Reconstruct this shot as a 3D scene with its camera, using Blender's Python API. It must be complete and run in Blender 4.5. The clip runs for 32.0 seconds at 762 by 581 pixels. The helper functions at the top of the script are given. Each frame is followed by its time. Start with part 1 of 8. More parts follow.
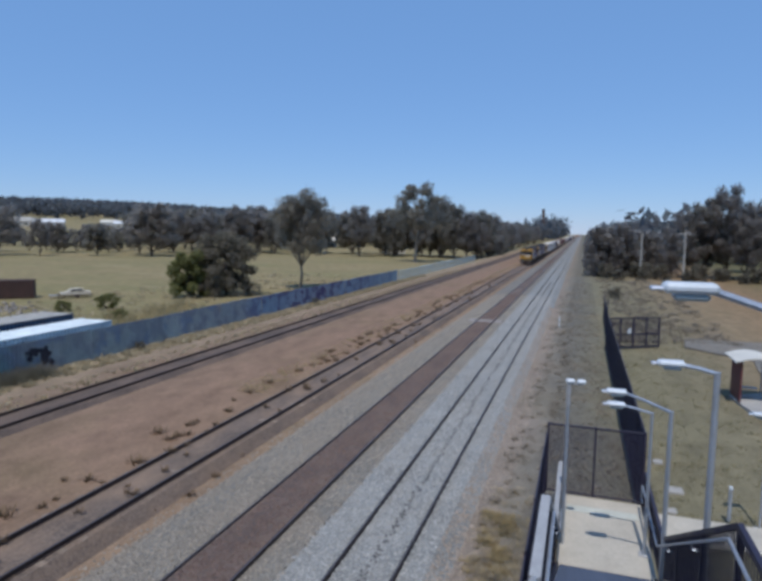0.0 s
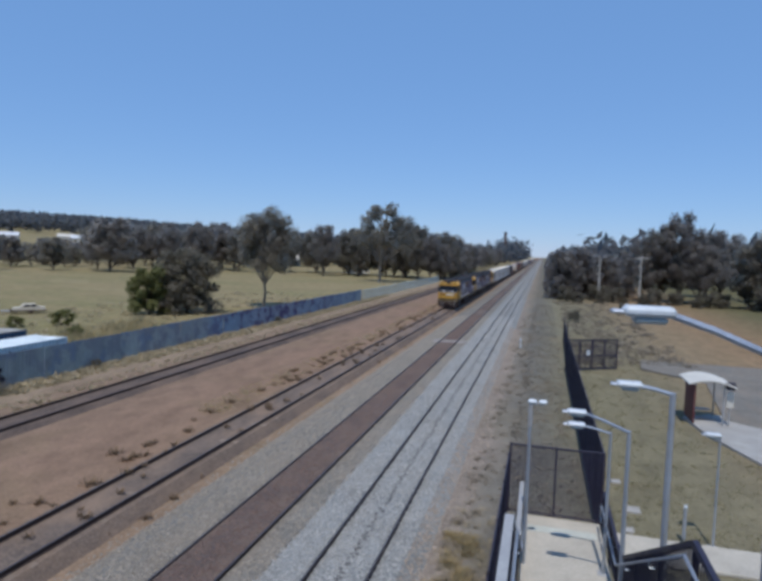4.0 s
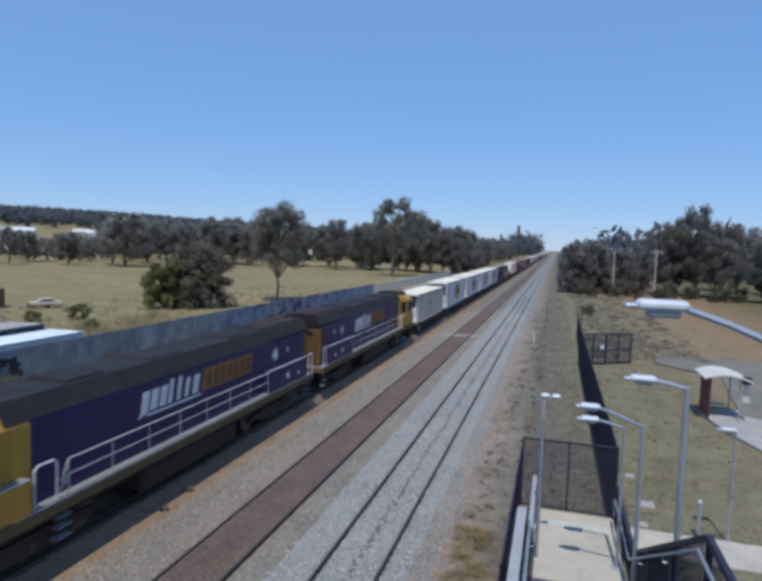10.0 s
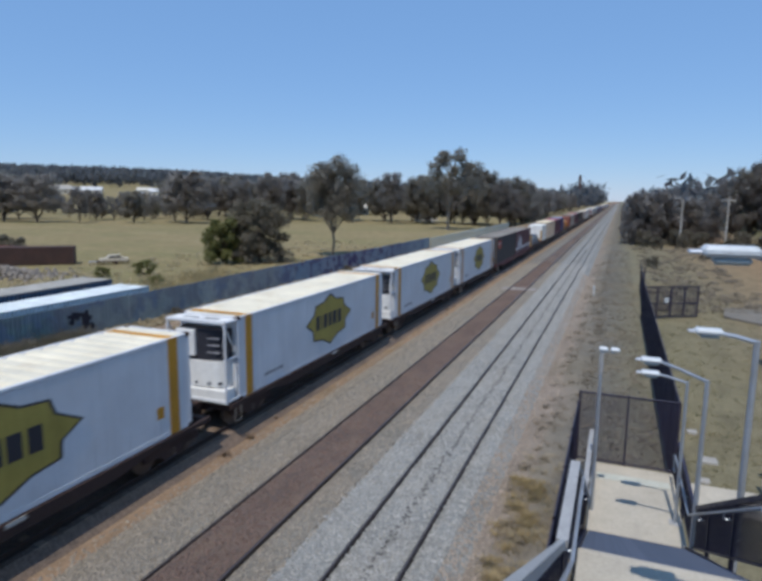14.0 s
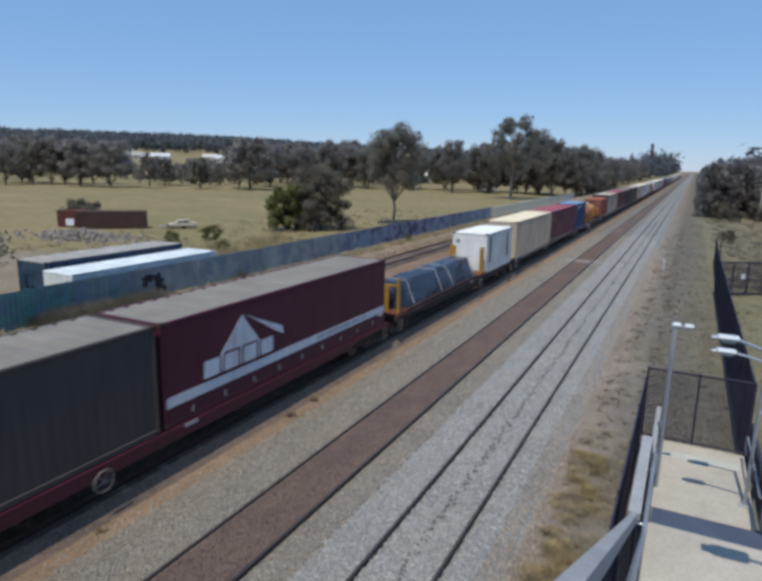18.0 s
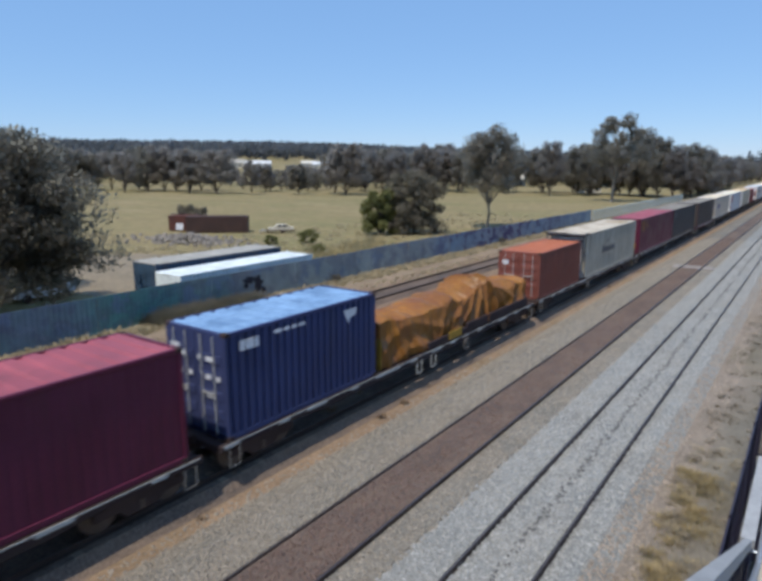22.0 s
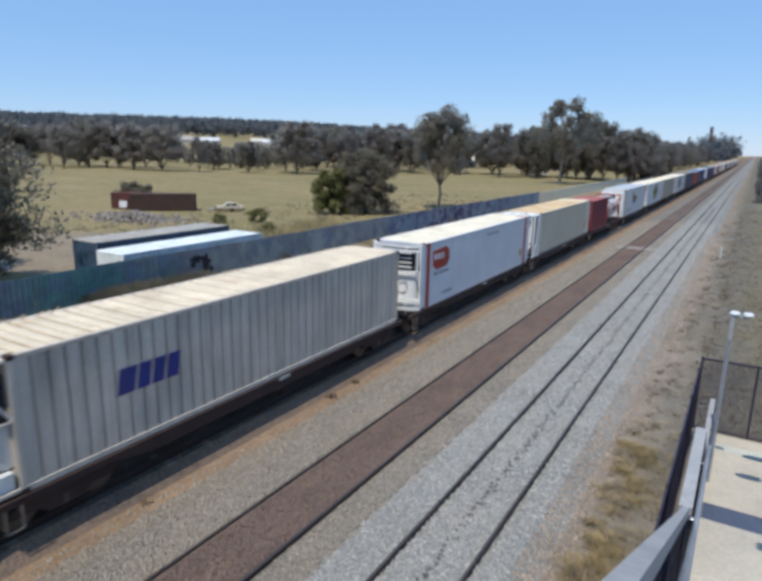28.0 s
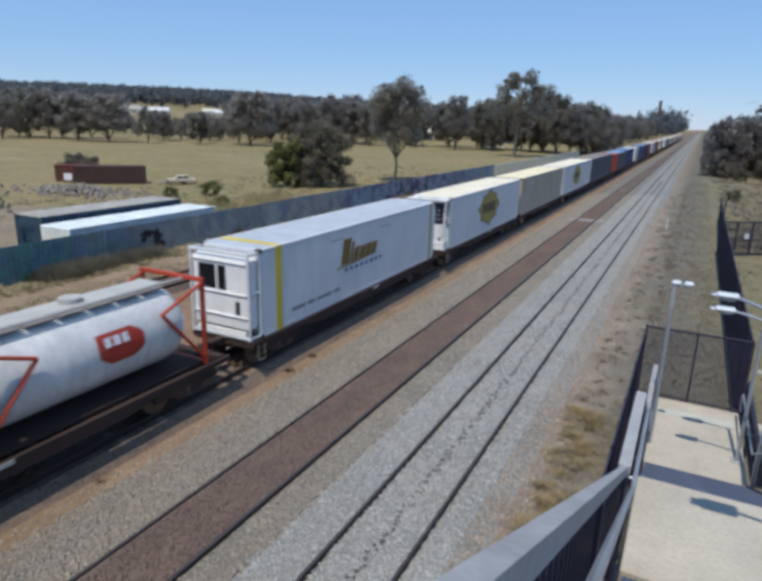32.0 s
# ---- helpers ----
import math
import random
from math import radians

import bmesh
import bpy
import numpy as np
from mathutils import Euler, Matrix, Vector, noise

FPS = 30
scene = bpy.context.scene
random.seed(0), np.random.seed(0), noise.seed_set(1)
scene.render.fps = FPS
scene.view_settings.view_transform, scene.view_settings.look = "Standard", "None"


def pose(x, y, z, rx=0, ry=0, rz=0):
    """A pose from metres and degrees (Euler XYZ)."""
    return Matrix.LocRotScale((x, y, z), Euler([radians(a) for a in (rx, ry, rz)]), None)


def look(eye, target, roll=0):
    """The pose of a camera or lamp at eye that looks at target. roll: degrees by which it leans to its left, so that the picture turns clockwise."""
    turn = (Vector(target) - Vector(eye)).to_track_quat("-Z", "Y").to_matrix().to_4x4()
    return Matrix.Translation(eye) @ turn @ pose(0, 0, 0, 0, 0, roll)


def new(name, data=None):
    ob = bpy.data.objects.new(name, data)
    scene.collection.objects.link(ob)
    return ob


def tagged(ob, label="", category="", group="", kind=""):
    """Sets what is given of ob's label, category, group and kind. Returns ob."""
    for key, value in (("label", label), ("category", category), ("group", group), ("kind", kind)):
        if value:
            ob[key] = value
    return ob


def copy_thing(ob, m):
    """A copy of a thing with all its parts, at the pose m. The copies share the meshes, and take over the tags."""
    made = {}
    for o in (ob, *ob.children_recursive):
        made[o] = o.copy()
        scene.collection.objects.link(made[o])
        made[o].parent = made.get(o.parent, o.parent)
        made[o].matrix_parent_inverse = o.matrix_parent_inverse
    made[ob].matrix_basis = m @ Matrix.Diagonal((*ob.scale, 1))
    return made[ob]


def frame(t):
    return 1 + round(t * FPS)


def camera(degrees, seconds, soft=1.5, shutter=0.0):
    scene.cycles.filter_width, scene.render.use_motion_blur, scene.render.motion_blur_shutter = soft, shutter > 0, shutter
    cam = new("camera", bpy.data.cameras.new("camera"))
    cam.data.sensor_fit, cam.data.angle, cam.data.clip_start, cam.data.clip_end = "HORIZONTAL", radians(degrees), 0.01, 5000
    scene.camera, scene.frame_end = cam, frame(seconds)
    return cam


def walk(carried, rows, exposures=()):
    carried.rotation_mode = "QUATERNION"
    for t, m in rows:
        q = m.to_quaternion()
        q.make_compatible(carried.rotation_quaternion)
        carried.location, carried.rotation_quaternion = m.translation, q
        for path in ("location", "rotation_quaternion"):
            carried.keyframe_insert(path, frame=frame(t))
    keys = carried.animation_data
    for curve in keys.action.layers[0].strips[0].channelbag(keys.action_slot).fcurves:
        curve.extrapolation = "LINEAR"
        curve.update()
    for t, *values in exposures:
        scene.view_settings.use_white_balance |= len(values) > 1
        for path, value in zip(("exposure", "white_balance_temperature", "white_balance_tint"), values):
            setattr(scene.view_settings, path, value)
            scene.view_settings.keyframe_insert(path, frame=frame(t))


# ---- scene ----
cam = camera(64.4, 32.0, soft=3.8, shutter=0.2)
PATH = [
    (0, (-0.05, -0.922, 8.107), (-0.674, 0.968, 7.909), 0.8),
    (0.5, (-0.046, -0.974, 8.117), (-0.694, 0.909, 7.922), 0.6),
    (1, (-0.027, -0.894, 8.102), (-0.688, 0.983, 7.902), 0.2),
    (1.5, (-0.059, -1.004, 8.126), (-0.66, 0.902, 8.036), 0.2),
    (2, (-0.047, -1.043, 8.124), (-0.57, 0.884, 8.006), 1.5),
    (2.5, (-0.051, -1.127, 8.145), (-0.558, 0.804, 8.032), 2.7),
    (3, (-0.063, -1.093, 8.148), (-0.575, 0.835, 8.015), 1.9),
    (3.5, (-0.089, -1.043, 8.129), (-0.603, 0.885, 7.999), 1.8),
    (5.5, (-0.088, -0.98, 8.102), (-0.578, 0.954, 7.96), 1.9),
    (6, (-0.08, -0.98, 8.109), (-0.566, 0.955, 7.956), 1.3),
    (6.5, (-0.075, -1.002, 8.104), (-0.55, 0.935, 7.962), 1.1),
    (7, (-0.076, -1.061, 8.123), (-0.555, 0.875, 7.974), 0.9),
    (7.5, (-0.05, -0.98, 8.105), (-0.509, 0.961, 7.956), 0.4),
    (8, (-0.04, -1.035, 8.125), (-0.532, 0.9, 8.008), 1.3),
    (8.5, (-0.06, -1.05, 8.129), (-0.583, 0.876, 7.996), 1.5),
    (9, (-0.067, -1.049, 8.123), (-0.598, 0.875, 7.991), 1.2),
    (9.5, (-0.065, -1.047, 8.123), (-0.606, 0.874, 7.988), 1.5),
    (10, (-0.08, -1.045, 8.116), (-0.631, 0.872, 7.965), 1.7),
    (10.5, (-0.08, -1.023, 8.119), (-0.65, 0.888, 7.969), 2.0),
    (11, (-0.084, -0.988, 8.121), (-0.635, 0.928, 7.965), 1.7),
    (11.5, (-0.088, -1.009, 8.117), (-0.656, 0.903, 7.962), 1.3),
    (12, (-0.072, -0.939, 8.106), (-0.732, 0.942, 7.939), 0.8),
    (12.5, (-0.044, -0.919, 8.082), (-0.891, 0.89, 7.981), 0.2),
    (13, (-0.028, -0.825, 8.056), (-0.856, 0.982, 7.841), -0.5),
    (13.5, (-0.034, -0.882, 8.071), (-0.821, 0.94, 7.824), -0.5),
    (14, (-0.033, -0.896, 8.063), (-0.75, 0.946, 7.758), 0.7),
    (14.5, (-0.046, -0.859, 8.059), (-0.88, 0.939, 7.787), -2.1),
    (16.5, (-0.065, -0.997, 8.041), (-1.334, 0.486, 7.605), -0.9),
    (17, (-0.149, -0.979, 8.008), (-1.345, 0.564, 7.574), 0.8),
    (17.5, (-0.183, -1.03, 8.04), (-1.166, 0.672, 7.672), 0.3),
    (18, (-0.185, -1.078, 8.067), (-1.067, 0.67, 7.658), 1.1),
    (18.5, (-0.177, -1.069, 8.039), (-1.139, 0.639, 7.643), 1.2),
    (19, (-0.161, -1.024, 8.017), (-1.247, 0.603, 7.6), 1.1),
    (19.5, (-0.169, -0.953, 7.987), (-1.321, 0.628, 7.571), -0.3),
    (20, (-0.174, -1.015, 8.018), (-1.356, 0.546, 7.614), -0.1),
    (20.5, (-0.159, -1.046, 8.051), (-1.325, 0.53, 7.657), -0.3),
    (21, (-0.179, -1.034, 8.042), (-1.33, 0.555, 7.648), -0.1),
    (21.5, (-0.173, -1.049, 8.05), (-1.315, 0.544, 7.651), 0.3),
    (22, (-0.18, -1.058, 8.052), (-1.323, 0.533, 7.653), 0.1),
    (22.5, (-0.155, -1.012, 8.044), (-1.302, 0.579, 7.656), -1.2),
    (23, (-0.146, -0.967, 8.022), (-1.31, 0.611, 7.629), -3.2),
    (23.5, (-0.102, -0.973, 8.034), (-1.26, 0.609, 7.638), -2.1),
    (24, (-0.091, -1.02, 8.046), (-1.28, 0.526, 7.603), -0.0),
    (24.5, (-0.08, -1.068, 8.084), (-1.185, 0.541, 7.646), 0.7),
    (25, (-0.123, -1.036, 8.064), (-1.091, 0.66, 7.63), 0.3),
    (25.5, (-0.166, -1.089, 8.021), (-1.003, 0.675, 7.589), 3.5),
    (27.5, (-0.25, -0.943, 7.957), (-1.233, 0.731, 7.476), 3.1),
    (28, (-0.223, -0.909, 7.957), (-1.226, 0.759, 7.497), 1.1),
    (28.5, (-0.174, -0.866, 7.96), (-1.21, 0.787, 7.519), 0.2),
    (29, (-0.137, -0.834, 7.958), (-1.197, 0.79, 7.47), -0.5),
    (29.5, (-0.185, -0.873, 7.969), (-1.204, 0.766, 7.445), 2.2),
    (30, (-0.225, -0.928, 7.972), (-1.116, 0.788, 7.457), 3.1),
    (30.5, (-0.246, -1.005, 7.994), (-1.068, 0.752, 7.508), 4.0),
    (31, (-0.229, -1.025, 7.986), (-1.107, 0.702, 7.488), 2.7),
    (31.5, (-0.202, -1.0, 7.981), (-1.086, 0.725, 7.487), 1.4),
    (32, (-0.145, -0.916, 7.962), (-1.014, 0.802, 7.42), 1.5),
]
walk(cam, [(t, look(eye, target, roll)) for t, eye, target, roll in PATH], [(0, -0.08, 6050, 11), (7.0, -0.06, 6050, 11), (9.0, 0.0, 6050, 11), (13.0, 0.03, 6250, 10), (17.0, -0.02, 6450, 9), (19.0, 0.12, 6480, 9), (22.0, 0.24, 6500, 9), (28.0, 0.28, 6520, 9), (30.0, 0.15, 6520, 9), (32.0, 0.13, 6520, 9)])

# ---- light ----
SUN_FROM = Vector((0.030, -0.50, 1.0)).normalized()
world = bpy.data.worlds.new("world")
scene.world = world
world.use_nodes = True
wn = world.node_tree
sky = wn.nodes.new("ShaderNodeTexSky")
sky.sky_type, sky.sun_disc = "NISHITA", False
sky.sun_elevation, sky.sun_rotation = math.asin(SUN_FROM.z), math.atan2(SUN_FROM.x, SUN_FROM.y)
sky.air_density, sky.dust_density, sky.ozone_density, sky.altitude = 1.0, 0.0, 3.0, 300
clear = wn.nodes.new("ShaderNodeMix")
clear.data_type, clear.blend_type = "RGBA", "MIX"
clear.inputs[0].default_value, clear.inputs[7].default_value = 0.62, (1.75, 3.55, 6.9, 1)
wn.links.new(sky.outputs[0], clear.inputs[6])
wn.links.new(clear.outputs[2], wn.nodes["Background"].inputs[0])
wn.nodes["Background"].inputs[1].default_value = 0.112
sun_data = bpy.data.lights.new("sun", "SUN")
sun_data.energy, sun_data.angle, sun_data.color = 3.4, radians(0.53), (1.0, 0.95, 0.87)
sun = new("sun", sun_data)
sun.matrix_world = look(SUN_FROM * 60, (0, 0, 0))


# ---- materials ----
def node(nt, kind, **inputs):
    n = nt.nodes.new(kind)
    for k, v in inputs.items():
        n.inputs[k.replace("_", " ")].default_value = v
    return n


def mixed(nt, blend, fac, a, b):
    m = nt.nodes.new("ShaderNodeMix")
    m.data_type, m.blend_type = "RGBA", blend
    for sock, val in ((m.inputs[0], fac), (m.inputs[6], a), (m.inputs[7], b)):
        if isinstance(val, bpy.types.NodeSocket):
            nt.links.new(val, sock)
        else:
            sock.default_value = val if isinstance(val, float) else (*val[:3], 1)
    return m.outputs[2]


def ramp(nt, source, stops):
    r = nt.nodes.new("ShaderNodeValToRGB")
    el = r.color_ramp.elements
    while len(el) < len(stops):
        el.new(0.5)
    for e, (p, c) in zip(el, stops):
        e.position, e.color = p, (c, c, c, 1) if isinstance(c, float) else (*c, 1)
    nt.links.new(source, r.inputs[0])
    return r.outputs[0]


def noise_at(nt, coord, scale, detail=4.0, rough=0.6, squash=(1, 1, 1)):
    if squash != (1, 1, 1):
        mp = nt.nodes.new("ShaderNodeMapping")
        mp.inputs["Scale"].default_value = squash
        nt.links.new(coord, mp.inputs[0])
        coord = mp.outputs[0]
    n = node(nt, "ShaderNodeTexNoise", Scale=float(scale), Detail=detail, Roughness=rough)
    nt.links.new(coord, n.inputs["Vector"])
    return n.outputs[0]


def mat(name, col, rough=0.6, metal=0.0, var=0.25, scale=1.2, fine=25.0, bump=0.15, streak=0.0, dirt=None, amount=0.4, rand=0.0, island=0.0, depth=0.01, thin=0.0):
    m = bpy.data.materials.new(name)
    m.use_nodes = True
    nt = m.node_tree
    bsdf = nt.nodes["Principled BSDF"]
    coord = nt.nodes.new("ShaderNodeTexCoord").outputs["Object"]
    big = noise_at(nt, coord, scale, 5.0)
    small = noise_at(nt, coord, fine, 3.0)
    c = mixed(nt, "MULTIPLY", 1.0, col, ramp(nt, big, [(0.3, 1.0 - var), (0.7, 1.0 + var * 0.5)]))
    c = mixed(nt, "MULTIPLY", 1.0, c, ramp(nt, small, [(0.3, 1.0 - var * 0.8), (0.7, 1.0 + var * 0.4)]))
    if dirt:
        spots = noise_at(nt, coord, scale * 1.7, 6.0, 0.7, (1, 1, 0.12) if streak else (1, 1, 1))
        c = mixed(nt, "MIX", ramp(nt, spots, [(0.62 - amount * 0.35, 0.0), (0.72, min(1.0, amount * 1.6))]), c, dirt)
    if streak:
        lines = noise_at(nt, coord, 5.0, 5.0, 0.7, (1, 1, 0.05))
        c = mixed(nt, "MULTIPLY", streak, c, ramp(nt, lines, [(0.35, 0.45), (0.65, 1.05)]))
    if rand or island:
        src = nt.nodes.new("ShaderNodeObjectInfo").outputs["Random"] if rand else nt.nodes.new("ShaderNodeNewGeometry").outputs["Random Per Island"]
        k = rand or island
        c = mixed(nt, "MULTIPLY", 1.0, c, ramp(nt, src, [(0.0, 1.0 - k), (1.0, 1.0 + k)]))
    nt.links.new(c, bsdf.inputs["Base Color"])
    bsdf.inputs["Metallic"].default_value = metal
    nt.links.new(ramp(nt, big, [(0.25, max(0.05, rough - 0.12)), (0.75, min(1.0, rough + 0.12))]), bsdf.inputs["Roughness"])
    if bump:
        b = node(nt, "ShaderNodeBump", Strength=bump, Distance=depth)
        nt.links.new(small, b.inputs["Height"])
        nt.links.new(b.outputs[0], bsdf.inputs["Normal"])
    return m


def leafy(name, col, thru=0.35):
    """Foliage: colour differs from leaf to leaf and from clump to clump, a little light shines through."""
    m = mat(name, col, 0.75, 0, 0.35, 0.35, 3.0, 0.0, island=0.32)
    nt = m.node_tree
    bsdf, out = nt.nodes["Principled BSDF"], nt.nodes["Material Output"]
    t = nt.nodes.new("ShaderNodeBsdfTranslucent")
    t.inputs[0].default_value = (col[0] * 1.3, col[1] * 1.35, col[2] * 1.2, 1)
    ms = nt.nodes.new("ShaderNodeMixShader")
    ms.inputs[0].default_value = thru
    bsdf.inputs["Specular IOR Level"].default_value = 0.25
    for a, b in ((bsdf.outputs[0], ms.inputs[1]), (t.outputs[0], ms.inputs[2]), (ms.outputs[0], out.inputs[0])):
        nt.links.new(a, b)
    return m


def stony(name, col, dark, scale, bump=0.8, dirt=None, amount=0.5, depth=0.04):
    """Crushed stone: cells of differing tone with dark joints, dusted in patches."""
    m = bpy.data.materials.new(name)
    m.use_nodes = True
    nt = m.node_tree
    bsdf = nt.nodes["Principled BSDF"]
    coord = nt.nodes.new("ShaderNodeTexCoord").outputs["Object"]
    vo = node(nt, "ShaderNodeTexVoronoi", Scale=float(scale))
    nt.links.new(coord, vo.inputs["Vector"])
    sep = nt.nodes.new("ShaderNodeSeparateColor")
    nt.links.new(vo.outputs["Color"], sep.inputs[0])
    c = mixed(nt, "MIX", ramp(nt, sep.outputs[0], [(0.0, 0.0), (1.0, 1.0)]), dark, col)
    c = mixed(nt, "MULTIPLY", 0.55, c, ramp(nt, vo.outputs["Distance"], [(0.15, 1.0), (0.62, 0.3)]))
    big = noise_at(nt, coord, 0.45, 6.0, 0.65)
    c = mixed(nt, "MULTIPLY", 1.0, c, ramp(nt, big, [(0.3, 0.78), (0.7, 1.16)]))
    if dirt:
        d = noise_at(nt, coord, 0.9, 6.0, 0.7, (1.0, 0.35, 1.0))
        c = mixed(nt, "MIX", ramp(nt, d, [(0.42, 0.0), (0.7, amount)]), c, dirt)
    nt.links.new(c, bsdf.inputs["Base Color"])
    bsdf.inputs["Roughness"].default_value = 0.92
    b = node(nt, "ShaderNodeBump", Strength=bump, Distance=depth)
    b.invert = True
    nt.links.new(vo.outputs["Distance"], b.inputs["Height"])
    nt.links.new(b.outputs[0], bsdf.inputs["Normal"])
    return m


def banded(name, lo, hi, stops, patches):
    """Open ground whose soil changes across the line: colours by place along x, with blurred, uneven edges and worn patches."""
    m = bpy.data.materials.new(name)
    m.use_nodes = True
    nt = m.node_tree
    bsdf = nt.nodes["Principled BSDF"]
    pos = nt.nodes.new("ShaderNodeNewGeometry").outputs["Position"]
    sep = nt.nodes.new("ShaderNodeSeparateXYZ")
    nt.links.new(pos, sep.inputs[0])
    wob = noise_at(nt, pos, 0.22, 6.0, 0.7)
    a = nt.nodes.new("ShaderNodeMath")
    a.operation, a.inputs[1].default_value, a.inputs[2].default_value = "MULTIPLY_ADD", 3.6, -1.8
    nt.links.new(wob, a.inputs[0])
    s = nt.nodes.new("ShaderNodeMath")
    s.operation = "ADD"
    nt.links.new(sep.outputs[0], s.inputs[0])
    nt.links.new(a.outputs[0], s.inputs[1])
    r = nt.nodes.new("ShaderNodeMapRange")
    r.inputs[1].default_value, r.inputs[2].default_value = lo, hi
    nt.links.new(s.outputs[0], r.inputs[0])
    c = ramp(nt, r.outputs[0], [((x - lo) / (hi - lo), k) for x, k in stops])
    big = noise_at(nt, pos, 0.12, 7.0, 0.65)
    mid = noise_at(nt, pos, 0.9, 7.0, 0.7, (1.0, 0.5, 1.0))
    fine = noise_at(nt, pos, 9.0, 6.0, 0.75)
    c = mixed(nt, "MIX", ramp(nt, big, [(0.5, 0.0), (0.72, 0.55)]), c, patches)
    field = nt.nodes.new("ShaderNodeMapRange")
    field.inputs[1].default_value, field.inputs[2].default_value = -31.0, -36.0
    nt.links.new(s.outputs[0], field.inputs[0])
    sward = noise_at(nt, pos, 0.05, 6.0, 0.7, (0.5, 1.0, 1.0))
    c = mixed(nt, "MIX", mixed(nt, "MULTIPLY", 1.0, ramp(nt, sward, [(0.44, 0.0), (0.60, 0.7)]), field.outputs[0]), c, (0.200, 0.180, 0.082))
    bare = noise_at(nt, pos, 0.09, 6.0, 0.7, (0.4, 1.3, 1.0))
    c = mixed(nt, "MIX", mixed(nt, "MULTIPLY", 1.0, ramp(nt, bare, [(0.56, 0.0), (0.68, 0.6)]), field.outputs[0]), c, (0.345, 0.275, 0.165))
    c = mixed(nt, "MULTIPLY", 1.0, c, ramp(nt, mid, [(0.3, 0.72), (0.7, 1.2)]))
    c = mixed(nt, "MULTIPLY", 1.0, c, ramp(nt, fine, [(0.3, 0.7), (0.7, 1.22)]))
    nt.links.new(c, bsdf.inputs["Base Color"])
    bsdf.inputs["Roughness"].default_value = 0.95
    bsdf.inputs["Specular IOR Level"].default_value = 0.15
    b = node(nt, "ShaderNodeBump", Strength=0.7, Distance=0.06)
    nt.links.new(fine, b.inputs["Height"])
    nt.links.new(b.outputs[0], bsdf.inputs["Normal"])
    return m


def glass(name, col):
    m = mat(name, col, 0.08, 0, 0.1, 2, 10, 0)
    m.node_tree.nodes["Principled BSDF"].inputs["Specular IOR Level"].default_value = 0.25
    return m


M = {}
M["ground"] = banded("ground", -60.0, 40.0, [(-60, (0.262, 0.208, 0.108)), (-36, (0.268, 0.212, 0.112)), (-29.5, (0.290, 0.235, 0.145)), (-27.0, (0.275, 0.205, 0.140)), (-24.6, (0.222, 0.152, 0.104)),
    (-18, (0.248, 0.160, 0.108)), (-15.2, (0.245, 0.160, 0.106)), (-11.5, (0.262, 0.180, 0.118)), (-2.6, (0.245, 0.200, 0.160)), (-1.7, (0.205, 0.178, 0.140)), (-0.6, (0.150, 0.138, 0.115)), (1.4, (0.175, 0.160, 0.115)), (3.0, (0.198, 0.175, 0.108)), (7, (0.205, 0.175, 0.108)), (11, (0.230, 0.175, 0.105)), (20, (0.260, 0.170, 0.095)), (32, (0.12, 0.11, 0.055))], (0.200, 0.150, 0.080))
M["ballast_new"] = stony("ballast_new", (0.335, 0.332, 0.312), (0.268, 0.266, 0.250), 14.0, 0.3, (0.25, 0.215, 0.17), 0.4)
M["ballast_old"] = stony("ballast_old", (0.268, 0.243, 0.204), (0.188, 0.170, 0.142), 14.0, 0.4, (0.25, 0.185, 0.125), 0.4)
M["ballast_rust"] = stony("ballast_rust", (0.162, 0.114, 0.094), (0.112, 0.081, 0.068), 16.0, 0.5, (0.225, 0.155, 0.105), 0.6)
M["ballast_soil"] = stony("ballast_soil", (0.228, 0.166, 0.124), (0.146, 0.107, 0.083), 15.0, 0.4, (0.258, 0.172, 0.112), 0.8)
M["ballast_dark"] = stony("ballast_dark", (0.15, 0.105, 0.08), (0.09, 0.065, 0.052), 15.0, 0.4, (0.24, 0.16, 0.11), 0.5)
M["slab"] = mat("slab", (0.33, 0.30, 0.27), 0.9, 0, 0.25, 1.5, 18, 0.15, dirt=(0.18, 0.12, 0.09), amount=0.5)
M["rail"] = mat("rail", (0.055, 0.035, 0.028), 0.6, 0.3, 0.3, 3, 30)
M["rail_top"] = mat("rail_top", (0.16, 0.13, 0.12), 0.35, 0.8, 0.2, 3, 30, 0.02)
M["sleeper"] = mat("sleeper", (0.265, 0.212, 0.163), 0.9, 0, 0.35, 3, 20, 0.3, dirt=(0.225, 0.155, 0.105), amount=0.75, rand=0.2)
M["clip"] = mat("clip", (0.105, 0.100, 0.098), 0.9, 0, 0.3, 2, 20, 0.3)
M["concrete"] = mat("concrete", (0.47, 0.42, 0.34), 0.85, 0, 0.18, 0.8, 18, 0.15, dirt=(0.30, 0.26, 0.21), amount=0.3)
M["paving"] = mat("paving", (0.36, 0.34, 0.31), 0.9, 0, 0.2, 0.8, 18, 0.15, dirt=(0.24, 0.21, 0.17), amount=0.3)
M["tactile"] = mat("tactile", (0.50, 0.50, 0.43), 0.8, 0, 0.15, 2, 30)
M["galv"] = mat("galv", (0.42, 0.45, 0.50), 0.42, 0.55, 0.18, 2, 20, 0.05)
M["galv_dull"] = mat("galv_dull", (0.37, 0.365, 0.36), 0.6, 0.05, 0.2, 2, 20, 0.05)
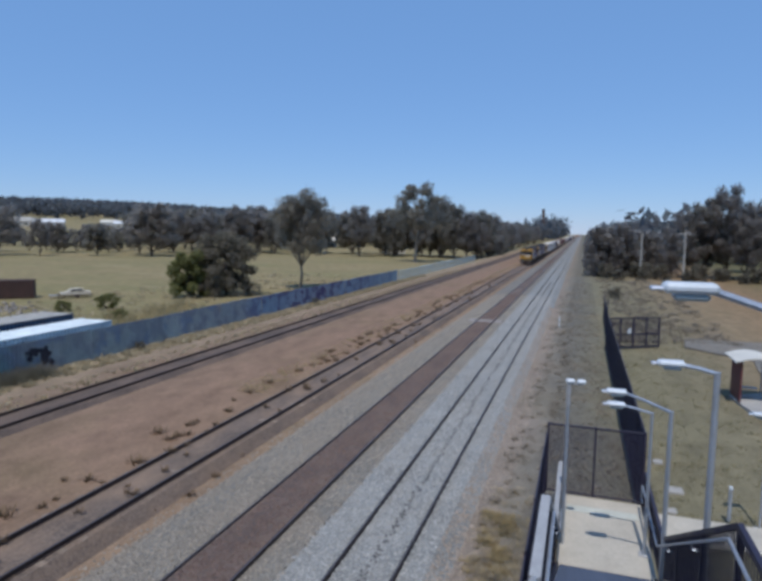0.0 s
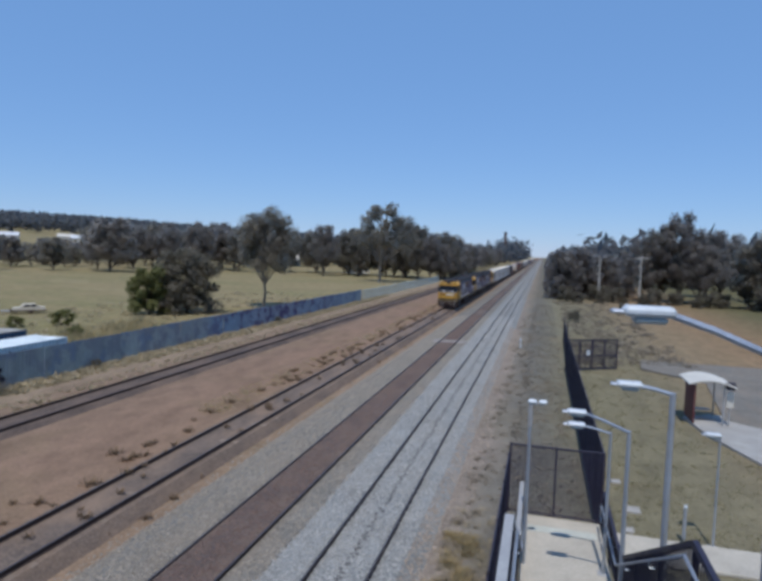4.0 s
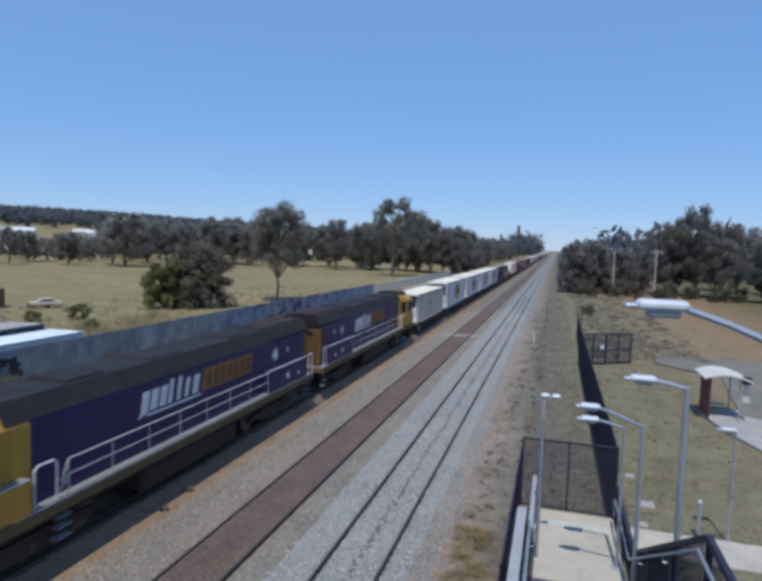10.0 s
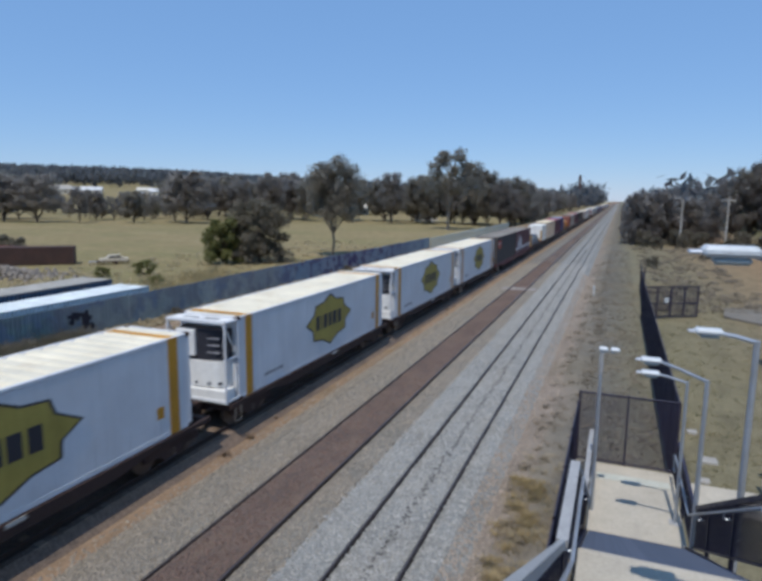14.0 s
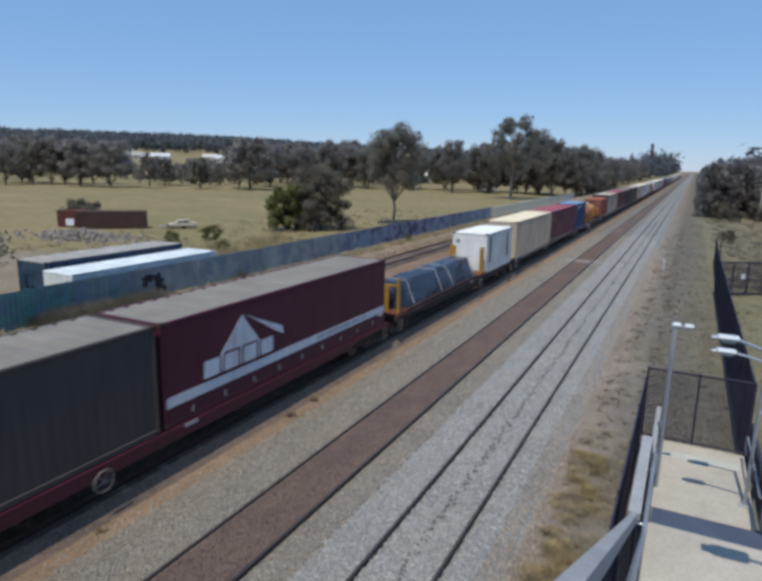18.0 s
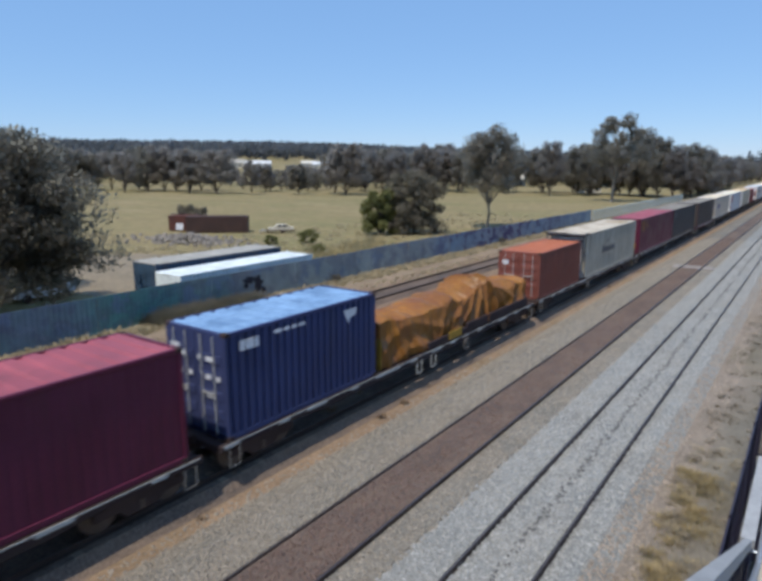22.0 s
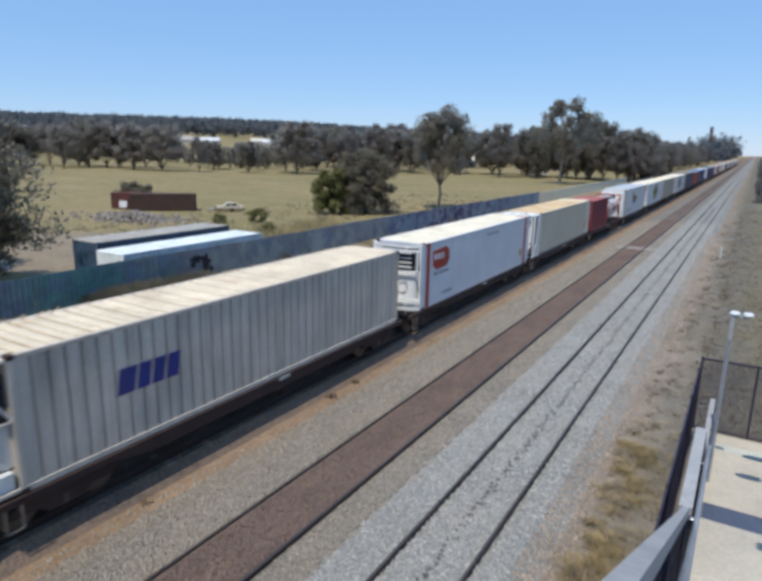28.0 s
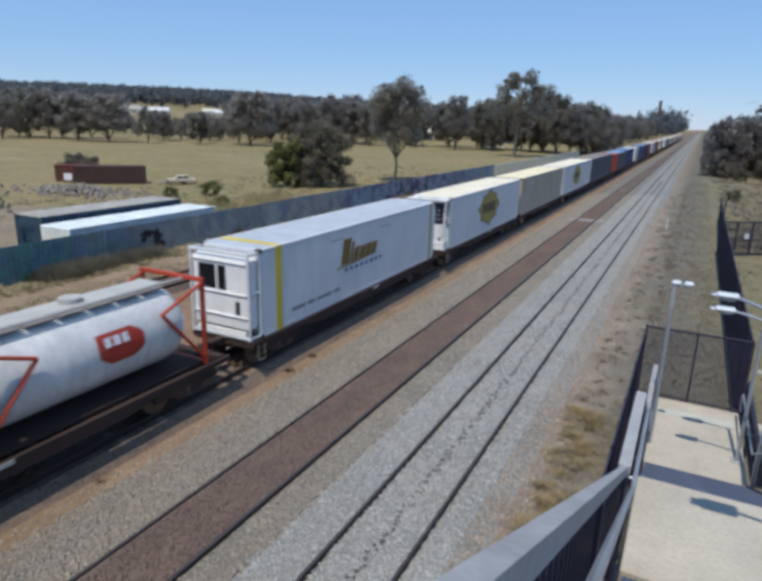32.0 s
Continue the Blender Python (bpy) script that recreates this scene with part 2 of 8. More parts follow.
M["dark_steel"] = mat("dark_steel", (0.032, 0.027, 0.050), 0.55, 0.2, 0.25, 2, 20, 0.05)
M["dark_mesh"] = mat("dark_mesh", (0.030, 0.024, 0.048), 0.6, 0.2, 0.25, 2, 20, 0.05)
M["lamp_white"] = mat("lamp_white", (0.54, 0.57, 0.59), 0.4, 0, 0.1, 2, 20, 0.02)
M["lens_grey"] = mat("lens_grey", (0.30, 0.36, 0.38), 0.25, 0, 0.1, 2, 20, 0.02)
M["bark"] = mat("bark", (0.13, 0.10, 0.080), 0.9, 0, 0.4, 1.5, 12, 0.5, streak=0.4)
M["bark_pale"] = mat("bark_pale", (0.26, 0.23, 0.19), 0.85, 0, 0.4, 1.0, 10, 0.3, dirt=(0.12, 0.09, 0.07), amount=0.5)
M["pole_timber"] = mat("pole_timber", (0.42, 0.40, 0.36), 0.9, 0, 0.2, 1.0, 10, 0.2)
# leaf_gum, leaf_dark, leaf_far: lifted and greyed, haze put into the colour
M["leaf_gum"] = leafy("leaf_gum", (0.275, 0.248, 0.232), 0.85)
M["leaf_dark"] = leafy("leaf_dark", (0.270, 0.240, 0.235), 0.85)
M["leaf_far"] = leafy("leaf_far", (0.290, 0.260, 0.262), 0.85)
# blue-grey of distant haze is put into the ridge leaves' colour
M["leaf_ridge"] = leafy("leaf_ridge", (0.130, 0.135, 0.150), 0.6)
# leaf_shade: lifted towards grey, a veil of haze put into its colour
M["leaf_shade"] = leafy("leaf_shade", (0.225, 0.202, 0.180), 0.8)
M["leaf_bright"] = leafy("leaf_bright", (0.17, 0.17, 0.065), 0.45)
M["leaf_dusty"] = leafy("leaf_dusty", (0.185, 0.163, 0.128), 0.5)
M["straw"] = leafy("straw", (0.42, 0.345, 0.225), 0.3)
M["dry_weed"] = leafy("dry_weed", (0.24, 0.165, 0.105), 0.2)
M["tuft"] = leafy("tuft", (0.43, 0.335, 0.190), 0.5)
M["turf"] = leafy("turf", (0.27, 0.24, 0.14), 0.4)
M["tuft_grey"] = leafy("tuft_grey", (0.27, 0.225, 0.175), 0.2)


# ---- mesh helpers ----
class Geo:
    """Collects vertices and faces of one mesh."""

    def __init__(self):
        self.v, self.f = [], []

    def add(self, verts, faces):
        n = len(self.v)
        self.v += [tuple(p) for p in verts]
        self.f += [tuple(n + i for i in f) for f in faces]
        return self

    def box(self, x0, x1, y0, y1, z0, z1, c=0.0):
        if c <= 0:
            vs = [(x, y, z) for x in (x0, x1) for y in (y0, y1) for z in (z0, z1)]
            return self.add(vs, [(0, 1, 3, 2), (4, 6, 7, 5), (0, 4, 5, 1), (2, 3, 7, 6), (0, 2, 6, 4), (1, 5, 7, 3)])
        c = min(c, (x1 - x0) / 2.1, (y1 - y0) / 2.1, (z1 - z0) / 2.1)
        vs = []
        for i in (0, 1):
            for j in (0, 1):
                for k in (0, 1):
                    x, y, z = (x0, x1)[i], (y0, y1)[j], (z0, z1)[k]
                    sx, sy, sz = c * (1 - 2 * i), c * (1 - 2 * j), c * (1 - 2 * k)
                    vs += [(x, y + sy, z + sz), (x + sx, y, z + sz), (x + sx, y + sy, z)]
        q = lambda i, j, k, a: 3 * (4 * i + 2 * j + k) + a  # noqa: E731
        fs = []
        for s in (0, 1):
            fs += [(q(s, 0, 0, 0), q(s, 0, 1, 0), q(s, 1, 1, 0), q(s, 1, 0, 0)), (q(0, s, 0, 1), q(0, s, 1, 1), q(1, s, 1, 1), q(1, s, 0, 1)), (q(0, 0, s, 2), q(0, 1, s, 2), q(1, 1, s, 2), q(1, 0, s, 2))]
            for r in (0, 1):
                fs += [(q(s, r, 0, 0), q(s, r, 1, 0), q(s, r, 1, 1), q(s, r, 0, 1)), (q(s, 0, r, 0), q(s, 1, r, 0), q(s, 1, r, 2), q(s, 0, r, 2)), (q(0, s, r, 1), q(1, s, r, 1), q(1, s, r, 2), q(0, s, r, 2))]
                for w in (0, 1):
                    fs.append((q(s, r, w, 0), q(s, r, w, 1), q(s, r, w, 2)))
        return self.add(vs, fs)

    def tube(self, a, b, r, n=8, r1=None):
        a, b = Vector(a), Vector(b)
        r1 = r if r1 is None else r1
        d = (b - a).normalized()
        u = d.orthogonal().normalized()
        w = d.cross(u)
        ring = [(math.cos(2 * math.pi * i / n), math.sin(2 * math.pi * i / n)) for i in range(n)]
        vs = [a + (u * x + w * y) * r for x, y in ring] + [b + (u * x + w * y) * r1 for x, y in ring]
        return self.add(vs, [(i, (i + 1) % n, n + (i + 1) % n, n + i) for i in range(n)] + [tuple(range(n - 1, -1, -1)), tuple(range(n, 2 * n))])

    def run(self, points, r, n=8):
        for a, b in zip(points, points[1:]):
            self.tube(a, b, r, n)
        return self

    def prism(self, outline, axis, lo, hi):
        """An outline of two coordinates, pushed along the third axis."""
        def at(a, b, h):
            return {"x": (h, a, b), "y": (a, h, b), "z": (a, b, h)}[axis]
        n = len(outline)
        return self.add([at(a, b, lo) for a, b in outline] + [at(a, b, hi) for a, b in outline],
                        [(i, (i + 1) % n, n + (i + 1) % n, n + i) for i in range(n)] + [tuple(range(n)), tuple(range(2 * n - 1, n - 1, -1))])

    def grid(self, nx, ny, fn):
        vs = [fn(i / nx, j / ny) for j in range(ny + 1) for i in range(nx + 1)]
        return self.add(vs, [(j * (nx + 1) + i, j * (nx + 1) + i + 1, (j + 1) * (nx + 1) + i + 1, (j + 1) * (nx + 1) + i) for j in range(ny) for i in range(nx)])

    def mesh(self, name, material, smooth=False):
        me = bpy.data.meshes.new(name)
        me.from_pydata(self.v, [], self.f)
        bm = bmesh.new()
        bm.from_mesh(me)
        bmesh.ops.recalc_face_normals(bm, faces=bm.faces)
        bm.to_mesh(me)
        bm.free()
        me.materials.append(material)
        if smooth:
            me.shade_smooth()
            me.set_sharp_from_angle(angle=radians(40))
        return me


def part(name, g, material, parent=None, label="", smooth=False):
    """One mesh object, under a thing or a part, or on its own."""
    me = g.mesh(name, M[material], smooth) if isinstance(g, Geo) else g
    ob = new(name, me)
    ob.parent = parent
    return tagged(ob, label)


def holder(name, label, category, group="", at=(0, 0, 0)):
    ob = new(name)
    ob.location = at
    ob.empty_display_size = 0.2
    return tagged(ob, label, category, group)


def setting(name, g, material, label, category, smooth=False):
    return tagged(part(name, g, material, None, "", smooth), label, category, kind="structure")


# ---- ground ----
FIELD, LOW = -0.95, -0.42


def ground_height(x, y):
    """Level formation along the line; the paddock beyond the fence lies lower and rises into a ridge far off."""
    if x > -10:
        h = LOW + (0.25 if x > 3 else 0.0) * min(1, max(0, (x - 3) / 8))
    elif x > -12.6:
        h = LOW - 0.10
    elif x > -30:
        h = LOW + 0.12
    else:
        h = FIELD + 0.45 * max(0, 1 + (x + 30) / 1.5) if x > -31.5 else FIELD
    far = max(0.0, math.hypot(x, y) - 400)
    side = max(0.0, abs(x + 8) - 60)
    h += min(42, 0.052 * min(far, side))
    return h


def build_ground():
    xs = [-3500, -1800, -1000, -650, -450, -330, -250, -190, -150, -110, -80, -60, -45, -36, -32, -31, -30, -29, -25, -16, -13, -12.2, -11, -9.5, -3, -1, 1, 3, 6, 11, 20, 35, 60, 100, 160, 250, 400, 700, 1500, 3500]
    ys = [-300, -60, -20, 0, 10, 20, 30, 40, 50, 60, 75, 90, 110, 140, 180, 230, 300, 400, 550, 800, 1200, 2000, 3500]
    g = Geo()
    g.add([(x, y, ground_height(x, y)) for y in ys for x in xs],
          [(j * len(xs) + i, j * len(xs) + i + 1, (j + 1) * len(xs) + i + 1, (j + 1) * len(xs) + i) for j in range(len(ys) - 1) for i in range(len(xs) - 1)])
    setting("ground", g, "ground", "open ground of reddish dirt, dry paddock grass and worn turf", "ground", True)


build_ground()

Y0, Y1 = -60.0, 1500.0
TRACKS = {"siding": -22.85, "train": -13.25, "rusty": -8.17, "pale": -4.68}


def bed(name, material, label, outline):
    setting(name, Geo().prism(outline, "y", Y0, Y1), material, label, "ballast bed")


# each bed is a low bank of stone; the surface between the rails differs from track to track
bed("ballast_bed_pale", "ballast_new", "pale grey crushed-stone bed under the newest track", [(-7.05, -0.45), (-6.55, -0.13), (-3.30, -0.13), (-2.75, -0.45)])
bed("ballast_bed_rusty", "ballast_old", "brownish-grey stone bed under the rust-stained track", [(-11.55, -0.60), (-10.25, -0.13), (-6.60, -0.12), (-6.50, -0.45)])
bed("ballast_infill", "ballast_rust", "dark rust-brown stone packed level between the rails", [(-8.86, -0.2), (-8.86, -0.03), (-7.48, -0.03), (-7.48, -0.2)])
bed("ballast_bed_train", "ballast_soil", "earth-choked stone bed under the weedy track", [(-14.75, -0.45), (-14.3, -0.14), (-12.20, -0.152), (-11.80, -0.60)])
bed("ballast_bed_siding", "ballast_dark", "earth-choked stone bed of the siding", [(-24.4, -0.45), (-23.9, -0.13), (-21.8, -0.13), (-21.3, -0.45)])

RAIL = [(-0.075, -0.16), (-0.075, -0.14), (-0.012, -0.12), (-0.010, -0.045), (-0.036, -0.03), (-0.036, -0.004), (-0.028, 0.0), (0.028, 0.0), (0.036, -0.004), (0.036, -0.03), (0.010, -0.045), (0.012, -0.12), (0.075, -0.14), (0.075, -0.16)]
for key, cx in TRACKS.items():
    track = holder("railway_track", {"siding": "dark rusty siding rails beside the fence", "train": "rusty rails among dry weeds, run over by the train", "rusty": "dark rails on rust-stained stone", "pale": "dark rails on pale new stone"}[key], "railway track", "railway tracks", (cx, 0, 0))
    for side in (-0.75, 0.75):
        part("rail", Geo().prism([(side + a, b) for a, b in RAIL], "y", Y0, Y1), "rail", track)
        part("rail_head", Geo().prism([(side - 0.022, 0.0), (side + 0.022, 0.0), (side + 0.018, 0.004), (side - 0.018, 0.004)], "y", Y0, Y1), "rail_top" if key != "siding" else "rail", track, "worn running surface")
    if key in ("siding", "train"):
        sl = Geo().box(-1.0 if key == "siding" else -1.14, 1.0 if key == "siding" else 1.05, -0.12, 0.12, -0.28, -0.125, 0.012).mesh("sleeper", M["sleeper"])
        for i in range(110):
            ob = part("sleeper", sl, "sleeper", track)
            ob.location = (random.uniform(-0.03, 0.03), -2 + i * 0.66, random.uniform(-0.034, -0.022))
    if key == "pale":
        g = Geo()
        for i in range(1100):
            y = -5 + i * 0.10 + random.uniform(-0.09, 0.09)
            x, k = random.uniform(-0.10, 0.10), random.uniform(0.025, 0.05)
            g.box(x - k, x + k, y - k, y + k, -0.135, -0.108, 0.012)
        tagged(part("ballast_clip", g, "clip", track, "small dark clips along the middle"), kind="stuff")

# crossing slabs in the rusty track
slab = holder("crossing_slab", "pale concrete crossing slab set between the rails", "crossing slab", at=(-8.17, 54.4, 0))
for i, (a, b) in enumerate(((-1.45, -0.84), (-0.66, 0.66), (0.84, 1.6))):
    part("slab", Geo().box(a, b, -0.7, 0.7, -0.15, -0.012, 0.02), "slab", slab)


# ---- steel fence with faded paint beyond the siding ----
def painted_fence_material(name):
    """Ribbed sheet whose paint changes along the fence, under two layers of old spray scrawl."""
    m = mat(name, (0.275, 0.262, 0.252), 0.7, 0.0, 0.2, 1.5, 25, 0.05, rand=0.06)
    nt = m.node_tree
    bsdf = nt.nodes["Principled BSDF"]
    pos = nt.nodes.new("ShaderNodeNewGeometry").outputs["Position"]
    old = bsdf.inputs["Base Color"].links[0].from_socket
    sep = nt.nodes.new("ShaderNodeSeparateXYZ")
    nt.links.new(pos, sep.inputs[0])
    wob = nt.nodes.new("ShaderNodeMath")
    wob.operation, wob.inputs[1].default_value = "MULTIPLY_ADD", 16.0
    nt.links.new(noise_at(nt, pos, 0.16, 3.0, 0.6, (1.0, 1.0, 0.6)), wob.inputs[0])
    nt.links.new(sep.outputs[1], wob.inputs[2])
    along = nt.nodes.new("ShaderNodeMapRange")
    along.inputs[1].default_value, along.inputs[2].default_value = -5.0, 105.0
    nt.links.new(wob.outputs[0], along.inputs[0])
    place_on = lambda stops: ramp(nt, along.outputs[0], [((y + 5) / 110, k) for y, k in stops])  # noqa: E731
    tint = place_on([(0, (0.52, 0.60, 0.86)), (18, (0.50, 0.62, 0.86)), (23, (0.34, 0.96, 0.92)), (29, (0.40, 0.90, 0.88)), (33, (0.80, 0.95, 0.98)), (40, (1.08, 1.32, 1.32)), (53, (1.05, 1.22, 1.28)), (60, (0.72, 1.08, 1.50)), (68, (0.95, 1.08, 1.30)), (80, (0.84, 1.12, 1.50)), (104, (1.15, 1.50, 1.72))])
    c = mixed(nt, "MULTIPLY", 1.0, old, tint)
    cover = place_on([(0, 0.15), (26, 0.35), (34, 0.25), (56, 0.40), (66, 1.0), (82, 1.0), (90, 0.35), (104, 0.10)])
    tags = noise_at(nt, pos, 0.9, 5.0, 0.75)
    c = mixed(nt, "MIX", mixed(nt, "MULTIPLY", 1.0, ramp(nt, tags, [(0.50, 0.0), (0.54, 1.0)]), cover), c, (0.062, 0.040, 0.115))
    light = noise_at(nt, pos, 2.0, 6.0, 0.8)
    c = mixed(nt, "MIX", mixed(nt, "MULTIPLY", 1.0, ramp(nt, light, [(0.58, 0.0), (0.62, 0.9)]), cover), c, (0.26, 0.30, 0.38))
    blue = noise_at(nt, pos, 0.5, 4.0, 0.7)
    c = mixed(nt, "MIX", ramp(nt, blue, [(0.54, 0.0), (0.60, 0.55)]), c, (0.13, 0.18, 0.27))
    nt.links.new(c, bsdf.inputs["Base Color"])
    return m


M["fence_paint"] = painted_fence_material("fence_paint")
M["fence_post"] = mat("fence_post", (0.09, 0.11, 0.14), 0.6, 0.2, 0.3)
M["fence_slat"] = mat("fence_slat", (0.50, 0.58, 0.57), 0.6, 0.2, 0.25, rand=0.2)
FX = -29.3
M["scrawl_black"] = mat("scrawl_black", (0.018, 0.016, 0.026), 0.7, 0, 0.2)
outline = []
for i in range(9):
    y = i * 0.27
    outline += [(0.0, y), (0.0, y + 0.10), (0.010, y + 0.135), (0.010, y + 0.235)]
outline = outline + [(-0.012, 2.38), (-0.012, 0.0)]
panel_mesh = Geo().prism(outline, "z", 0.0, 1.95).mesh("fence_panel", M["fence_paint"])
post_mesh = Geo().box(-0.05, 0.0, -0.03, 0.03, 0.0, 2.02, 0.008).mesh("post", M["fence_post"])
fence = tagged(holder("boundary_fence", "blue-grey ribbed steel fence covered in faded painted scrawl", "fence", at=(FX, 0, -0.34)), kind="structure")
for i in range(46):
    y = -14 + i * 2.4
    p = part("fence_panel", panel_mesh, "fence_paint", fence)
    p.location = (random.uniform(-0.02, 0.02), y, -0.05 * (i > 30) + random.uniform(-0.03, 0.03))
    p.rotation_euler = (random.uniform(-0.006, 0.006), random.uniform(-0.02, 0.02), 0)
    part("post", post_mesh, "fence_post", fence).location = (-0.03, y - 0.01, 0)
slat_mesh = Geo().prism([(-0.03, 0.0), (0.03, 0.0), (0.03, 1.75), (0.0, 1.85), (-0.03, 1.75)], "x", -0.006, 0.006).mesh("slat", M["fence_slat"])
fence2 = tagged(holder("palisade_fence", "pale grey steel palisade fence running on along the line", "fence", at=(FX, 97, -0.40)), kind="structure")
for z in (0.35, 1.45):
    part("rail_bar", Geo().box(-0.05, -0.01, 0, 78, z, z + 0.05, 0.005), "fence_slat", fence2)
for i in range(290):
    part("slat", slat_mesh, "fence_slat", fence2).location = (0, 0.1 + i * 0.155, 0)
g = Geo()
for i in range(210):
    y = 45.1 + i * 0.155
    g.box(-0.006, 0.006, y - 0.03, y + 0.03, 0, 1.8)
tagged(part("slat_row", g, "fence_slat", fence2), kind="stuff")


# black blots of old spray paint on one stretch of the fence
for y, z, ry, rz, k in ((25.0, 1.30, 0.62, 0.26, 1), (25.75, 0.98, 0.40, 0.58, 2), (24.72, 0.98, 0.22, 0.20, 3), (26.15, 0.52, 0.24, 0.22, 4)):
    blot = random.Random(k)
    a = [(y + ry * r * math.cos(i * math.pi / 11), z + rz * r * math.sin(i * math.pi / 11)) for i in range(22) for r in (blot.uniform(0.62, 1.1),)]
    part("painted_scrawl", Geo().prism(a, "x", 0.012, 0.030 + 0.004 * k), "scrawl_black", fence, "black blot of spray paint")

# ---- stairs down from the footbridge ----
SX0, SX1 = -0.25, 1.85
DECK, MID, FOOT = 6.45, 3.5, 0.30
setting("footbridge_deck", Geo().box(-32, 2.4, -4.5, -0.6, 6.15, DECK, 0.02), "concrete", "plain concrete deck of the footbridge", "footbridge deck")
setting("stair_landing_mid", Geo().box(SX0, SX1, 5.0, 7.0, MID - 0.25, MID, 0.015), "concrete", "smooth pale concrete stair landing", "stair landing")
setting("stair_landing_foot", Geo().box(SX0 - 0.05, SX1 + 0.05, 13.4, 17.45, -0.5, FOOT, 0.015), "concrete", "smooth pale concrete landing at the foot of the stairs", "stair landing")
setting("tactile_strip", Geo().box(SX0 + 0.1, SX1 - 0.1, 16.35, 16.75, FOOT - 0.01, FOOT + 0.012, 0.004), "tactile", "pale greenish strip of raised paving", "paving strip")


# treads in dark blue-grey, much darker than the landings
M["tread_bluegrey"] = mat("tread_bluegrey", (0.085, 0.10, 0.14), 0.6, 0.2, 0.2, 2, 20)


def flight(y0, z0, y1, z1):
    ob = tagged(holder("stair_flight", "dark blue-grey steps between dark stringers", "stairs", "flights of stairs", (0, y0, z0)), kind="structure")
    n = round((z0 - z1) / 0.178)
    rise, go = (z0 - z1) / n, (y1 - y0) / n
    tread = Geo().box(SX0 + 0.03, SX1 - 0.03, 0.0, go + 0.02, -0.05, 0.0, 0.008).mesh("tread", M["tread_bluegrey"])
    riser = Geo().box(SX0 + 0.03, SX1 - 0.03, -0.012, 0.0, -rise, -0.002).mesh("riser", M["galv_dull"])
    for i in range(n - 1):
        part("tread", tread, "tread_bluegrey", ob).location = (0, i * go, -(i + 1) * rise)
    for i in range(n):
        part("riser", riser, "galv_dull", ob).location = (0, i * go, -i * rise)
    ln, dz = y1 - y0, z1 - z0
    for x in (SX0 - 0.05, SX1):
        part("stringer", Geo().prism([(-0.1, 0.0), (ln, dz + 0.05), (ln, dz - 0.3), (-0.1, -0.33)], "x", x, x + 0.05), "dark_steel", ob)
    return ob


flight(-0.6, DECK, 5.0, MID)
flight(7.0, MID, 13.4, FOOT)


def balustrade(x, inner, label):
    """Top rail, balusters and a grab rail that follow landing, flight and landing."""
    line = [(-0.6, DECK), (5.2, MID), (7.25, MID), (13.3, FOOT), (17.2, FOOT)]
    ob = tagged(holder("stair_balustrade", label, "balustrade", "stair balustrades", (x, 0, 0)), kind="structure")
    for (ya, za), (yb, zb) in zip(line, line[1:]):
        g = Geo()
        a, b = za + 1.04, zb + 1.04
        near = ya < 0 and x < 0
        g.prism([(ya, a - 0.045), (ya, a + 0.045), (yb, b + 0.045), (yb, b - 0.045)], "x", -0.018 if near else -0.06 if x < 0 else -0.035, 0.04 if near else 0.06 if x < 0 else 0.035)
        part("top_rail", g, "galv_dull" if x < 0 else "dark_steel", ob, "wide flat top rail")
        part("bottom_rail", Geo().prism([(ya, za + 0.08), (ya, za + 0.13), (yb, zb + 0.13), (yb, zb + 0.08)], "x", -0.02, 0.02), "dark_steel", ob)
    z_at = lambda y: float(np.interp(y, [p[0] for p in line], [p[1] for p in line]))  # noqa: E731
    bal = Geo().box(-0.009, 0.009, -0.011, 0.011, 0.1, 1.0).mesh("baluster", M["dark_steel"])
    n = 150
    for i in range(n):
        y = -0.5 + i * 17.6 / n
        part("baluster", bal, "dark_steel", ob).location = (0, y, z_at(y))
    post = Geo().box(-0.035, 0.035, -0.035, 0.035, -0.3, 1.02, 0.006).mesh("post", M["dark_steel"])
    for y in (-0.55, 2.2, 5.1, 7.2, 9.2, 11.3, 13.3, 15.3, 17.1):
        part("post", post, "dark_steel", ob).location = (0, y, z_at(y))
    s = inner
    g = Geo()
    pts = [(s, ya, za + 0.86) for ya, za in ((-0.5, DECK - 0.1), (5.2, MID), (7.25, MID), (13.3, FOOT), (16.7, FOOT))]
    g.run(pts, 0.024, 8)
    g.run([pts[-1], (s, 16.85, FOOT + 0.8), (s, 16.85, FOOT + 0.45), (s, 16.6, FOOT + 0.42)], 0.024, 8)
    part("handrail", g, "galv", ob, "pale galvanised grab rail", True)
    for y in (5.6, 9.5, 12.0, 14.5):
        z = z_at(y) + 0.86
        part("bracket", Geo().run([(s, y, z), (s, y, z - 0.12), (0, y, z - 0.12)], 0.012, 6), "galv", ob)
    return ob


balustrade(-0.36, 0.11, "dark steel stair balustrade with a grey top rail and pale grab rail")
balustrade(1.95, -0.11, "dark steel stair balustrade with a grey top rail and pale grab rail")


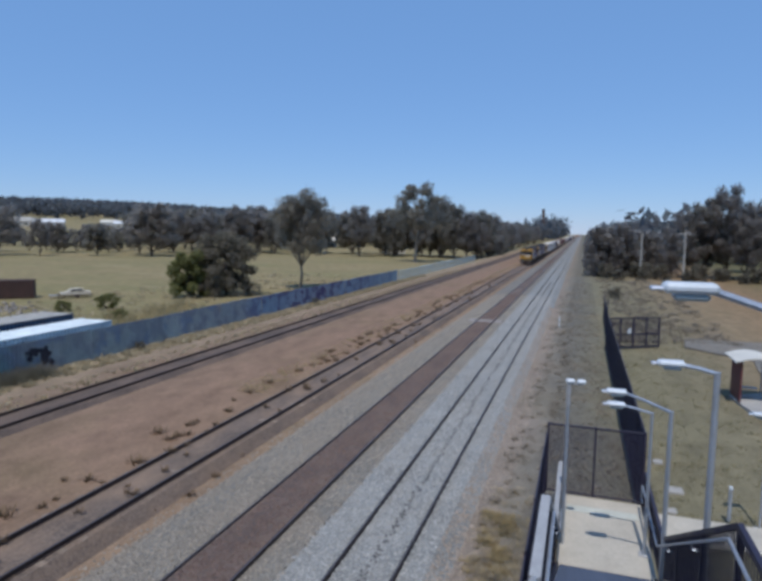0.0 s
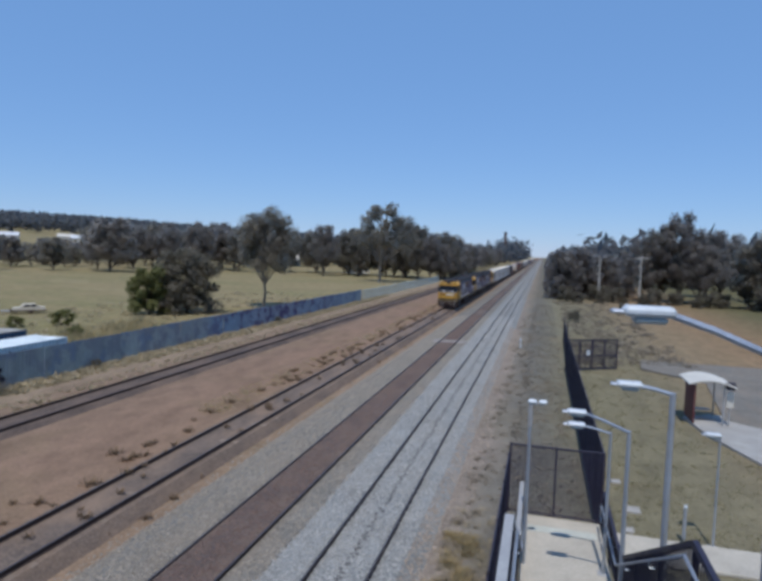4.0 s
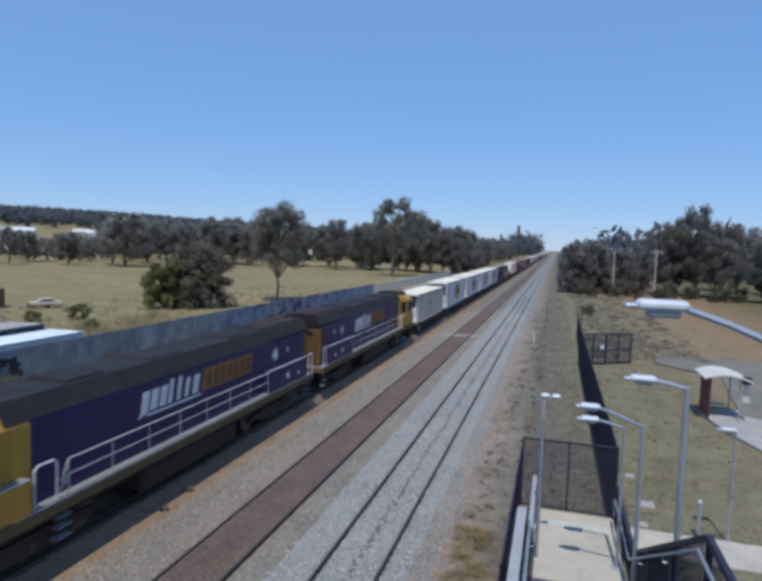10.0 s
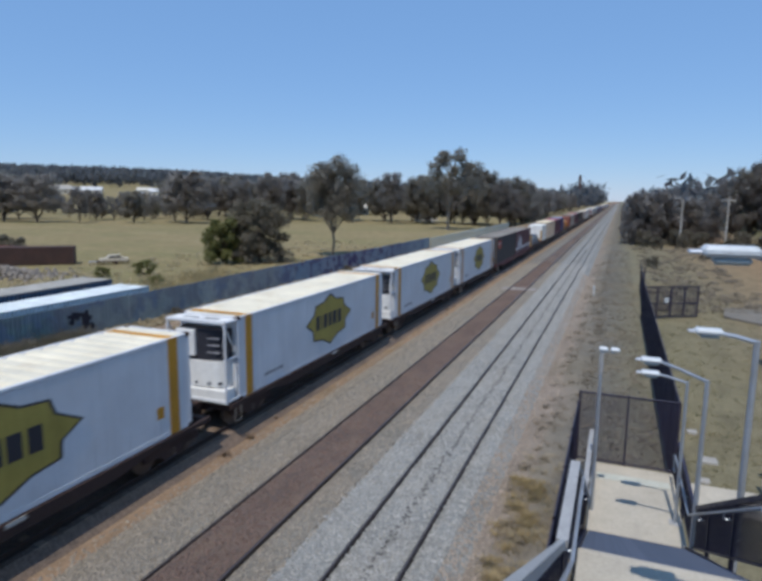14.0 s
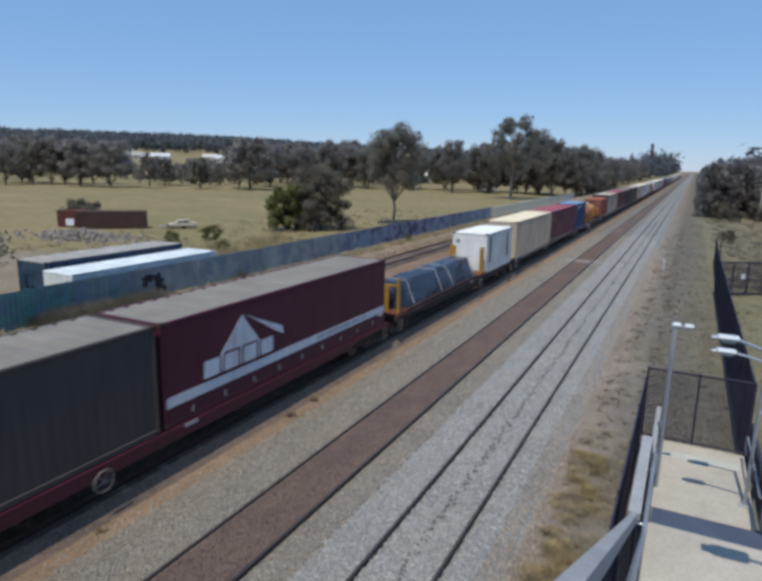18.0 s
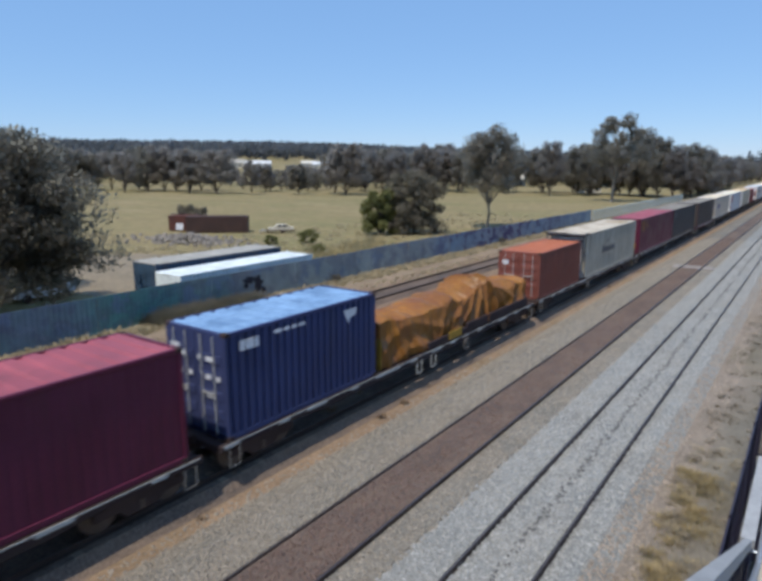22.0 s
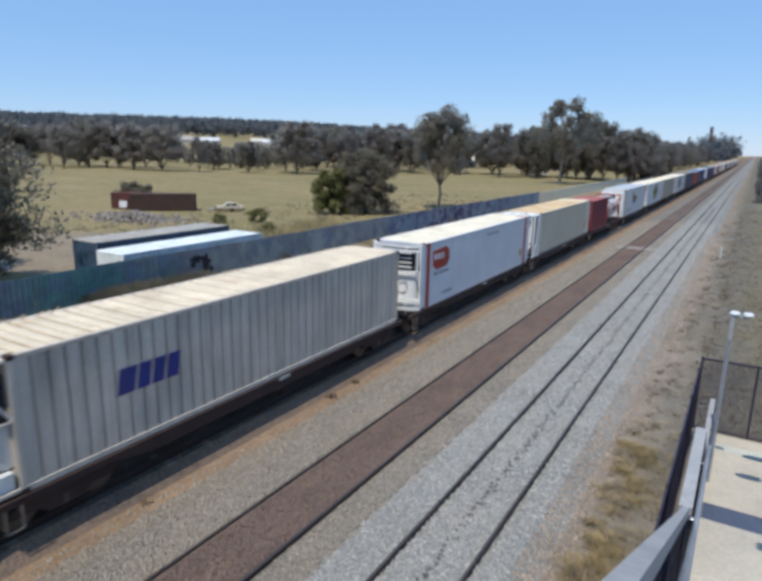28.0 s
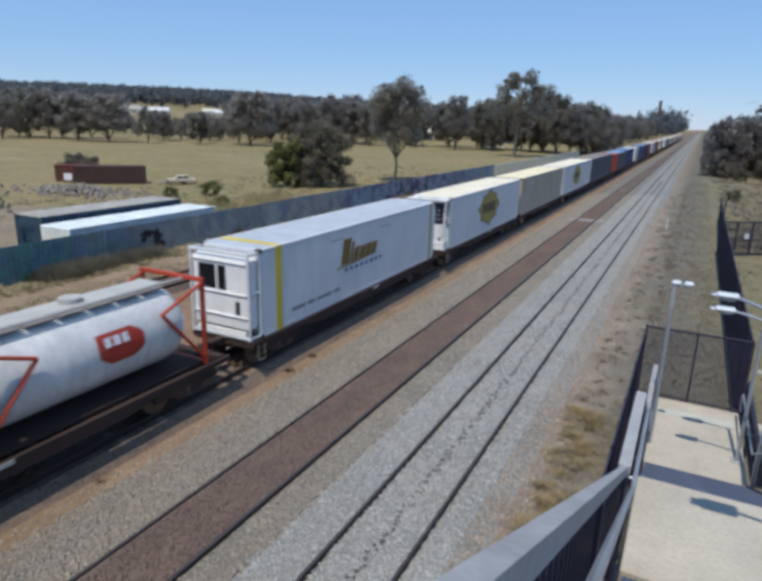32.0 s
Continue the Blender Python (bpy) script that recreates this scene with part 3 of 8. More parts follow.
def street_lamp(x, y, base, top, reach, drop, label, r=0.055):
    ob = holder("stair_lamp", label, "street lamp", "lamps along the stairs", (x, y, base))
    h = top - base
    part("pole", Geo().tube((0, 0, 0), (0, 0, h), r, 12, r * 0.8), "galv", ob, "", True)
    part("base_plate", Geo().box(-0.13, 0.13, -0.13, 0.13, 0, 0.02, 0.004), "galv_dull", ob)
    part("arm", Geo().run([(0, 0, h - 0.03), (-reach * 0.6, 0, h + drop * 0.62), (-reach, 0, h + drop)], r * 0.62, 8), "galv", ob, "", True)
    head = part("lamp_head", Geo().box(-reach - 0.40, -reach + 0.02, -0.12, 0.12, h + drop - 0.02, h + drop + 0.07, 0.03), "lamp_white", ob, "flat pale lamp head")
    part("lens", Geo().box(-reach - 0.32, -reach - 0.04, -0.09, 0.09, h + drop - 0.08, h + drop - 0.015, 0.025), "lens_grey", head)
    part("end_cap", Geo().box(-reach - 0.50, -reach - 0.38, -0.08, 0.08, h + drop, h + drop + 0.03, 0.012), "galv", head)
    return ob


LAMP = "galvanised lamp post with an outreach arm beside the stairs"
street_lamp(1.87, 4.65, 2.9, 7.34, 0.86, 0.30, LAMP, 0.052)
street_lamp(2.14, 10.0, 0.2, 5.88, 0.50, 0.07, LAMP, 0.06)
street_lamp(1.92, 13.0, -0.3, 4.35, 0.92, 0.30, LAMP)
street_lamp(1.72, 14.5, 0.3, 3.87, 0.62, 0.10, LAMP, 0.045)
street_lamp(5.15, 18.3, -0.3, 3.05, 0.0, 0.0, "thin lamp post standing on the path", 0.035)

post = holder("twin_lamp", "slim pale post with two small white lamp heads", "street lamp", at=(-0.20, 14.4, FOOT))
part("pole", Geo().tube((0, 0, 0), (0, 0, 4.15), 0.045, 10, 0.038), "galv", post, "", True)
part("head_bracket", Geo().box(0.0, 0.30, -0.02, 0.02, 4.10, 4.14, 0.008), "galv_dull", post)
part("sleeve", Geo().tube((0, 0, 3.55), (0, 0, 4.1), 0.055, 10), "galv_dull", post, "", True)
for sx in (0.03, 0.29):
    part("lamp_head", Geo().box(sx - 0.11, sx + 0.11, -0.08, 0.08, 4.13, 4.24, 0.04), "lamp_white", post, "small white lamp head")


def mesh_panel(name, w, h, label, where, turn=0.0, uprights=3, bar=0.03):
    """Steel frame filled with welded wire."""
    ob = holder(name, label, "fence panel", "dark mesh fence panels", where)
    ob.rotation_euler = (0, 0, turn)
    for i in range(uprights):
        x = w * i / (uprights - 1)
        part("upright", Geo().box(x - bar, x + bar, -0.03, 0.03, 0, h, 0.006), "dark_steel", ob)
    for z in (0.05, h - 0.05):
        part("cross_bar", Geo().box(0, w, -0.02, 0.02, z - bar * 0.83, z + bar * 0.83, 0.005), "dark_steel", ob)
    g = Geo()
    n = int(w / 0.055)
    for i in range(n):
        x = w * (i + 0.5) / n
        g.box(x - 0.0055, x + 0.0055, -0.005, 0.005, 0.05, h - 0.05)
    for i in range(int(h / 0.055)):
        z = 0.055 * (i + 0.5)
        g.box(0, w, -0.005, 0.005, z - 0.0055, z + 0.0055)
    tagged(part("wire_mesh", g, "dark_mesh", ob, "fine dark welded wire"), kind="stuff")
    return ob


mesh_panel("stair_screen", 2.68, 2.15, "dark steel mesh screen closing the end of the stair landing", (-0.76, 17.5, FOOT), 0, 3)
for i in range(4):
    mesh_panel("side_fence_panel", 2.4, 2.5, "dark mesh fence panel on the track side of the stairs", (-0.80, 17.4 - 2.4 * (i + 1), -0.35), radians(90), 2)
for i in range(12):
    mesh_panel("yard_fence_panel", 2.35, 2.75, "tall dark mesh fence panel between track reserve and yard", (1.95, 17.6 + 2.35 * i, -0.38), radians(90), 2)
for i in range(8):
    mesh_panel("yard_fence_panel", 2.35, 2.2, "tall dark mesh fence panel between track reserve and yard", (2.05 + 0.04 * i, 46.0 + 2.35 * i, -0.38), radians(89), 2)
mesh_panel("yard_gate", 4.3, 2.3, "dark steel yard gate with a small white sign", (1.97, 45.8, -0.3), radians(30), 5, 0.06)
part("gate_mid_bar", Geo().box(0, 4.3, -0.025, 0.025, 0.98, 1.08, 0.005), "dark_steel", bpy.data.objects["yard_gate"])
part("sign", Geo().box(1.65, 1.95, -0.05, -0.035, 1.1, 1.45, 0.004), "lamp_white", bpy.data.objects["yard_gate"], "small white sign")
tall = holder("fence_corner_post", "tall dark steel post at the fence corner", "fence post", at=(1.93, 45.75, -0.4))
part("post", Geo().tube((0, 0, 0), (0, 0, 3.75), 0.05, 8, 0.045), "dark_steel", tall)

stub = holder("path_bollard", "short white bollard at the edge of the path", "bollard", at=(4.40, 18.5, -0.25))
part("shaft", Geo().tube((0, 0, 0), (0, 0, 1.0), 0.055, 12), "galv", stub, "", True)
part("cap", Geo().tube((0, 0, 0.98), (0, 0, 1.05), 0.062, 12, 0.04), "lamp_white", stub, "white rounded cap", True)

# paving and shelter in the yard
setting("yard_path", Geo().box(2.3, 12.0, 16.7, 18.3, -0.35, -0.245, 0.02), "concrete", "pale concrete path leading from the stairs", "path")
setting("shelter_path", Geo().prism([(9.6, 24.6), (12.0, 24.6), (13.5, 31.6), (13.0, 34.6), (9.0, 34.8), (7.5, 33.8), (7.9, 30.6)], "z", -0.4, -0.13), "paving", "pale concrete apron before the shelter", "path")
setting("yard_road", Geo().prism([(9.5, 33.8), (14, 30), (24, 30), (40, 44), (20, 52), (8.0, 52), (7.5, 48), (11, 44)], "z", -0.4, -0.115), "ballast_old", "grey gravel turning area", "road")
shel = holder("bus_shelter", "small shelter with a dark red wall and pale curved roof", "shelter", at=(8.2, 33.4, -0.15))
M["maroon_panel"] = mat("maroon_panel", (0.13, 0.035, 0.035), 0.6, 0, 0.2)
M["cream"] = mat("cream", (0.62, 0.58, 0.50), 0.6, 0, 0.15)
part("side_wall", Geo().box(-0.55, -0.47, -1.0, 1.0, 0.05, 2.0, 0.01), "maroon_panel", shel, "dark red side wall")
for x, y in ((0.85, -0.9), (0.85, 0.95), (-0.5, -0.95)):
    part("post", Geo().tube((x, y, 0), (x, y, 2.2), 0.04, 8), "galv_dull", shel)
roof = [(-0.85 + i * 0.24, 2.06 + 0.28 * math.sin(math.pi * (i + 0.5) / 9.5)) for i in range(10)]
part("roof", Geo().prism(roof + [(a, b - 0.06) for a, b in roof[::-1]], "y", -1.25, 1.25), "cream", shel, "pale curved roof sheet", True)
part("bench", Geo().box(-0.3, 0.6, 0.5, 0.9, 0.42, 0.47, 0.01), "galv_dull", shel)
sign = holder("timetable_post", "slim post with a pale notice board and dark cap", "sign", at=(9.35, 32.6, -0.15))
part("post", Geo().tube((0, 0, 0), (0, 0, 2.2), 0.035, 8), "galv_dull", sign)
part("board", Geo().box(-0.16, 0.16, -0.05, -0.02, 0.95, 1.75, 0.006), "cream", sign)
part("cap", Geo().box(-0.2, 0.2, -0.08, 0.06, 1.85, 2.25, 0.02), "dark_steel", sign)
for x, y, w in ((3.25, 20.6, 0.5), (3.0, 23.2, 0.35), (2.9, 18.9, 0.35)):
    setting("pit_lid", Geo().box(x - w / 2, x + w / 2, y - w / 2, y + w / 2, -0.5, -0.335, 0.02), "paving", "square concrete pit lid in the grass", "pit lid")


def power_pole(x, y, h, arm, lean=0.0):
    ob = holder("power_pole", "weathered timber power pole" + (" with a crossarm" if arm else ""), "power pole", "power poles", (x, y, -0.4))
    part("pole", Geo().tube((0, 0, 0), (lean, 0, h), 0.17, 10, 0.12), "pole_timber", ob, "", True)
    if arm:
        part("crossarm", Geo().box(-1.1, 1.1, -0.06, 0.06, h - 0.55, h - 0.42, 0.01), "pole_timber", ob)
        for sx in (-0.95, -0.4, 0.4, 0.95):
            part("insulator", Geo().tube((sx, 0, h - 0.42), (sx, 0, h - 0.22), 0.05, 8, 0.03), "lamp_white", ob)
    return ob


power_pole(16.9, 115.5, 9.1, True)
power_pole(10.4, 120.5, 8.6, False)
marker = holder("marker_post", "short pale post at the edge of the ballast", "marker post", at=(-1.7, 55.9, -0.42))
part("post", Geo().box(-0.06, 0.06, -0.04, 0.04, 0, 0.9, 0.01), "lamp_white", marker)

# ---- paddock things ----
M["box_white"] = mat("box_white", (0.74, 0.79, 0.78), 0.6, 0, 0.2, 0.8, 20, 0.1, dirt=(0.30, 0.27, 0.22), amount=0.3)
M["box_blue"] = mat("box_blue", (0.060, 0.115, 0.190), 0.6, 0.1, 0.3, 0.8, 20, 0.1, streak=0.3, dirt=(0.16, 0.12, 0.10), amount=0.3)
M["box_teal"] = mat("box_teal", (0.40, 0.38, 0.34), 0.7, 0.0, 0.25, 0.8, 20, 0.1, dirt=(0.25, 0.20, 0.14), amount=0.5)
M["rust_red"] = mat("rust_red", (0.17, 0.055, 0.040), 0.8, 0.1, 0.35, 0.9, 15, 0.2, streak=0.4, dirt=(0.07, 0.04, 0.035), amount=0.5)


# ---- train ----
def loft(g, sections):
    """Skin over rings of equal count, closed at both ends."""
    n = len(sections[0])
    vs = [p for s in sections for p in s]
    fs = [(k * n + i, k * n + (i + 1) % n, (k + 1) * n + (i + 1) % n, (k + 1) * n + i) for k in range(len(sections) - 1) for i in range(n)]
    fs += [tuple(range(n)), tuple(range(len(vs) - 1, len(vs) - n - 1, -1))]
    return g.add(vs, fs)


def paint(key, col, rough=0.5, streak=0.35, dirt=(0.14, 0.10, 0.075), amount=0.25, var=0.18, **kw):
    M[key] = mat(key, col, rough, 0.0, var, 0.7, 22, 0.06, streak=streak, dirt=dirt, amount=amount, **kw)
    M[key].node_tree.nodes["Principled BSDF"].inputs["Specular IOR Level"].default_value = 0.3
    return key


paint("loco_purple", (0.042, 0.023, 0.088), 0.42, 0.25, (0.03, 0.024, 0.03), 0.2)
paint("loco_yellow", (0.58, 0.320, 0.050), 0.5, 0.5, (0.20, 0.11, 0.045), 0.45)
paint("nose_white", (0.62, 0.58, 0.46), 0.5, 0.3, (0.40, 0.27, 0.10), 0.35)
paint("hose_grey", (0.22, 0.20, 0.18), 0.7, 0.3)
paint("loco_sill", (0.17, 0.11, 0.045), 0.6, 0.4, (0.10, 0.07, 0.05), 0.4)
paint("loco_roof", (0.022, 0.020, 0.022), 0.8, 0.2, (0.045, 0.036, 0.03), 0.4)
paint("loco_walk", (0.26, 0.25, 0.25), 0.7, 0.2)
paint("underframe", (0.052, 0.032, 0.028), 0.9, 0.2, (0.075, 0.046, 0.036), 0.4)
paint("pilot", (0.30, 0.13, 0.03), 0.7, 0.4, (0.06, 0.04, 0.03), 0.5)
paint("white_mark", (0.72, 0.72, 0.74), 0.5, 0.2)
paint("loco_rear", (0.27, 0.145, 0.032), 0.7, 0.7, (0.035, 0.025, 0.022), 0.9)
paint("gold_dark", (0.16, 0.078, 0.028), 0.6, 0.2)
paint("loco_gold", (0.27, 0.135, 0.045), 0.55, 0.3, (0.16, 0.08, 0.04), 0.3)
paint("gold_mark", (0.34, 0.185, 0.035), 0.5, 0.3)
M["cab_glass"] = glass("cab_glass", (0.012, 0.013, 0.016))
M["strap"] = mat("strap", (0.44, 0.43, 0.40), 0.7, 0, 0.15)
M["steel_wheel"] = mat("steel_wheel", (0.11, 0.085, 0.07), 0.55, 0.4, 0.3, 4, 20)
M["headlight"] = mat("headlight", (0.45, 0.44, 0.40), 0.15, 0, 0.05)

wheel_geo = Geo()
for a, b, r in ((0.0, 0.03, 0.49), (0.03, 0.13, 0.455), (-0.03, 0.0, 0.20)):
    wheel_geo.tube((a - 0.8, 0, 0), (b - 0.8, 0, 0), r, 20)
wheel_geo.tube((-0.76, 0, 0), (0.76, 0, 0), 0.08, 8)
for a, b, r in ((0.0, 0.03, 0.49), (-0.10, 0.0, 0.455), (0.0, 0.06, 0.20)):
    wheel_geo.tube((a + 0.77, 0, 0), (b + 0.77, 0, 0), r, 20)
WHEELSET = wheel_geo.mesh("wheelset", M["steel_wheel"], True)
def side_frame(span):
    return [(-span - 0.28, 0.42), (-span - 0.28, 0.62), (-span * 0.55, 0.74), (span * 0.55, 0.74), (span + 0.28, 0.62), (span + 0.28, 0.42), (span - 0.3, 0.42), (span * 0.45, 0.24), (-span * 0.45, 0.24), (-span + 0.3, 0.42)]


BOLSTER = Geo().box(-0.95, 0.95, -0.22, 0.22, 0.46, 0.80, 0.03).mesh("bogie", M["underframe"])
FRAMES = {k: [Geo().prism(side_frame(k), "x", a, a + 0.14).mesh("side_frame", M["underframe"]) for a in (-1.10, 0.96)] for k in (0.9, 1.85)}
SPRING = Geo().tube((0, 0, 0.26), (0, 0, 0.5), 0.10, 8).mesh("spring", M["steel_wheel"])


def bogie(parent, y, axles, span):
    b = part("bogie", BOLSTER, "underframe", parent)
    b.location = (0, y, 0)
    for me in FRAMES[span]:
        part("side_frame", me, "underframe", b)
    for i in range(axles):
        w = part("wheelset", WHEELSET, "steel_wheel", b)
        w.location = (0, -span + 2 * span * i / (axles - 1), 0.49)
    for x in (-1.03, 1.03):
        part("spring", SPRING, "steel_wheel", b).location = (x, 0.0, 0)
    return b


COUPLER = Geo().box(-0.12, 0.12, -0.6, 0.0, 0.75, 1.0, 0.03).box(-0.2, 0.2, -0.75, -0.5, 0.72, 1.03, 0.05).mesh("coupler", M["underframe"])


def star(r, r0, n, cx, cz, x0, x1):
    pts = []
    for i in range(2 * n):
        k = r if i % 2 == 0 else r0
        a = math.pi * i / n
        pts.append((cx + k * math.sin(a), cz + k * math.cos(a)))
    return Geo().prism(pts, "x", x0, x1)


def locomotive():
    ob = holder("diesel_locomotive", "purple-blue diesel locomotive with a yellow cab", "locomotive", "locomotives")
    part("frame", Geo().box(-1.46, 1.46, 0.55, 21.5, 1.12, 1.42, 0.03), "loco_sill", ob, "grimy yellow side sill")
    part("walkway", Geo().box(-1.47, 1.47, 3.6, 21.45, 1.42, 1.47, 0.01), "loco_walk", ob, "grey walkway plates")
    part("underbelly", Geo().box(-1.15, 1.15, 1.2, 21.0, 0.85, 1.12, 0.03), "underframe", ob)
    part("fuel_tank", Geo().box(-1.38, 1.38, 8.2, 13.9, 0.30, 1.10, 0.12), "underframe", ob)
    # cab
    ring = lambda y, w, z0, z1, c=0.12: [(-w + c, y, z0), (w - c, y, z0), (w, y, z0 + c), (w, y, z1), (-w, y, z1), (-w, y, z0 + c)]  # noqa: E731
    cab = part("cab", loft(Geo(), [ring(0.10, 1.28, 1.50, 2.36), ring(0.30, 1.44, 1.42, 2.42), ring(0.75, 1.48, 1.42, 2.52), ring(3.05, 1.48, 1.42, 2.52)]), "loco_yellow", ob, "yellow cab with a blunt nose")
    part("windscreen", loft(Geo(), [ring(0.26, 1.38, 2.42, 2.50, 0.01), ring(0.62, 1.42, 2.44, 3.40, 0.01), ring(1.0, 1.44, 2.44, 3.50, 0.01), ring(3.0, 1.44, 2.44, 3.50, 0.01)]), "cab_glass", cab, "dark glazed window band")
    part("window_pillar", Geo().box(-0.05, 0.05, 0.30, 0.64, 2.5, 3.3), "loco_roof", cab)
    for s in (-1, 1):
        for y in (1.05, 2.5):
            part("side_pillar", Geo().box(min(s * 1.43, s * 1.465), max(s * 1.43, s * 1.465), y, y + (0.10 if y < 2 else 0.54), 2.5, 3.5, 0.01), "loco_yellow" if y > 2 else "loco_roof", cab)
    roof_ring = lambda y, w, t, z0, z1: [(-w, y, z0), (w, y, z0), (w, y, z0 + 0.08), (w * 0.55 + t * 0.45 + 0.05, y, z0 * 0.36 + z1 * 0.64), (t + 0.06, y, z1 - 0.03), (t - 0.12, y, z1), (-t + 0.12, y, z1), (-t - 0.06, y, z1 - 0.03), (-w * 0.55 - t * 0.45 - 0.05, y, z0 * 0.36 + z1 * 0.64), (-w, y, z0 + 0.08)]  # noqa: E731
    part("cab_roof", loft(Geo(), [roof_ring(0.40, 1.34, 1.06, 3.38, 3.54), roof_ring(0.56, 1.44, 1.08, 3.42, 3.74), roof_ring(0.95, 1.47, 1.02, 3.46, 3.92), roof_ring(3.12, 1.47, 0.94, 3.48, 4.06)]), "loco_yellow", cab, "yellow rounded roof edge", True)
    part("roof_hatch", loft(Geo(), [roof_ring(0.92, 0.80, 0.66, 3.88, 4.02), roof_ring(1.15, 0.96, 0.78, 3.92, 4.22), roof_ring(3.20, 0.98, 0.80, 4.00, 4.27)]), "loco_roof", cab, "sooty black roof top")
    for s in (-1, 1):
        porch = part("porch_box", Geo().box(min(s * 1.1, s * 1.47), max(s * 1.1, s * 1.47), 3.06, 4.10, 1.43, 2.28, 0.04), "loco_yellow", cab, "low yellow box behind the cab")
        part("lid", Geo().box(min(s * 1.1, s * 1.47), max(s * 1.1, s * 1.47), 3.07, 4.08, 2.28, 2.31, 0.006), "loco_walk", porch, "grey box lid")
    part("horn_recess", Geo().box(-0.34, 0.34, 0.44, 1.0, 3.52, 3.95, 0.03), "loco_roof", cab, "dark recess between the headlamps")
    for x in (-0.20, 0.0, 0.20):
        part("horn", Geo().tube((x, 0.36, 3.66), (x, 0.60, 3.70), 0.055, 10, 0.03), "gold_dark", cab, "small brass horn")
    for x in (-0.98, 0.98):
        housing = part("lamp_housing", Geo().tube((x, 0.42, 3.70), (x, 0.95, 3.74), 0.20, 14, 0.20), "loco_yellow", cab, "rounded yellow headlamp housing", True)
        for dx in (-0.085, 0.085):
            part("lamp_lens", Geo().tube((x + dx, 0.405, 3.70), (x + dx, 0.44, 3.70), 0.072, 12), "cab_glass", housing)
    for x in (-0.62, 0.62):
        part("brow_lamp", Geo().box(x - 0.15, x + 0.15, 0.36, 0.60, 3.58, 3.74, 0.04), "loco_roof", cab, "dark twin headlamp")
    for k, x in enumerate((-1.38, -0.05, 1.30)):
        part("screen_pillar", Geo().prism([(0.235, 2.46), (0.60, 3.42), (0.66, 3.42), (0.30, 2.46)], "x", x, x + 0.09), "loco_roof", cab)
    # wipers as white bars, with the windscreen's reflections put into their colour
    for x in (-0.62, 0.50):
        part("wiper", Geo().prism([(0.235, 2.55), (0.275, 2.66), (0.295, 2.66), (0.255, 2.55)], "x", x - 0.17, x + 0.17), "white_mark", cab, "pale wiper blade, white as a reflection")
    part("number_box", Geo().box(-1.08, -0.36, 0.070, 0.12, 1.98, 2.20, 0.01), "gold_dark", cab, "dark gold number plate without figures")
    part("nose_panel", Geo().box(-0.26, 0.88, 0.072, 0.12, 1.94, 2.20, 0.01), "nose_white", cab, "pale panel on the nose")
    part("window_ledge", Geo().box(-1.34, 1.34, 0.08, 0.34, 2.36, 2.47, 0.025), "loco_walk", cab, "grey ledge below the windscreen")
    part("nose_fold", Geo().box(-1.26, 1.26, 0.055, 0.16, 1.86, 1.90, 0.012), "loco_yellow", cab)
    for x in (-1.14, 0.98):
        lamp = part("ditch_light", Geo().box(x, x + 0.17, 0.02, 0.14, 1.02, 1.20, 0.04), "loco_roof", cab, "marker lamp housing")
        part("lens", Geo().tube((x + 0.085, 0.005, 1.11), (x + 0.085, 0.03, 1.11), 0.065, 12), "headlight", lamp, "pale marker lamp lens")
    part("nose_band", Geo().box(-1.24, 1.24, 0.05, 0.16, 1.40, 1.50, 0.01), "loco_roof", cab)
    for s in (-1, 1):
        part("nose_grab_rail", Geo().run([(s * 1.20, 0.02, 1.50), (s * 1.22, -0.02, 1.60), (s * 1.26, 0.0, 2.25), (s * 1.24, 0.08, 2.32)], 0.018, 6), "loco_yellow", cab)
        part("side_trim", Geo().box(min(s * 1.475, s * 1.492), max(s * 1.475, s * 1.492), 0.8, 3.5, 1.44, 1.52, 0.004), "loco_sill", cab)
        part("mirror", Geo().box(min(s * 1.50, s * 1.62), max(s * 1.50, s * 1.62), 0.86, 0.92, 2.70, 3.10, 0.02), "loco_roof", cab)
        for y in (1.62, 2.16):
            part("window_post", Geo().box(min(s * 1.436, s * 1.452), max(s * 1.436, s * 1.452), y, y + 0.06, 2.52, 3.46, 0.004), "loco_roof", cab)
    part("buffer_beam", Geo().box(-1.40, 1.40, 0.14, 0.5, 1.02, 1.46, 0.02), "loco_sill", ob, "grimy yellow buffer beam")
    part("pilot", loft(Geo(), [[(-1.1, 0.15, 0.25), (1.1, 0.15, 0.25), (1.25, 0.15, 1.15), (-1.25, 0.15, 1.15)], [(-1.3, 0.75, 0.22), (1.3, 0.75, 0.22), (1.4, 0.75, 1.15), (-1.4, 0.75, 1.15)]]), "underframe", ob, "grimy front pilot plate")
    for i, x in enumerate((-0.95, -0.78, -0.52, -0.36, 0.36, 0.52, 0.78, 0.95)):
        part("air_hose", Geo().run([(x, 0.12, 0.98), (x * 0.97, -0.02, 0.86), (x * 0.93, -0.05, 0.60), (x * 0.90, 0.02, 0.42 + 0.04 * (i % 3))], 0.028, 6), "hose_grey" if i % 3 else "loco_roof", ob, "hanging air hose")
    part("draw_box", Geo().box(-0.30, 0.30, 0.02, 0.30, 0.66, 1.06, 0.04), "underframe", ob)
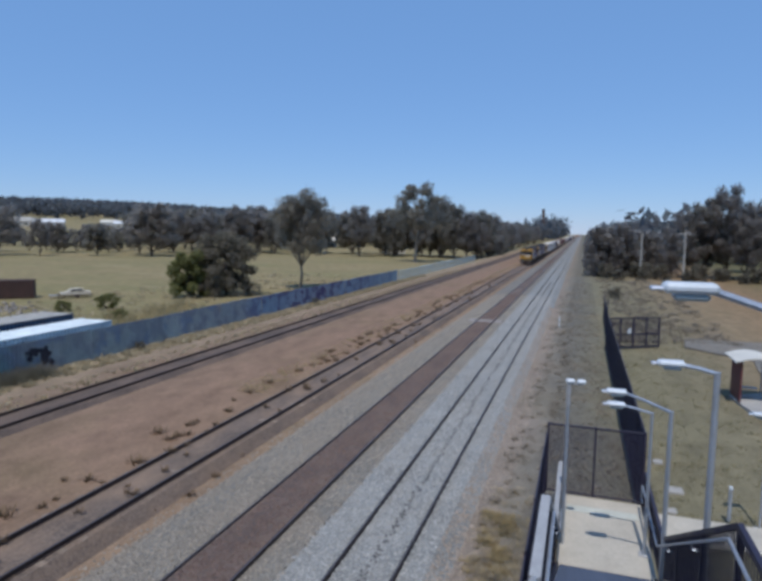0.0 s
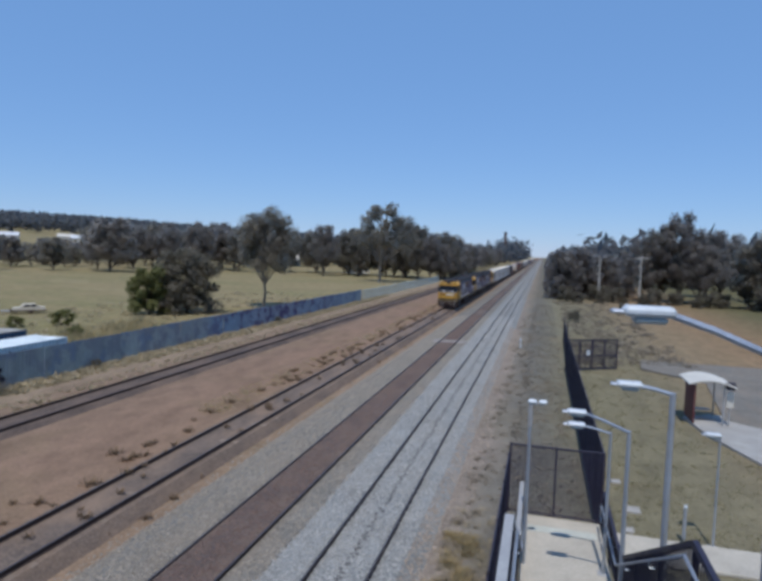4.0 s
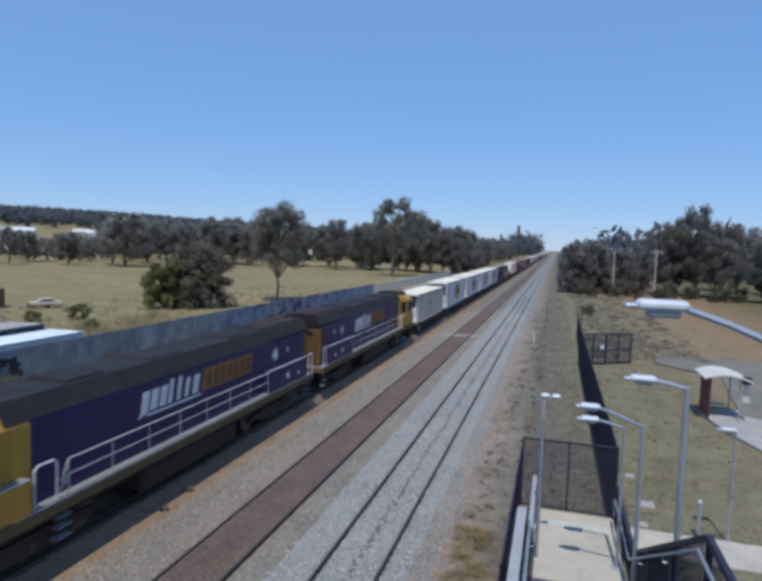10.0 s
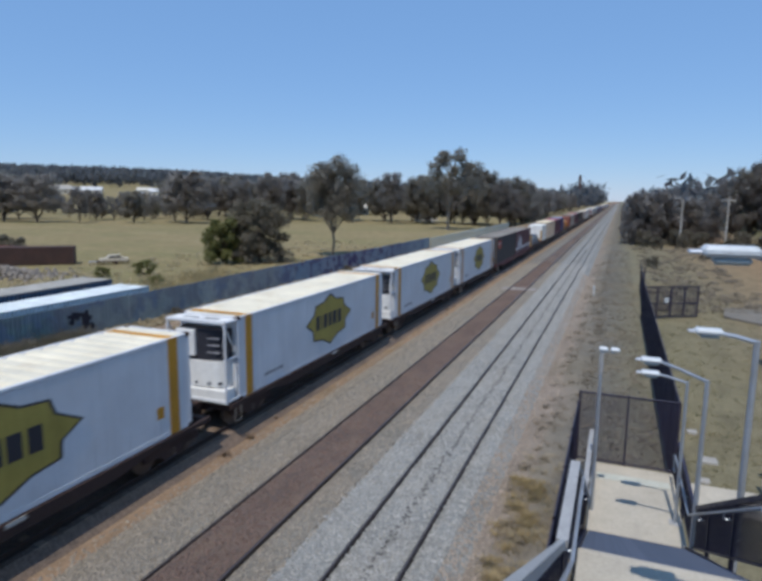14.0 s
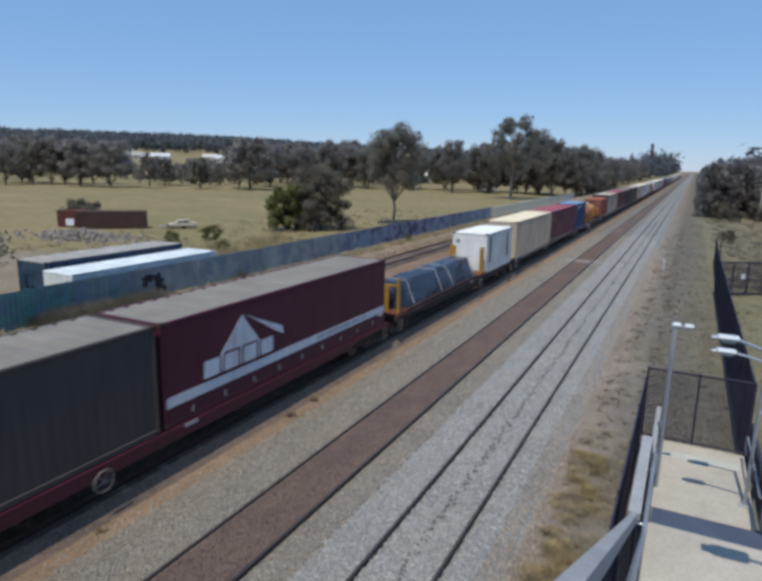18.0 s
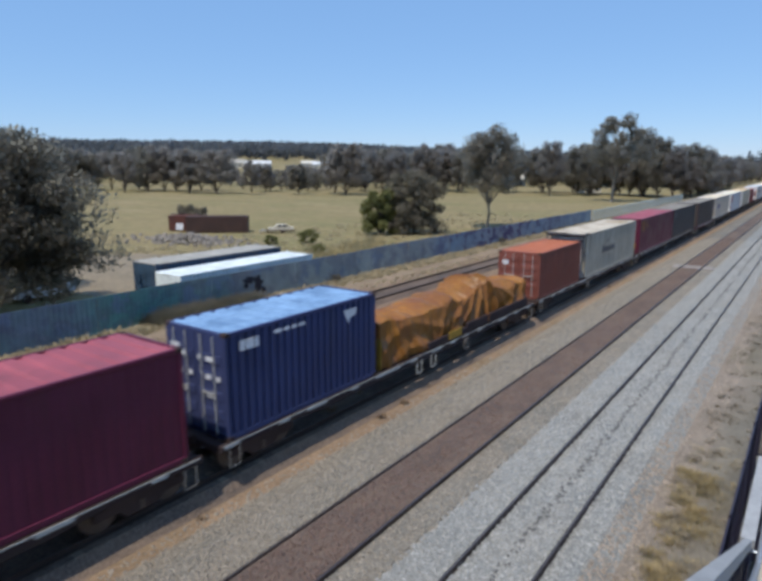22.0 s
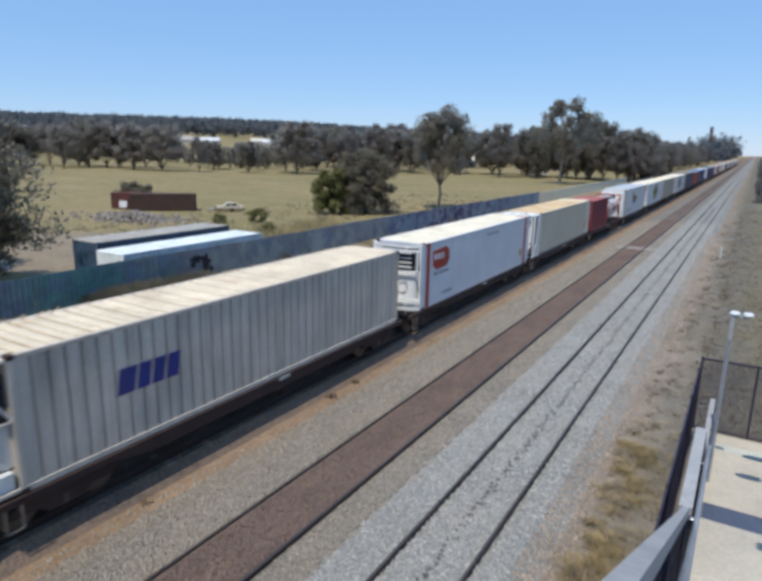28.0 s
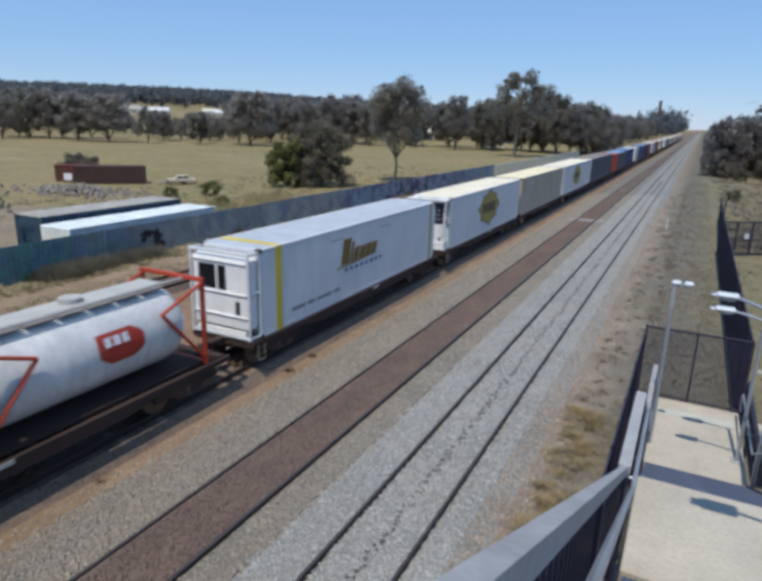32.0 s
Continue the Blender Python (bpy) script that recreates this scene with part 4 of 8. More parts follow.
    part("lifting_lever", Geo().run([(-1.15, 0.04, 1.08), (-0.25, -0.04, 1.10), (0.25, -0.04, 1.10), (1.15, 0.04, 1.08)], 0.02, 6), "hose_grey", ob)
    for x in (-1.05, 0.80):
        part("jumper_plate", Geo().box(x, x + 0.25, 0.08, 0.16, 0.52, 0.82, 0.02), "hose_grey", ob, "grimy grey plate")
    for s in (-1, 1):
        steps = part("step_panel", Geo().box(min(s * 1.20, s * 1.47), max(s * 1.20, s * 1.47), 0.72, 1.5, 0.40, 1.12, 0.02), "underframe", ob)
        for z in (0.42, 0.68, 0.92):
            part("step", Geo().box(min(s * 1.25, s * 1.49), max(s * 1.25, s * 1.49), 0.80, 1.42, z, z + 0.03, 0.006), "hose_grey", steps)
    # hood
    hring = lambda y, w, z1: [(-w, y, 1.47), (w, y, 1.47), (w, y, z1 - 0.55), (w - 0.34, y, z1), (-w + 0.34, y, z1), (-w, y, z1 - 0.55)]  # noqa: E731
    part("cab_bulkhead", loft(Geo(), [hring(3.05, 1.15, 4.11), hring(4.35, 1.15, 4.11)]), "loco_yellow", ob, "yellow wall behind the cab")
    hood = part("hood", loft(Geo(), [hring(3.6, 1.14, 4.10), hring(21.1, 1.14, 4.10)]), "loco_purple", ob, "purple-blue engine hood")
    rr = lambda y: [(-1.08, y, 3.62), (-0.76, y, 3.95), (0.76, y, 3.95), (1.08, y, 3.62), (1.145, y, 3.64), (0.83, y, 4.16), (-0.83, y, 4.16), (-1.145, y, 3.64)]  # noqa: E731
    part("hood_roof", loft(Geo(), [rr(3.65), rr(21.0)]), "loco_roof", hood, "sooty black hood roof")
    for y0, y1, z in ((6.0, 7.4, 4.24), (9.5, 11.2, 4.21), (14.5, 16.0, 4.23), (17.2, 20.4, 4.24)):
        part("roof_vent", Geo().box(-0.7, 0.7, y0, y1, 4.12, z, 0.05), "loco_roof", hood)
    part("rear_end", Geo().box(-1.16, 1.16, 21.1, 21.32, 1.47, 3.52, 0.05), "loco_rear", ob, "grimy yellow hood end")
    part("end_door", Geo().box(-0.42, 0.42, 21.3, 21.36, 1.5, 2.9, 0.01), "loco_roof", ob, "dark recessed end door")
    part("light_cluster", Geo().box(-0.75, 0.75, 21.3, 21.37, 3.14, 3.40, 0.02), "loco_roof", ob, "sooty cluster of end lights")
    flare = lambda y, w: [(-1.13, y, 3.60), (1.13, y, 3.60), (w, y, 3.70), (w - 0.02, y, 3.76), (w - 0.30, y, 4.18), (-w + 0.30, y, 4.18), (-w + 0.02, y, 3.76), (-w, y, 3.70)]  # noqa: E731
    rad = part("radiator_hood", loft(Geo(), [flare(17.4, 1.14), flare(18.0, 1.18), flare(21.36, 1.18)]), "loco_roof", ob, "sooty black flared radiator hood")
    for x in (-0.36, 0.36):
        for y in (18.2, 19.3, 20.4):
            part("fan_grille", Geo().box(x - 0.30, x + 0.30, y, y + 0.85, 4.235, 4.255, 0.006), "underframe", rad)
    for s in (-1, 1):
        part("rear_corner", Geo().box(min(s * 0.95, s * 1.18), max(s * 0.95, s * 1.18), 20.85, 21.28, 1.47, 3.5, 0.03), "loco_rear", ob)
        part("box_rail", Geo().tube((s * 1.45, 16.5, 2.47), (s * 1.45, 20.6, 2.47), 0.022, 6), "white_mark", ob)
        part("equipment_box", Geo().box(min(s * 1.1, s * 1.46), max(s * 1.1, s * 1.46), 16.6, 20.6, 1.47, 2.42, 0.03), "loco_purple", ob, "low purple box along the hood")
        x0, x1 = (1.135, 1.150) if s > 0 else (-1.150, -1.135)
        for r, y, z in ((0.34, 17.7, 3.0), (0.18, 19.0, 3.05)):
            part("star", star(r, r * 0.42, 7, y, z, x0, x1), "white_mark", hood, "faded white star")
        x2, x3 = (1.455, 1.466) if s > 0 else (-1.466, -1.455)
        for r, y, z in ((0.22, 18.4, 1.95), (0.16, 19.6, 1.85)):
            part("star", star(r, r * 0.42, 7, y, z, x2, x3), "white_mark", hood, "faded white star")
        # lettering as slanted plain bars and a gold panel
        flip = (lambda a: a) if s > 0 else (lambda a: 23.6 - a)
        for i in range(7):
            y = 8.4 + i * 0.46
            wd = 0.34 if i in (0, 1, 2, 6) else 0.20
            part("lettering_bar", Geo().prism([(flip(a), b + 0.28) for a, b in ((y, 2.42 - 0.14 * (i == 0)), (y + wd, 2.42 - 0.14 * (i == 0)), (y + wd + 0.15, 3.06 + 0.14 * (i in (3, 4))), (y + 0.15, 3.06 + 0.14 * (i in (3, 4))))], "x", x0, x1), "white_mark", hood, "white lettering drawn as plain bars")
        part("lettering_underline", Geo().prism([(flip(a), b) for a, b in ((8.3, 2.55), (11.7, 2.55), (11.72, 2.62), (8.32, 2.62))], "x", x0, x1), "white_mark", hood)
        part("gold_panel", Geo().prism([(flip(a), b) for a, b in ((11.75, 2.66), (15.4, 2.66), (15.55, 3.44), (11.9, 3.44))], "x", x0, x1), "loco_gold", hood, "dull gold name panel")
        for i in range(7):
            y = 12.0 + i * 0.49
            part("panel_bar", Geo().prism([(flip(a), b) for a, b in ((y, 2.76), (y + 0.32, 2.76), (y + 0.42, 3.34), (y + 0.10, 3.34))], "x", x0 + (0.010 if s > 0 else -0.012), x1 + (0.012 if s > 0 else -0.010)), "gold_dark", hood, "lettering drawn as a plain bar")
        # side rails
        rx = s * 1.43
        g = Geo()
        for z in (2.42, 2.02):
            g.run([(rx, 5.0, z - 0.55 if z > 2.2 else z - 0.3), (rx, 5.25, z), (rx, 16.5, z)], 0.022, 6)
        part("side_rail", g, "strap", ob, "pale side rail")
        for i in range(8):
            y = 5.25 + i * 1.6
            part("rail_post", Geo().tube((rx, y, 1.45), (rx, y, 2.42), 0.02, 6), "strap", ob)
        part("cab_grab_rail", Geo().run([(rx, 4.18, 1.5), (rx, 4.18, 2.45), (rx, 4.28, 2.55), (rx, 4.78, 2.55), (rx, 4.86, 2.45), (rx, 4.86, 1.5)], 0.025, 6), "white_mark", ob)
        part("rear_grab_rail", Geo().run([(rx, 20.9, 1.45), (rx, 20.9, 2.5), (rx, 21.35, 2.5), (rx, 21.35, 1.45)], 0.022, 6), "white_mark", ob)
        for y in (5.1, 21.0):
            stp = part("steps", Geo().box(min(rx, rx - s * 0.25), max(rx, rx - s * 0.25), y - 0.25, y + 0.25, 0.4, 0.44), "loco_walk", ob)
            for z in (0.68, 0.95):
                part("step", Geo().box(min(rx, rx - s * 0.25), max(rx, rx - s * 0.25), y - 0.25, y + 0.25, z, z + 0.03), "loco_walk", stp)
    for y in (4.4, 17.6):
        bogie(ob, y, 3, 1.85)
    part("coupler", COUPLER, "underframe", ob).location = (0, 0.55, 0)
    r = part("coupler", COUPLER, "underframe", ob)
    r.location, r.rotation_euler = (0, 21.45, 0), (0, 0, math.pi)
    return ob


MOVING = []
TX = TRACKS["train"]
loco = locomotive()
MOVING.append((loco, 0.0, 0.0, 0))
MOVING.append((copy_thing(loco, pose(0, 0, 0)), 22.0, 0.0, 0))
MOVING.append((copy_thing(loco, pose(0, 0, 0)), 66.3, 0.0, 180))
tagged(MOVING[2][0], "purple-blue diesel locomotive coupled cab-last behind two others")

# wagons
FLOOR = 0.97
M["hoop"] = mat("hoop", (0.24, 0.225, 0.205), 0.7, 0, 0.2)
HOOP = Geo().run([(0, -0.17, 0.80), (0, -0.17, 0.30), (0, 0.17, 0.30), (0, 0.17, 0.80)], 0.014, 6).mesh("step_hoop", M["hoop"])
PALE_HOOP = Geo().run([(0, -0.17, 0.80), (0, -0.17, 0.30), (0, 0.17, 0.30), (0, 0.17, 0.80)], 0.018, 6).mesh("step_hoop", M["strap"])
BRAKE = Geo()
for i in range(16):
    a, b = i * math.pi / 8, (i + 1) * math.pi / 8
    BRAKE.tube((0, 0.27 * math.cos(a), 0.27 * math.sin(a)), (0, 0.27 * math.cos(b), 0.27 * math.sin(b)), 0.022, 5)
    if i % 3 == 0:
        BRAKE.tube((0, 0, 0), (0, 0.27 * math.cos(a), 0.27 * math.sin(a)), 0.016, 5)
BRAKE = BRAKE.mesh("brake_wheel", M["hose_grey"])


def wagon(length, label, material="underframe", pale=False, wheel=0.0):
    ob = holder("container_wagon", label, "flat wagon", "container wagons")
    part("centre_sill", Geo().box(-0.28, 0.28, 0.2, length - 0.2, 0.62, 0.93, 0.02), material, ob)
    for x in (-1.28, 1.12):
        mid = length / 2
        part("side_sill", Geo().prism([(0.15, 0.80), (0.15, FLOOR - 0.02), (length - 0.15, FLOOR - 0.02), (length - 0.15, 0.80), (length - 2.8, 0.78), (length - 4.0, 0.70 if pale else 0.60), (4.0, 0.70 if pale else 0.60), (2.8, 0.78)], "x", x, x + 0.16), material, ob)
    n = max(4, int(length / 2.4))
    for i in range(n + 1):
        y = 0.15 + (length - 0.55) * i / n
        part("cross_bearer", Geo().box(-1.2, 1.2, y, y + 0.25, 0.74, FLOOR - 0.03, 0.01), material, ob)
    for y in (1.75, length - 1.75):
        bogie(ob, y, 2, 0.9)
    for y in (0.55, length - 0.55):
        for x in (-1.27, 1.30) if y < 1 or length > 20 else ():
            part("step_hoop", HOOP, "strap", ob, "pale step hoop").location = (x, y, 0)
    part("coupler", COUPLER, "underframe", ob).location = (0, 0.2, 0)
    r = part("coupler", COUPLER, "underframe", ob)
    r.location, r.rotation_euler = (0, length - 0.2, 0), (0, 0, math.pi)
    part("brake_tank", Geo().tube((0.55, length * 0.42, 0.55), (0.55, length * 0.42 + 1.1, 0.55), 0.2, 10), material, ob)
    if wheel:
        part("brake_wheel", BRAKE, "strap", ob).location = (1.33, length * wheel, 0.55)
    for y, w in ((0.25, 0.5), (2.2, 0.45), (3.4, 0.9), (5.5, 0.4), (6.9, 1.5), (9.1, 0.45), (10.6, 0.8), (12.2, 0.4), (14.6, 0.5), (16.8, 0.9), (18.6, 0.45), (20.2, 0.4), (23.0, 0.8), (25.6, 0.45)) if pale else ((length * 0.52, 0.5),):
        if y + w < length - 0.2:
            part("data_panel", Geo().box(1.283, 1.297, y, y + w, 0.84, FLOOR - 0.03, 0.003), "strap", ob, "pale patch on the sill")
    if pale:
        part("sill_lip", Geo().box(1.281, 1.292, 0.2, length - 0.2, FLOOR - 0.055, FLOOR - 0.022, 0.002), "strap", ob, "pale upper edge of the sill")
    return ob


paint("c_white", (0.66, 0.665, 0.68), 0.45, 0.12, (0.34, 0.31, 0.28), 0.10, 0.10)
# whiter than c_white: sun on front-facing parts is put into this colour
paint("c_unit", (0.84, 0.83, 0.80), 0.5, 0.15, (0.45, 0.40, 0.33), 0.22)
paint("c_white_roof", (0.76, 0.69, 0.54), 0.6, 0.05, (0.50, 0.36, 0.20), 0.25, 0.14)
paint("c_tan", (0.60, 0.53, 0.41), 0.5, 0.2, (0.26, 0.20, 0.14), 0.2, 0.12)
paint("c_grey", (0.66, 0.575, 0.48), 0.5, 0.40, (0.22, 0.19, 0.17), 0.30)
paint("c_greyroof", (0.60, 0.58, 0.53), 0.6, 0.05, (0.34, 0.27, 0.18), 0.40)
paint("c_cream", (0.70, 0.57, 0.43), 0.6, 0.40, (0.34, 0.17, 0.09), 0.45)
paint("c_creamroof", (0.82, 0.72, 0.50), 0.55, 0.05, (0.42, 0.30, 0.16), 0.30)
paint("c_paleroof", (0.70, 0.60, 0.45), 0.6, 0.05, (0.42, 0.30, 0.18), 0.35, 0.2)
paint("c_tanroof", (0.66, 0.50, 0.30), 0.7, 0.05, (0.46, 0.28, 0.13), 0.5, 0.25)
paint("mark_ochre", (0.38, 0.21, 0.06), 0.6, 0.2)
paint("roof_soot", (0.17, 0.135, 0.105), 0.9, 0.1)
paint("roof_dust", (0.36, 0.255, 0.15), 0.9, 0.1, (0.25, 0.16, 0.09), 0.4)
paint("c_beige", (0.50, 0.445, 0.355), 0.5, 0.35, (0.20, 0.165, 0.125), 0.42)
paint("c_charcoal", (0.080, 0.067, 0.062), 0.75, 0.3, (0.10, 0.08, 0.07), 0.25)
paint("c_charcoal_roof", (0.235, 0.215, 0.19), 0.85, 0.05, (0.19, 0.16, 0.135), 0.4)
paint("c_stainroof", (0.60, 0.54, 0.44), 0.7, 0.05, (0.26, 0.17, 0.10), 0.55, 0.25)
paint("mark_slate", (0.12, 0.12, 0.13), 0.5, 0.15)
# c_maroon purpled by sky light, c_maroonroof lightened by sun: both put in the paint
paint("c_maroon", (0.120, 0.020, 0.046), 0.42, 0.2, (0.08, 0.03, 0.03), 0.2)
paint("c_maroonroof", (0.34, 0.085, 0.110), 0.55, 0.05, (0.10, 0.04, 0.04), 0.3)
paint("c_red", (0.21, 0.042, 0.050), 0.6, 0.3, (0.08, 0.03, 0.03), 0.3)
# lighter red for the roof: the lit top is put into the paint
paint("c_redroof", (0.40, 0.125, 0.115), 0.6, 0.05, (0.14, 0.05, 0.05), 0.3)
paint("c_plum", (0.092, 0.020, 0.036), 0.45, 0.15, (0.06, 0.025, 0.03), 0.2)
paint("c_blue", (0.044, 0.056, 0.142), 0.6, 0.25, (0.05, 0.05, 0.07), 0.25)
# c_blueroof: c_blue much lightened, the sun on the top put into the colour
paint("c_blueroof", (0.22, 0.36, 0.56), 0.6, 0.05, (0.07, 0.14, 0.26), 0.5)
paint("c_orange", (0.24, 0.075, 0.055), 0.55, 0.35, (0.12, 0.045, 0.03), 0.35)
# roof orange lightened too, with light from above set in its colour
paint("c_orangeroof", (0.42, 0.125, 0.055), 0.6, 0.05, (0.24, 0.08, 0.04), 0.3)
paint("c_steelblue", (0.065, 0.085, 0.125), 0.5, 0.3)
paint("c_orange_bright", (0.44, 0.06, 0.030), 0.5, 0.3)
paint("stripe_orange", (0.56, 0.27, 0.03), 0.5, 0.2)
paint("stripe_yellow", (0.68, 0.52, 0.06), 0.5, 0.15)
paint("mark_red", (0.42, 0.045, 0.025), 0.5, 0.15)
paint("mark_olive", (0.40, 0.315, 0.075), 0.5, 0.25)
paint("mark_dark", (0.035, 0.035, 0.045), 0.5, 0.15)
paint("mark_blue", (0.035, 0.045, 0.22), 0.5, 0.15)
paint("mark_brown", (0.22, 0.13, 0.035), 0.5, 0.15)
paint("mark_grey", (0.27, 0.27, 0.29), 0.5, 0.15)
paint("bulkhead_yellow", (0.44, 0.25, 0.035), 0.55, 0.4, (0.16, 0.08, 0.04), 0.4)
paint("wagon_grey", (0.075, 0.048, 0.042), 0.8, 0.3)
paint("wagon_brown", (0.042, 0.026, 0.027), 0.8, 0.3)
paint("deck_rust", (0.20, 0.062, 0.035), 0.7, 0.3, (0.10, 0.05, 0.04), 0.4)
paint("tank_white", (0.66, 0.66, 0.66), 0.35, 0.3, (0.30, 0.26, 0.22), 0.15)
paint("frame_red", (0.46, 0.058, 0.026), 0.5, 0.25)
M["tarp_black"] = mat("tarp_black", (0.020, 0.023, 0.040), 0.24, 0, 0.3, 1.2, 4, 0.5, depth=0.04)
M["tarp_orange"] = mat("tarp_orange", (0.30, 0.120, 0.014), 0.5, 0, 0.4, 0.5, 6, 0.4, dirt=(0.19, 0.062, 0.020), amount=0.6, depth=0.03)

CW = 1.22
CASTING = Geo().box(-0.09, 0.09, -0.09, 0.09, -0.06, 0.06, 0.015).mesh("corner_casting", M["underframe"])


def ridges(length, pitch, depth, style):
    """The line of a side sheet along the box: u from 0 to length, w outward."""
    pts, n = [], max(2, round(length / pitch))
    p, deep = length / n, 0.0 if style != "corr" else depth * 0.9
    for i in range(n):
        u = i * p
        if style in ("corr", "fine", "soft"):
            pts += [(u, -deep), (u + p * 0.26, -deep), (u + p * 0.36, depth), (u + p * 0.90, depth), (u + p, -deep)]
        elif style in ("rib", "narrow"):
            pts += [(u, depth), (u + p - 0.058, depth), (u + p - 0.052, -0.045), (u + p - 0.006, -0.045)]
    return pts + [(length, 0)]


SHEETS = {}


def sheet(kind, length, height, style, material):
    """A side sheet, shared between boxes of one size: flat, ribbed or corrugated, 4 cm deep."""
    key = (kind, round(length, 2), round(height, 2), style, material)
    if key not in SHEETS:
        g = Geo()
        if style == "flat":
            n = max(2, round(length / 1.2))
            line = []
            for i in range(n):
                line += [(0.0, length * i / n + 0.006), (0.0, length * (i + 1) / n - 0.006), (-0.007, length * (i + 1) / n - 0.004), (-0.007, length * (i + 1) / n + 0.004)]
            g.prism(line[:-1] + [(-0.06, length), (-0.06, 0.0)], "z", 0.0, height)
        else:
            pitch, depth = {"corr": (0.28, 0.036), "fine": (0.28, 0.006), "soft": (0.28, 0.016), "rib": (0.62, 0.022), "narrow": (0.37, 0.022)}[style]
            g.prism([(w - 0.036, u) for u, w in ridges(length, pitch, depth, style)] + [(-0.10, length), (-0.10, 0.0)], "z", 0.0, height)
        SHEETS[key] = g.mesh("side_panel", M[material])
    return SHEETS[key]


def bowed(w, y0, y1, z0, z1):
    """A body whose front bows outward in plan: corners at y1, crown at y0."""
    n = 9
    pts = [(w * math.sin(math.pi * (i / (n - 1) - 0.5)), y1 + (y0 - y1) * math.cos(math.pi * (i / (n - 1) - 0.5))) for i in range(n)]
    return Geo().prism([(-w, y1 + 0.25)] + pts + [(w, y1 + 0.25)], "z", z0, z1)


def hoop(w, y0, y1, z0, z1, t=0.06):
    """A bowed flat bar, open behind: its outer and inner lines share the same bend."""
    n = 13
    def arc(ww, ya):
        return [(ww * math.sin(math.pi * (i / (n - 1) - 0.5)), y1 + (ya - y1) * math.cos(math.pi * (i / (n - 1) - 0.5))) for i in range(n)]
    return Geo().prism(arc(w, y0) + arc(w - t, y0 + t)[::-1], "z", z0, z1)


def nose_unit(ob, kind, b0, H):
    """Cooling plant in the open nose of a refrigerated box."""
    body = "c_greyroof" if kind == "open" else "c_unit"
    back = b0 - 0.22
    if kind == "rings":
        u = part("cooling_unit", bowed(0.98, 0.20, back, 0.46, 1.62), body, ob, "white bulging cooling unit", True)
        part("grille", bowed(0.94, 0.30, back, 1.62, 2.66), "mark_dark", u, "dark radiator opening")
        part("top_grille", bowed(0.96, 0.26, back, 2.66, 2.74), "mark_dark", u, "dark fan opening")
        part("base", bowed(1.10, 0.12, back, 0.08, 0.44), body, u, "white base panel", True)
        for z0, z1, w, y0 in ((0.34, 0.46, 1.20, 0.0), (0.02, 0.12, 1.20, 0.0), (1.66, 1.78, 1.16, 0.02), (2.60, 2.72, 1.20, -0.02), (2.80, 2.90, 1.20, -0.02)):
            part("guard_rail", hoop(w, y0, back, z0, z1), body, u, "white bowed guard rail", True)
        for i in (1, 2.5, 4, 5.5, 7):
            a = math.pi * (i / 8 - 0.5)
            x, y = 1.17 * math.sin(a), back - (back - 0.02) * math.cos(a)
            for z0, z1 in ((0.10, 0.36), (1.74, 2.62)) if i in (1, 4, 7) else ((0.10, 0.36), (2.70, 2.82)):
                part("guard_post", Geo().box(x - 0.035, x + 0.035, y - 0.02, y + 0.04, z0, z1, 0.01), body, u)
        part("panel", Geo().box(-0.82, -0.28, 0.10, 0.30, 1.84, 2.54, 0.03), body, u, "white cover plate")
        part("window", Geo().box(-0.68, -0.44, 0.088, 0.12, 2.02, 2.36, 0.01), "mark_dark", u)
        for z in (1.90, 2.10, 2.30, 2.50):
            part("louvre", Geo().box(-0.16, 0.78, 0.22, 0.40, z, z + 0.045, 0.01), body, u, "white louvre")
        for x, z in ((0.20, 0.72), (0.38, 0.70), (0.50, 0.76), (-0.55, 0.98)):
            part("gauge", Geo().box(x, x + 0.10, 0.20 + 0.12 * x * x, 0.40, z, z + 0.08, 0.01), "mark_dark", u)
        part("pipe", Geo().run([(0.30, 0.16, 1.55), (0.34, 0.10, 1.40), (0.62, 0.20, 1.36), (0.66, 0.28, 0.9)], 0.022, 6), "mark_grey", u)
        for x in (-CW, CW - 0.05):
            part("side_plate", Geo().box(x, x + 0.05, b0 - 0.30, b0 + 0.02, 0.05, H - 0.04, 0.015), body, ob, "white plate beside the cooling unit")
        return
    if kind == "grille":
        u = part("cooling_unit", Geo().prism([(-1.08, 0.55), (0.80, 0.48), (0.98, 0.75), (1.0, 2.74), (-1.08, 2.74)], "y", 0.10, b0), body, ob, "white cooling unit filling the nose")
        part("grille", Geo().prism([(-1.0, 1.62), (0.66, 1.50), (0.74, 1.60), (0.90, 2.44), (0.82, 2.58), (-1.0, 2.62)], "y", 0.03, 0.12), "mark_dark", u, "large dark grille")
        for z in (1.74, 1.90, 2.06, 2.22, 2.38):
            part("louvre", Geo().box(-0.92, 0.66, 0.005, 0.035, z, z + 0.035), "mark_slate", u)
        part("shield", Geo().prism([(-CW + 0.1, 2.76), (CW - 0.1, 2.76), (CW - 0.1, 2.86), (-CW + 0.1, 2.86)], "y", 0.02, b0 + 0.02), body, u, "white cover over the cooling unit")
        for x in (-0.7, 0.1):
            part("slot", Geo().box(x, x + 0.45, 0.30, 0.62, 2.855, 2.868, 0.004), "mark_dark", u)
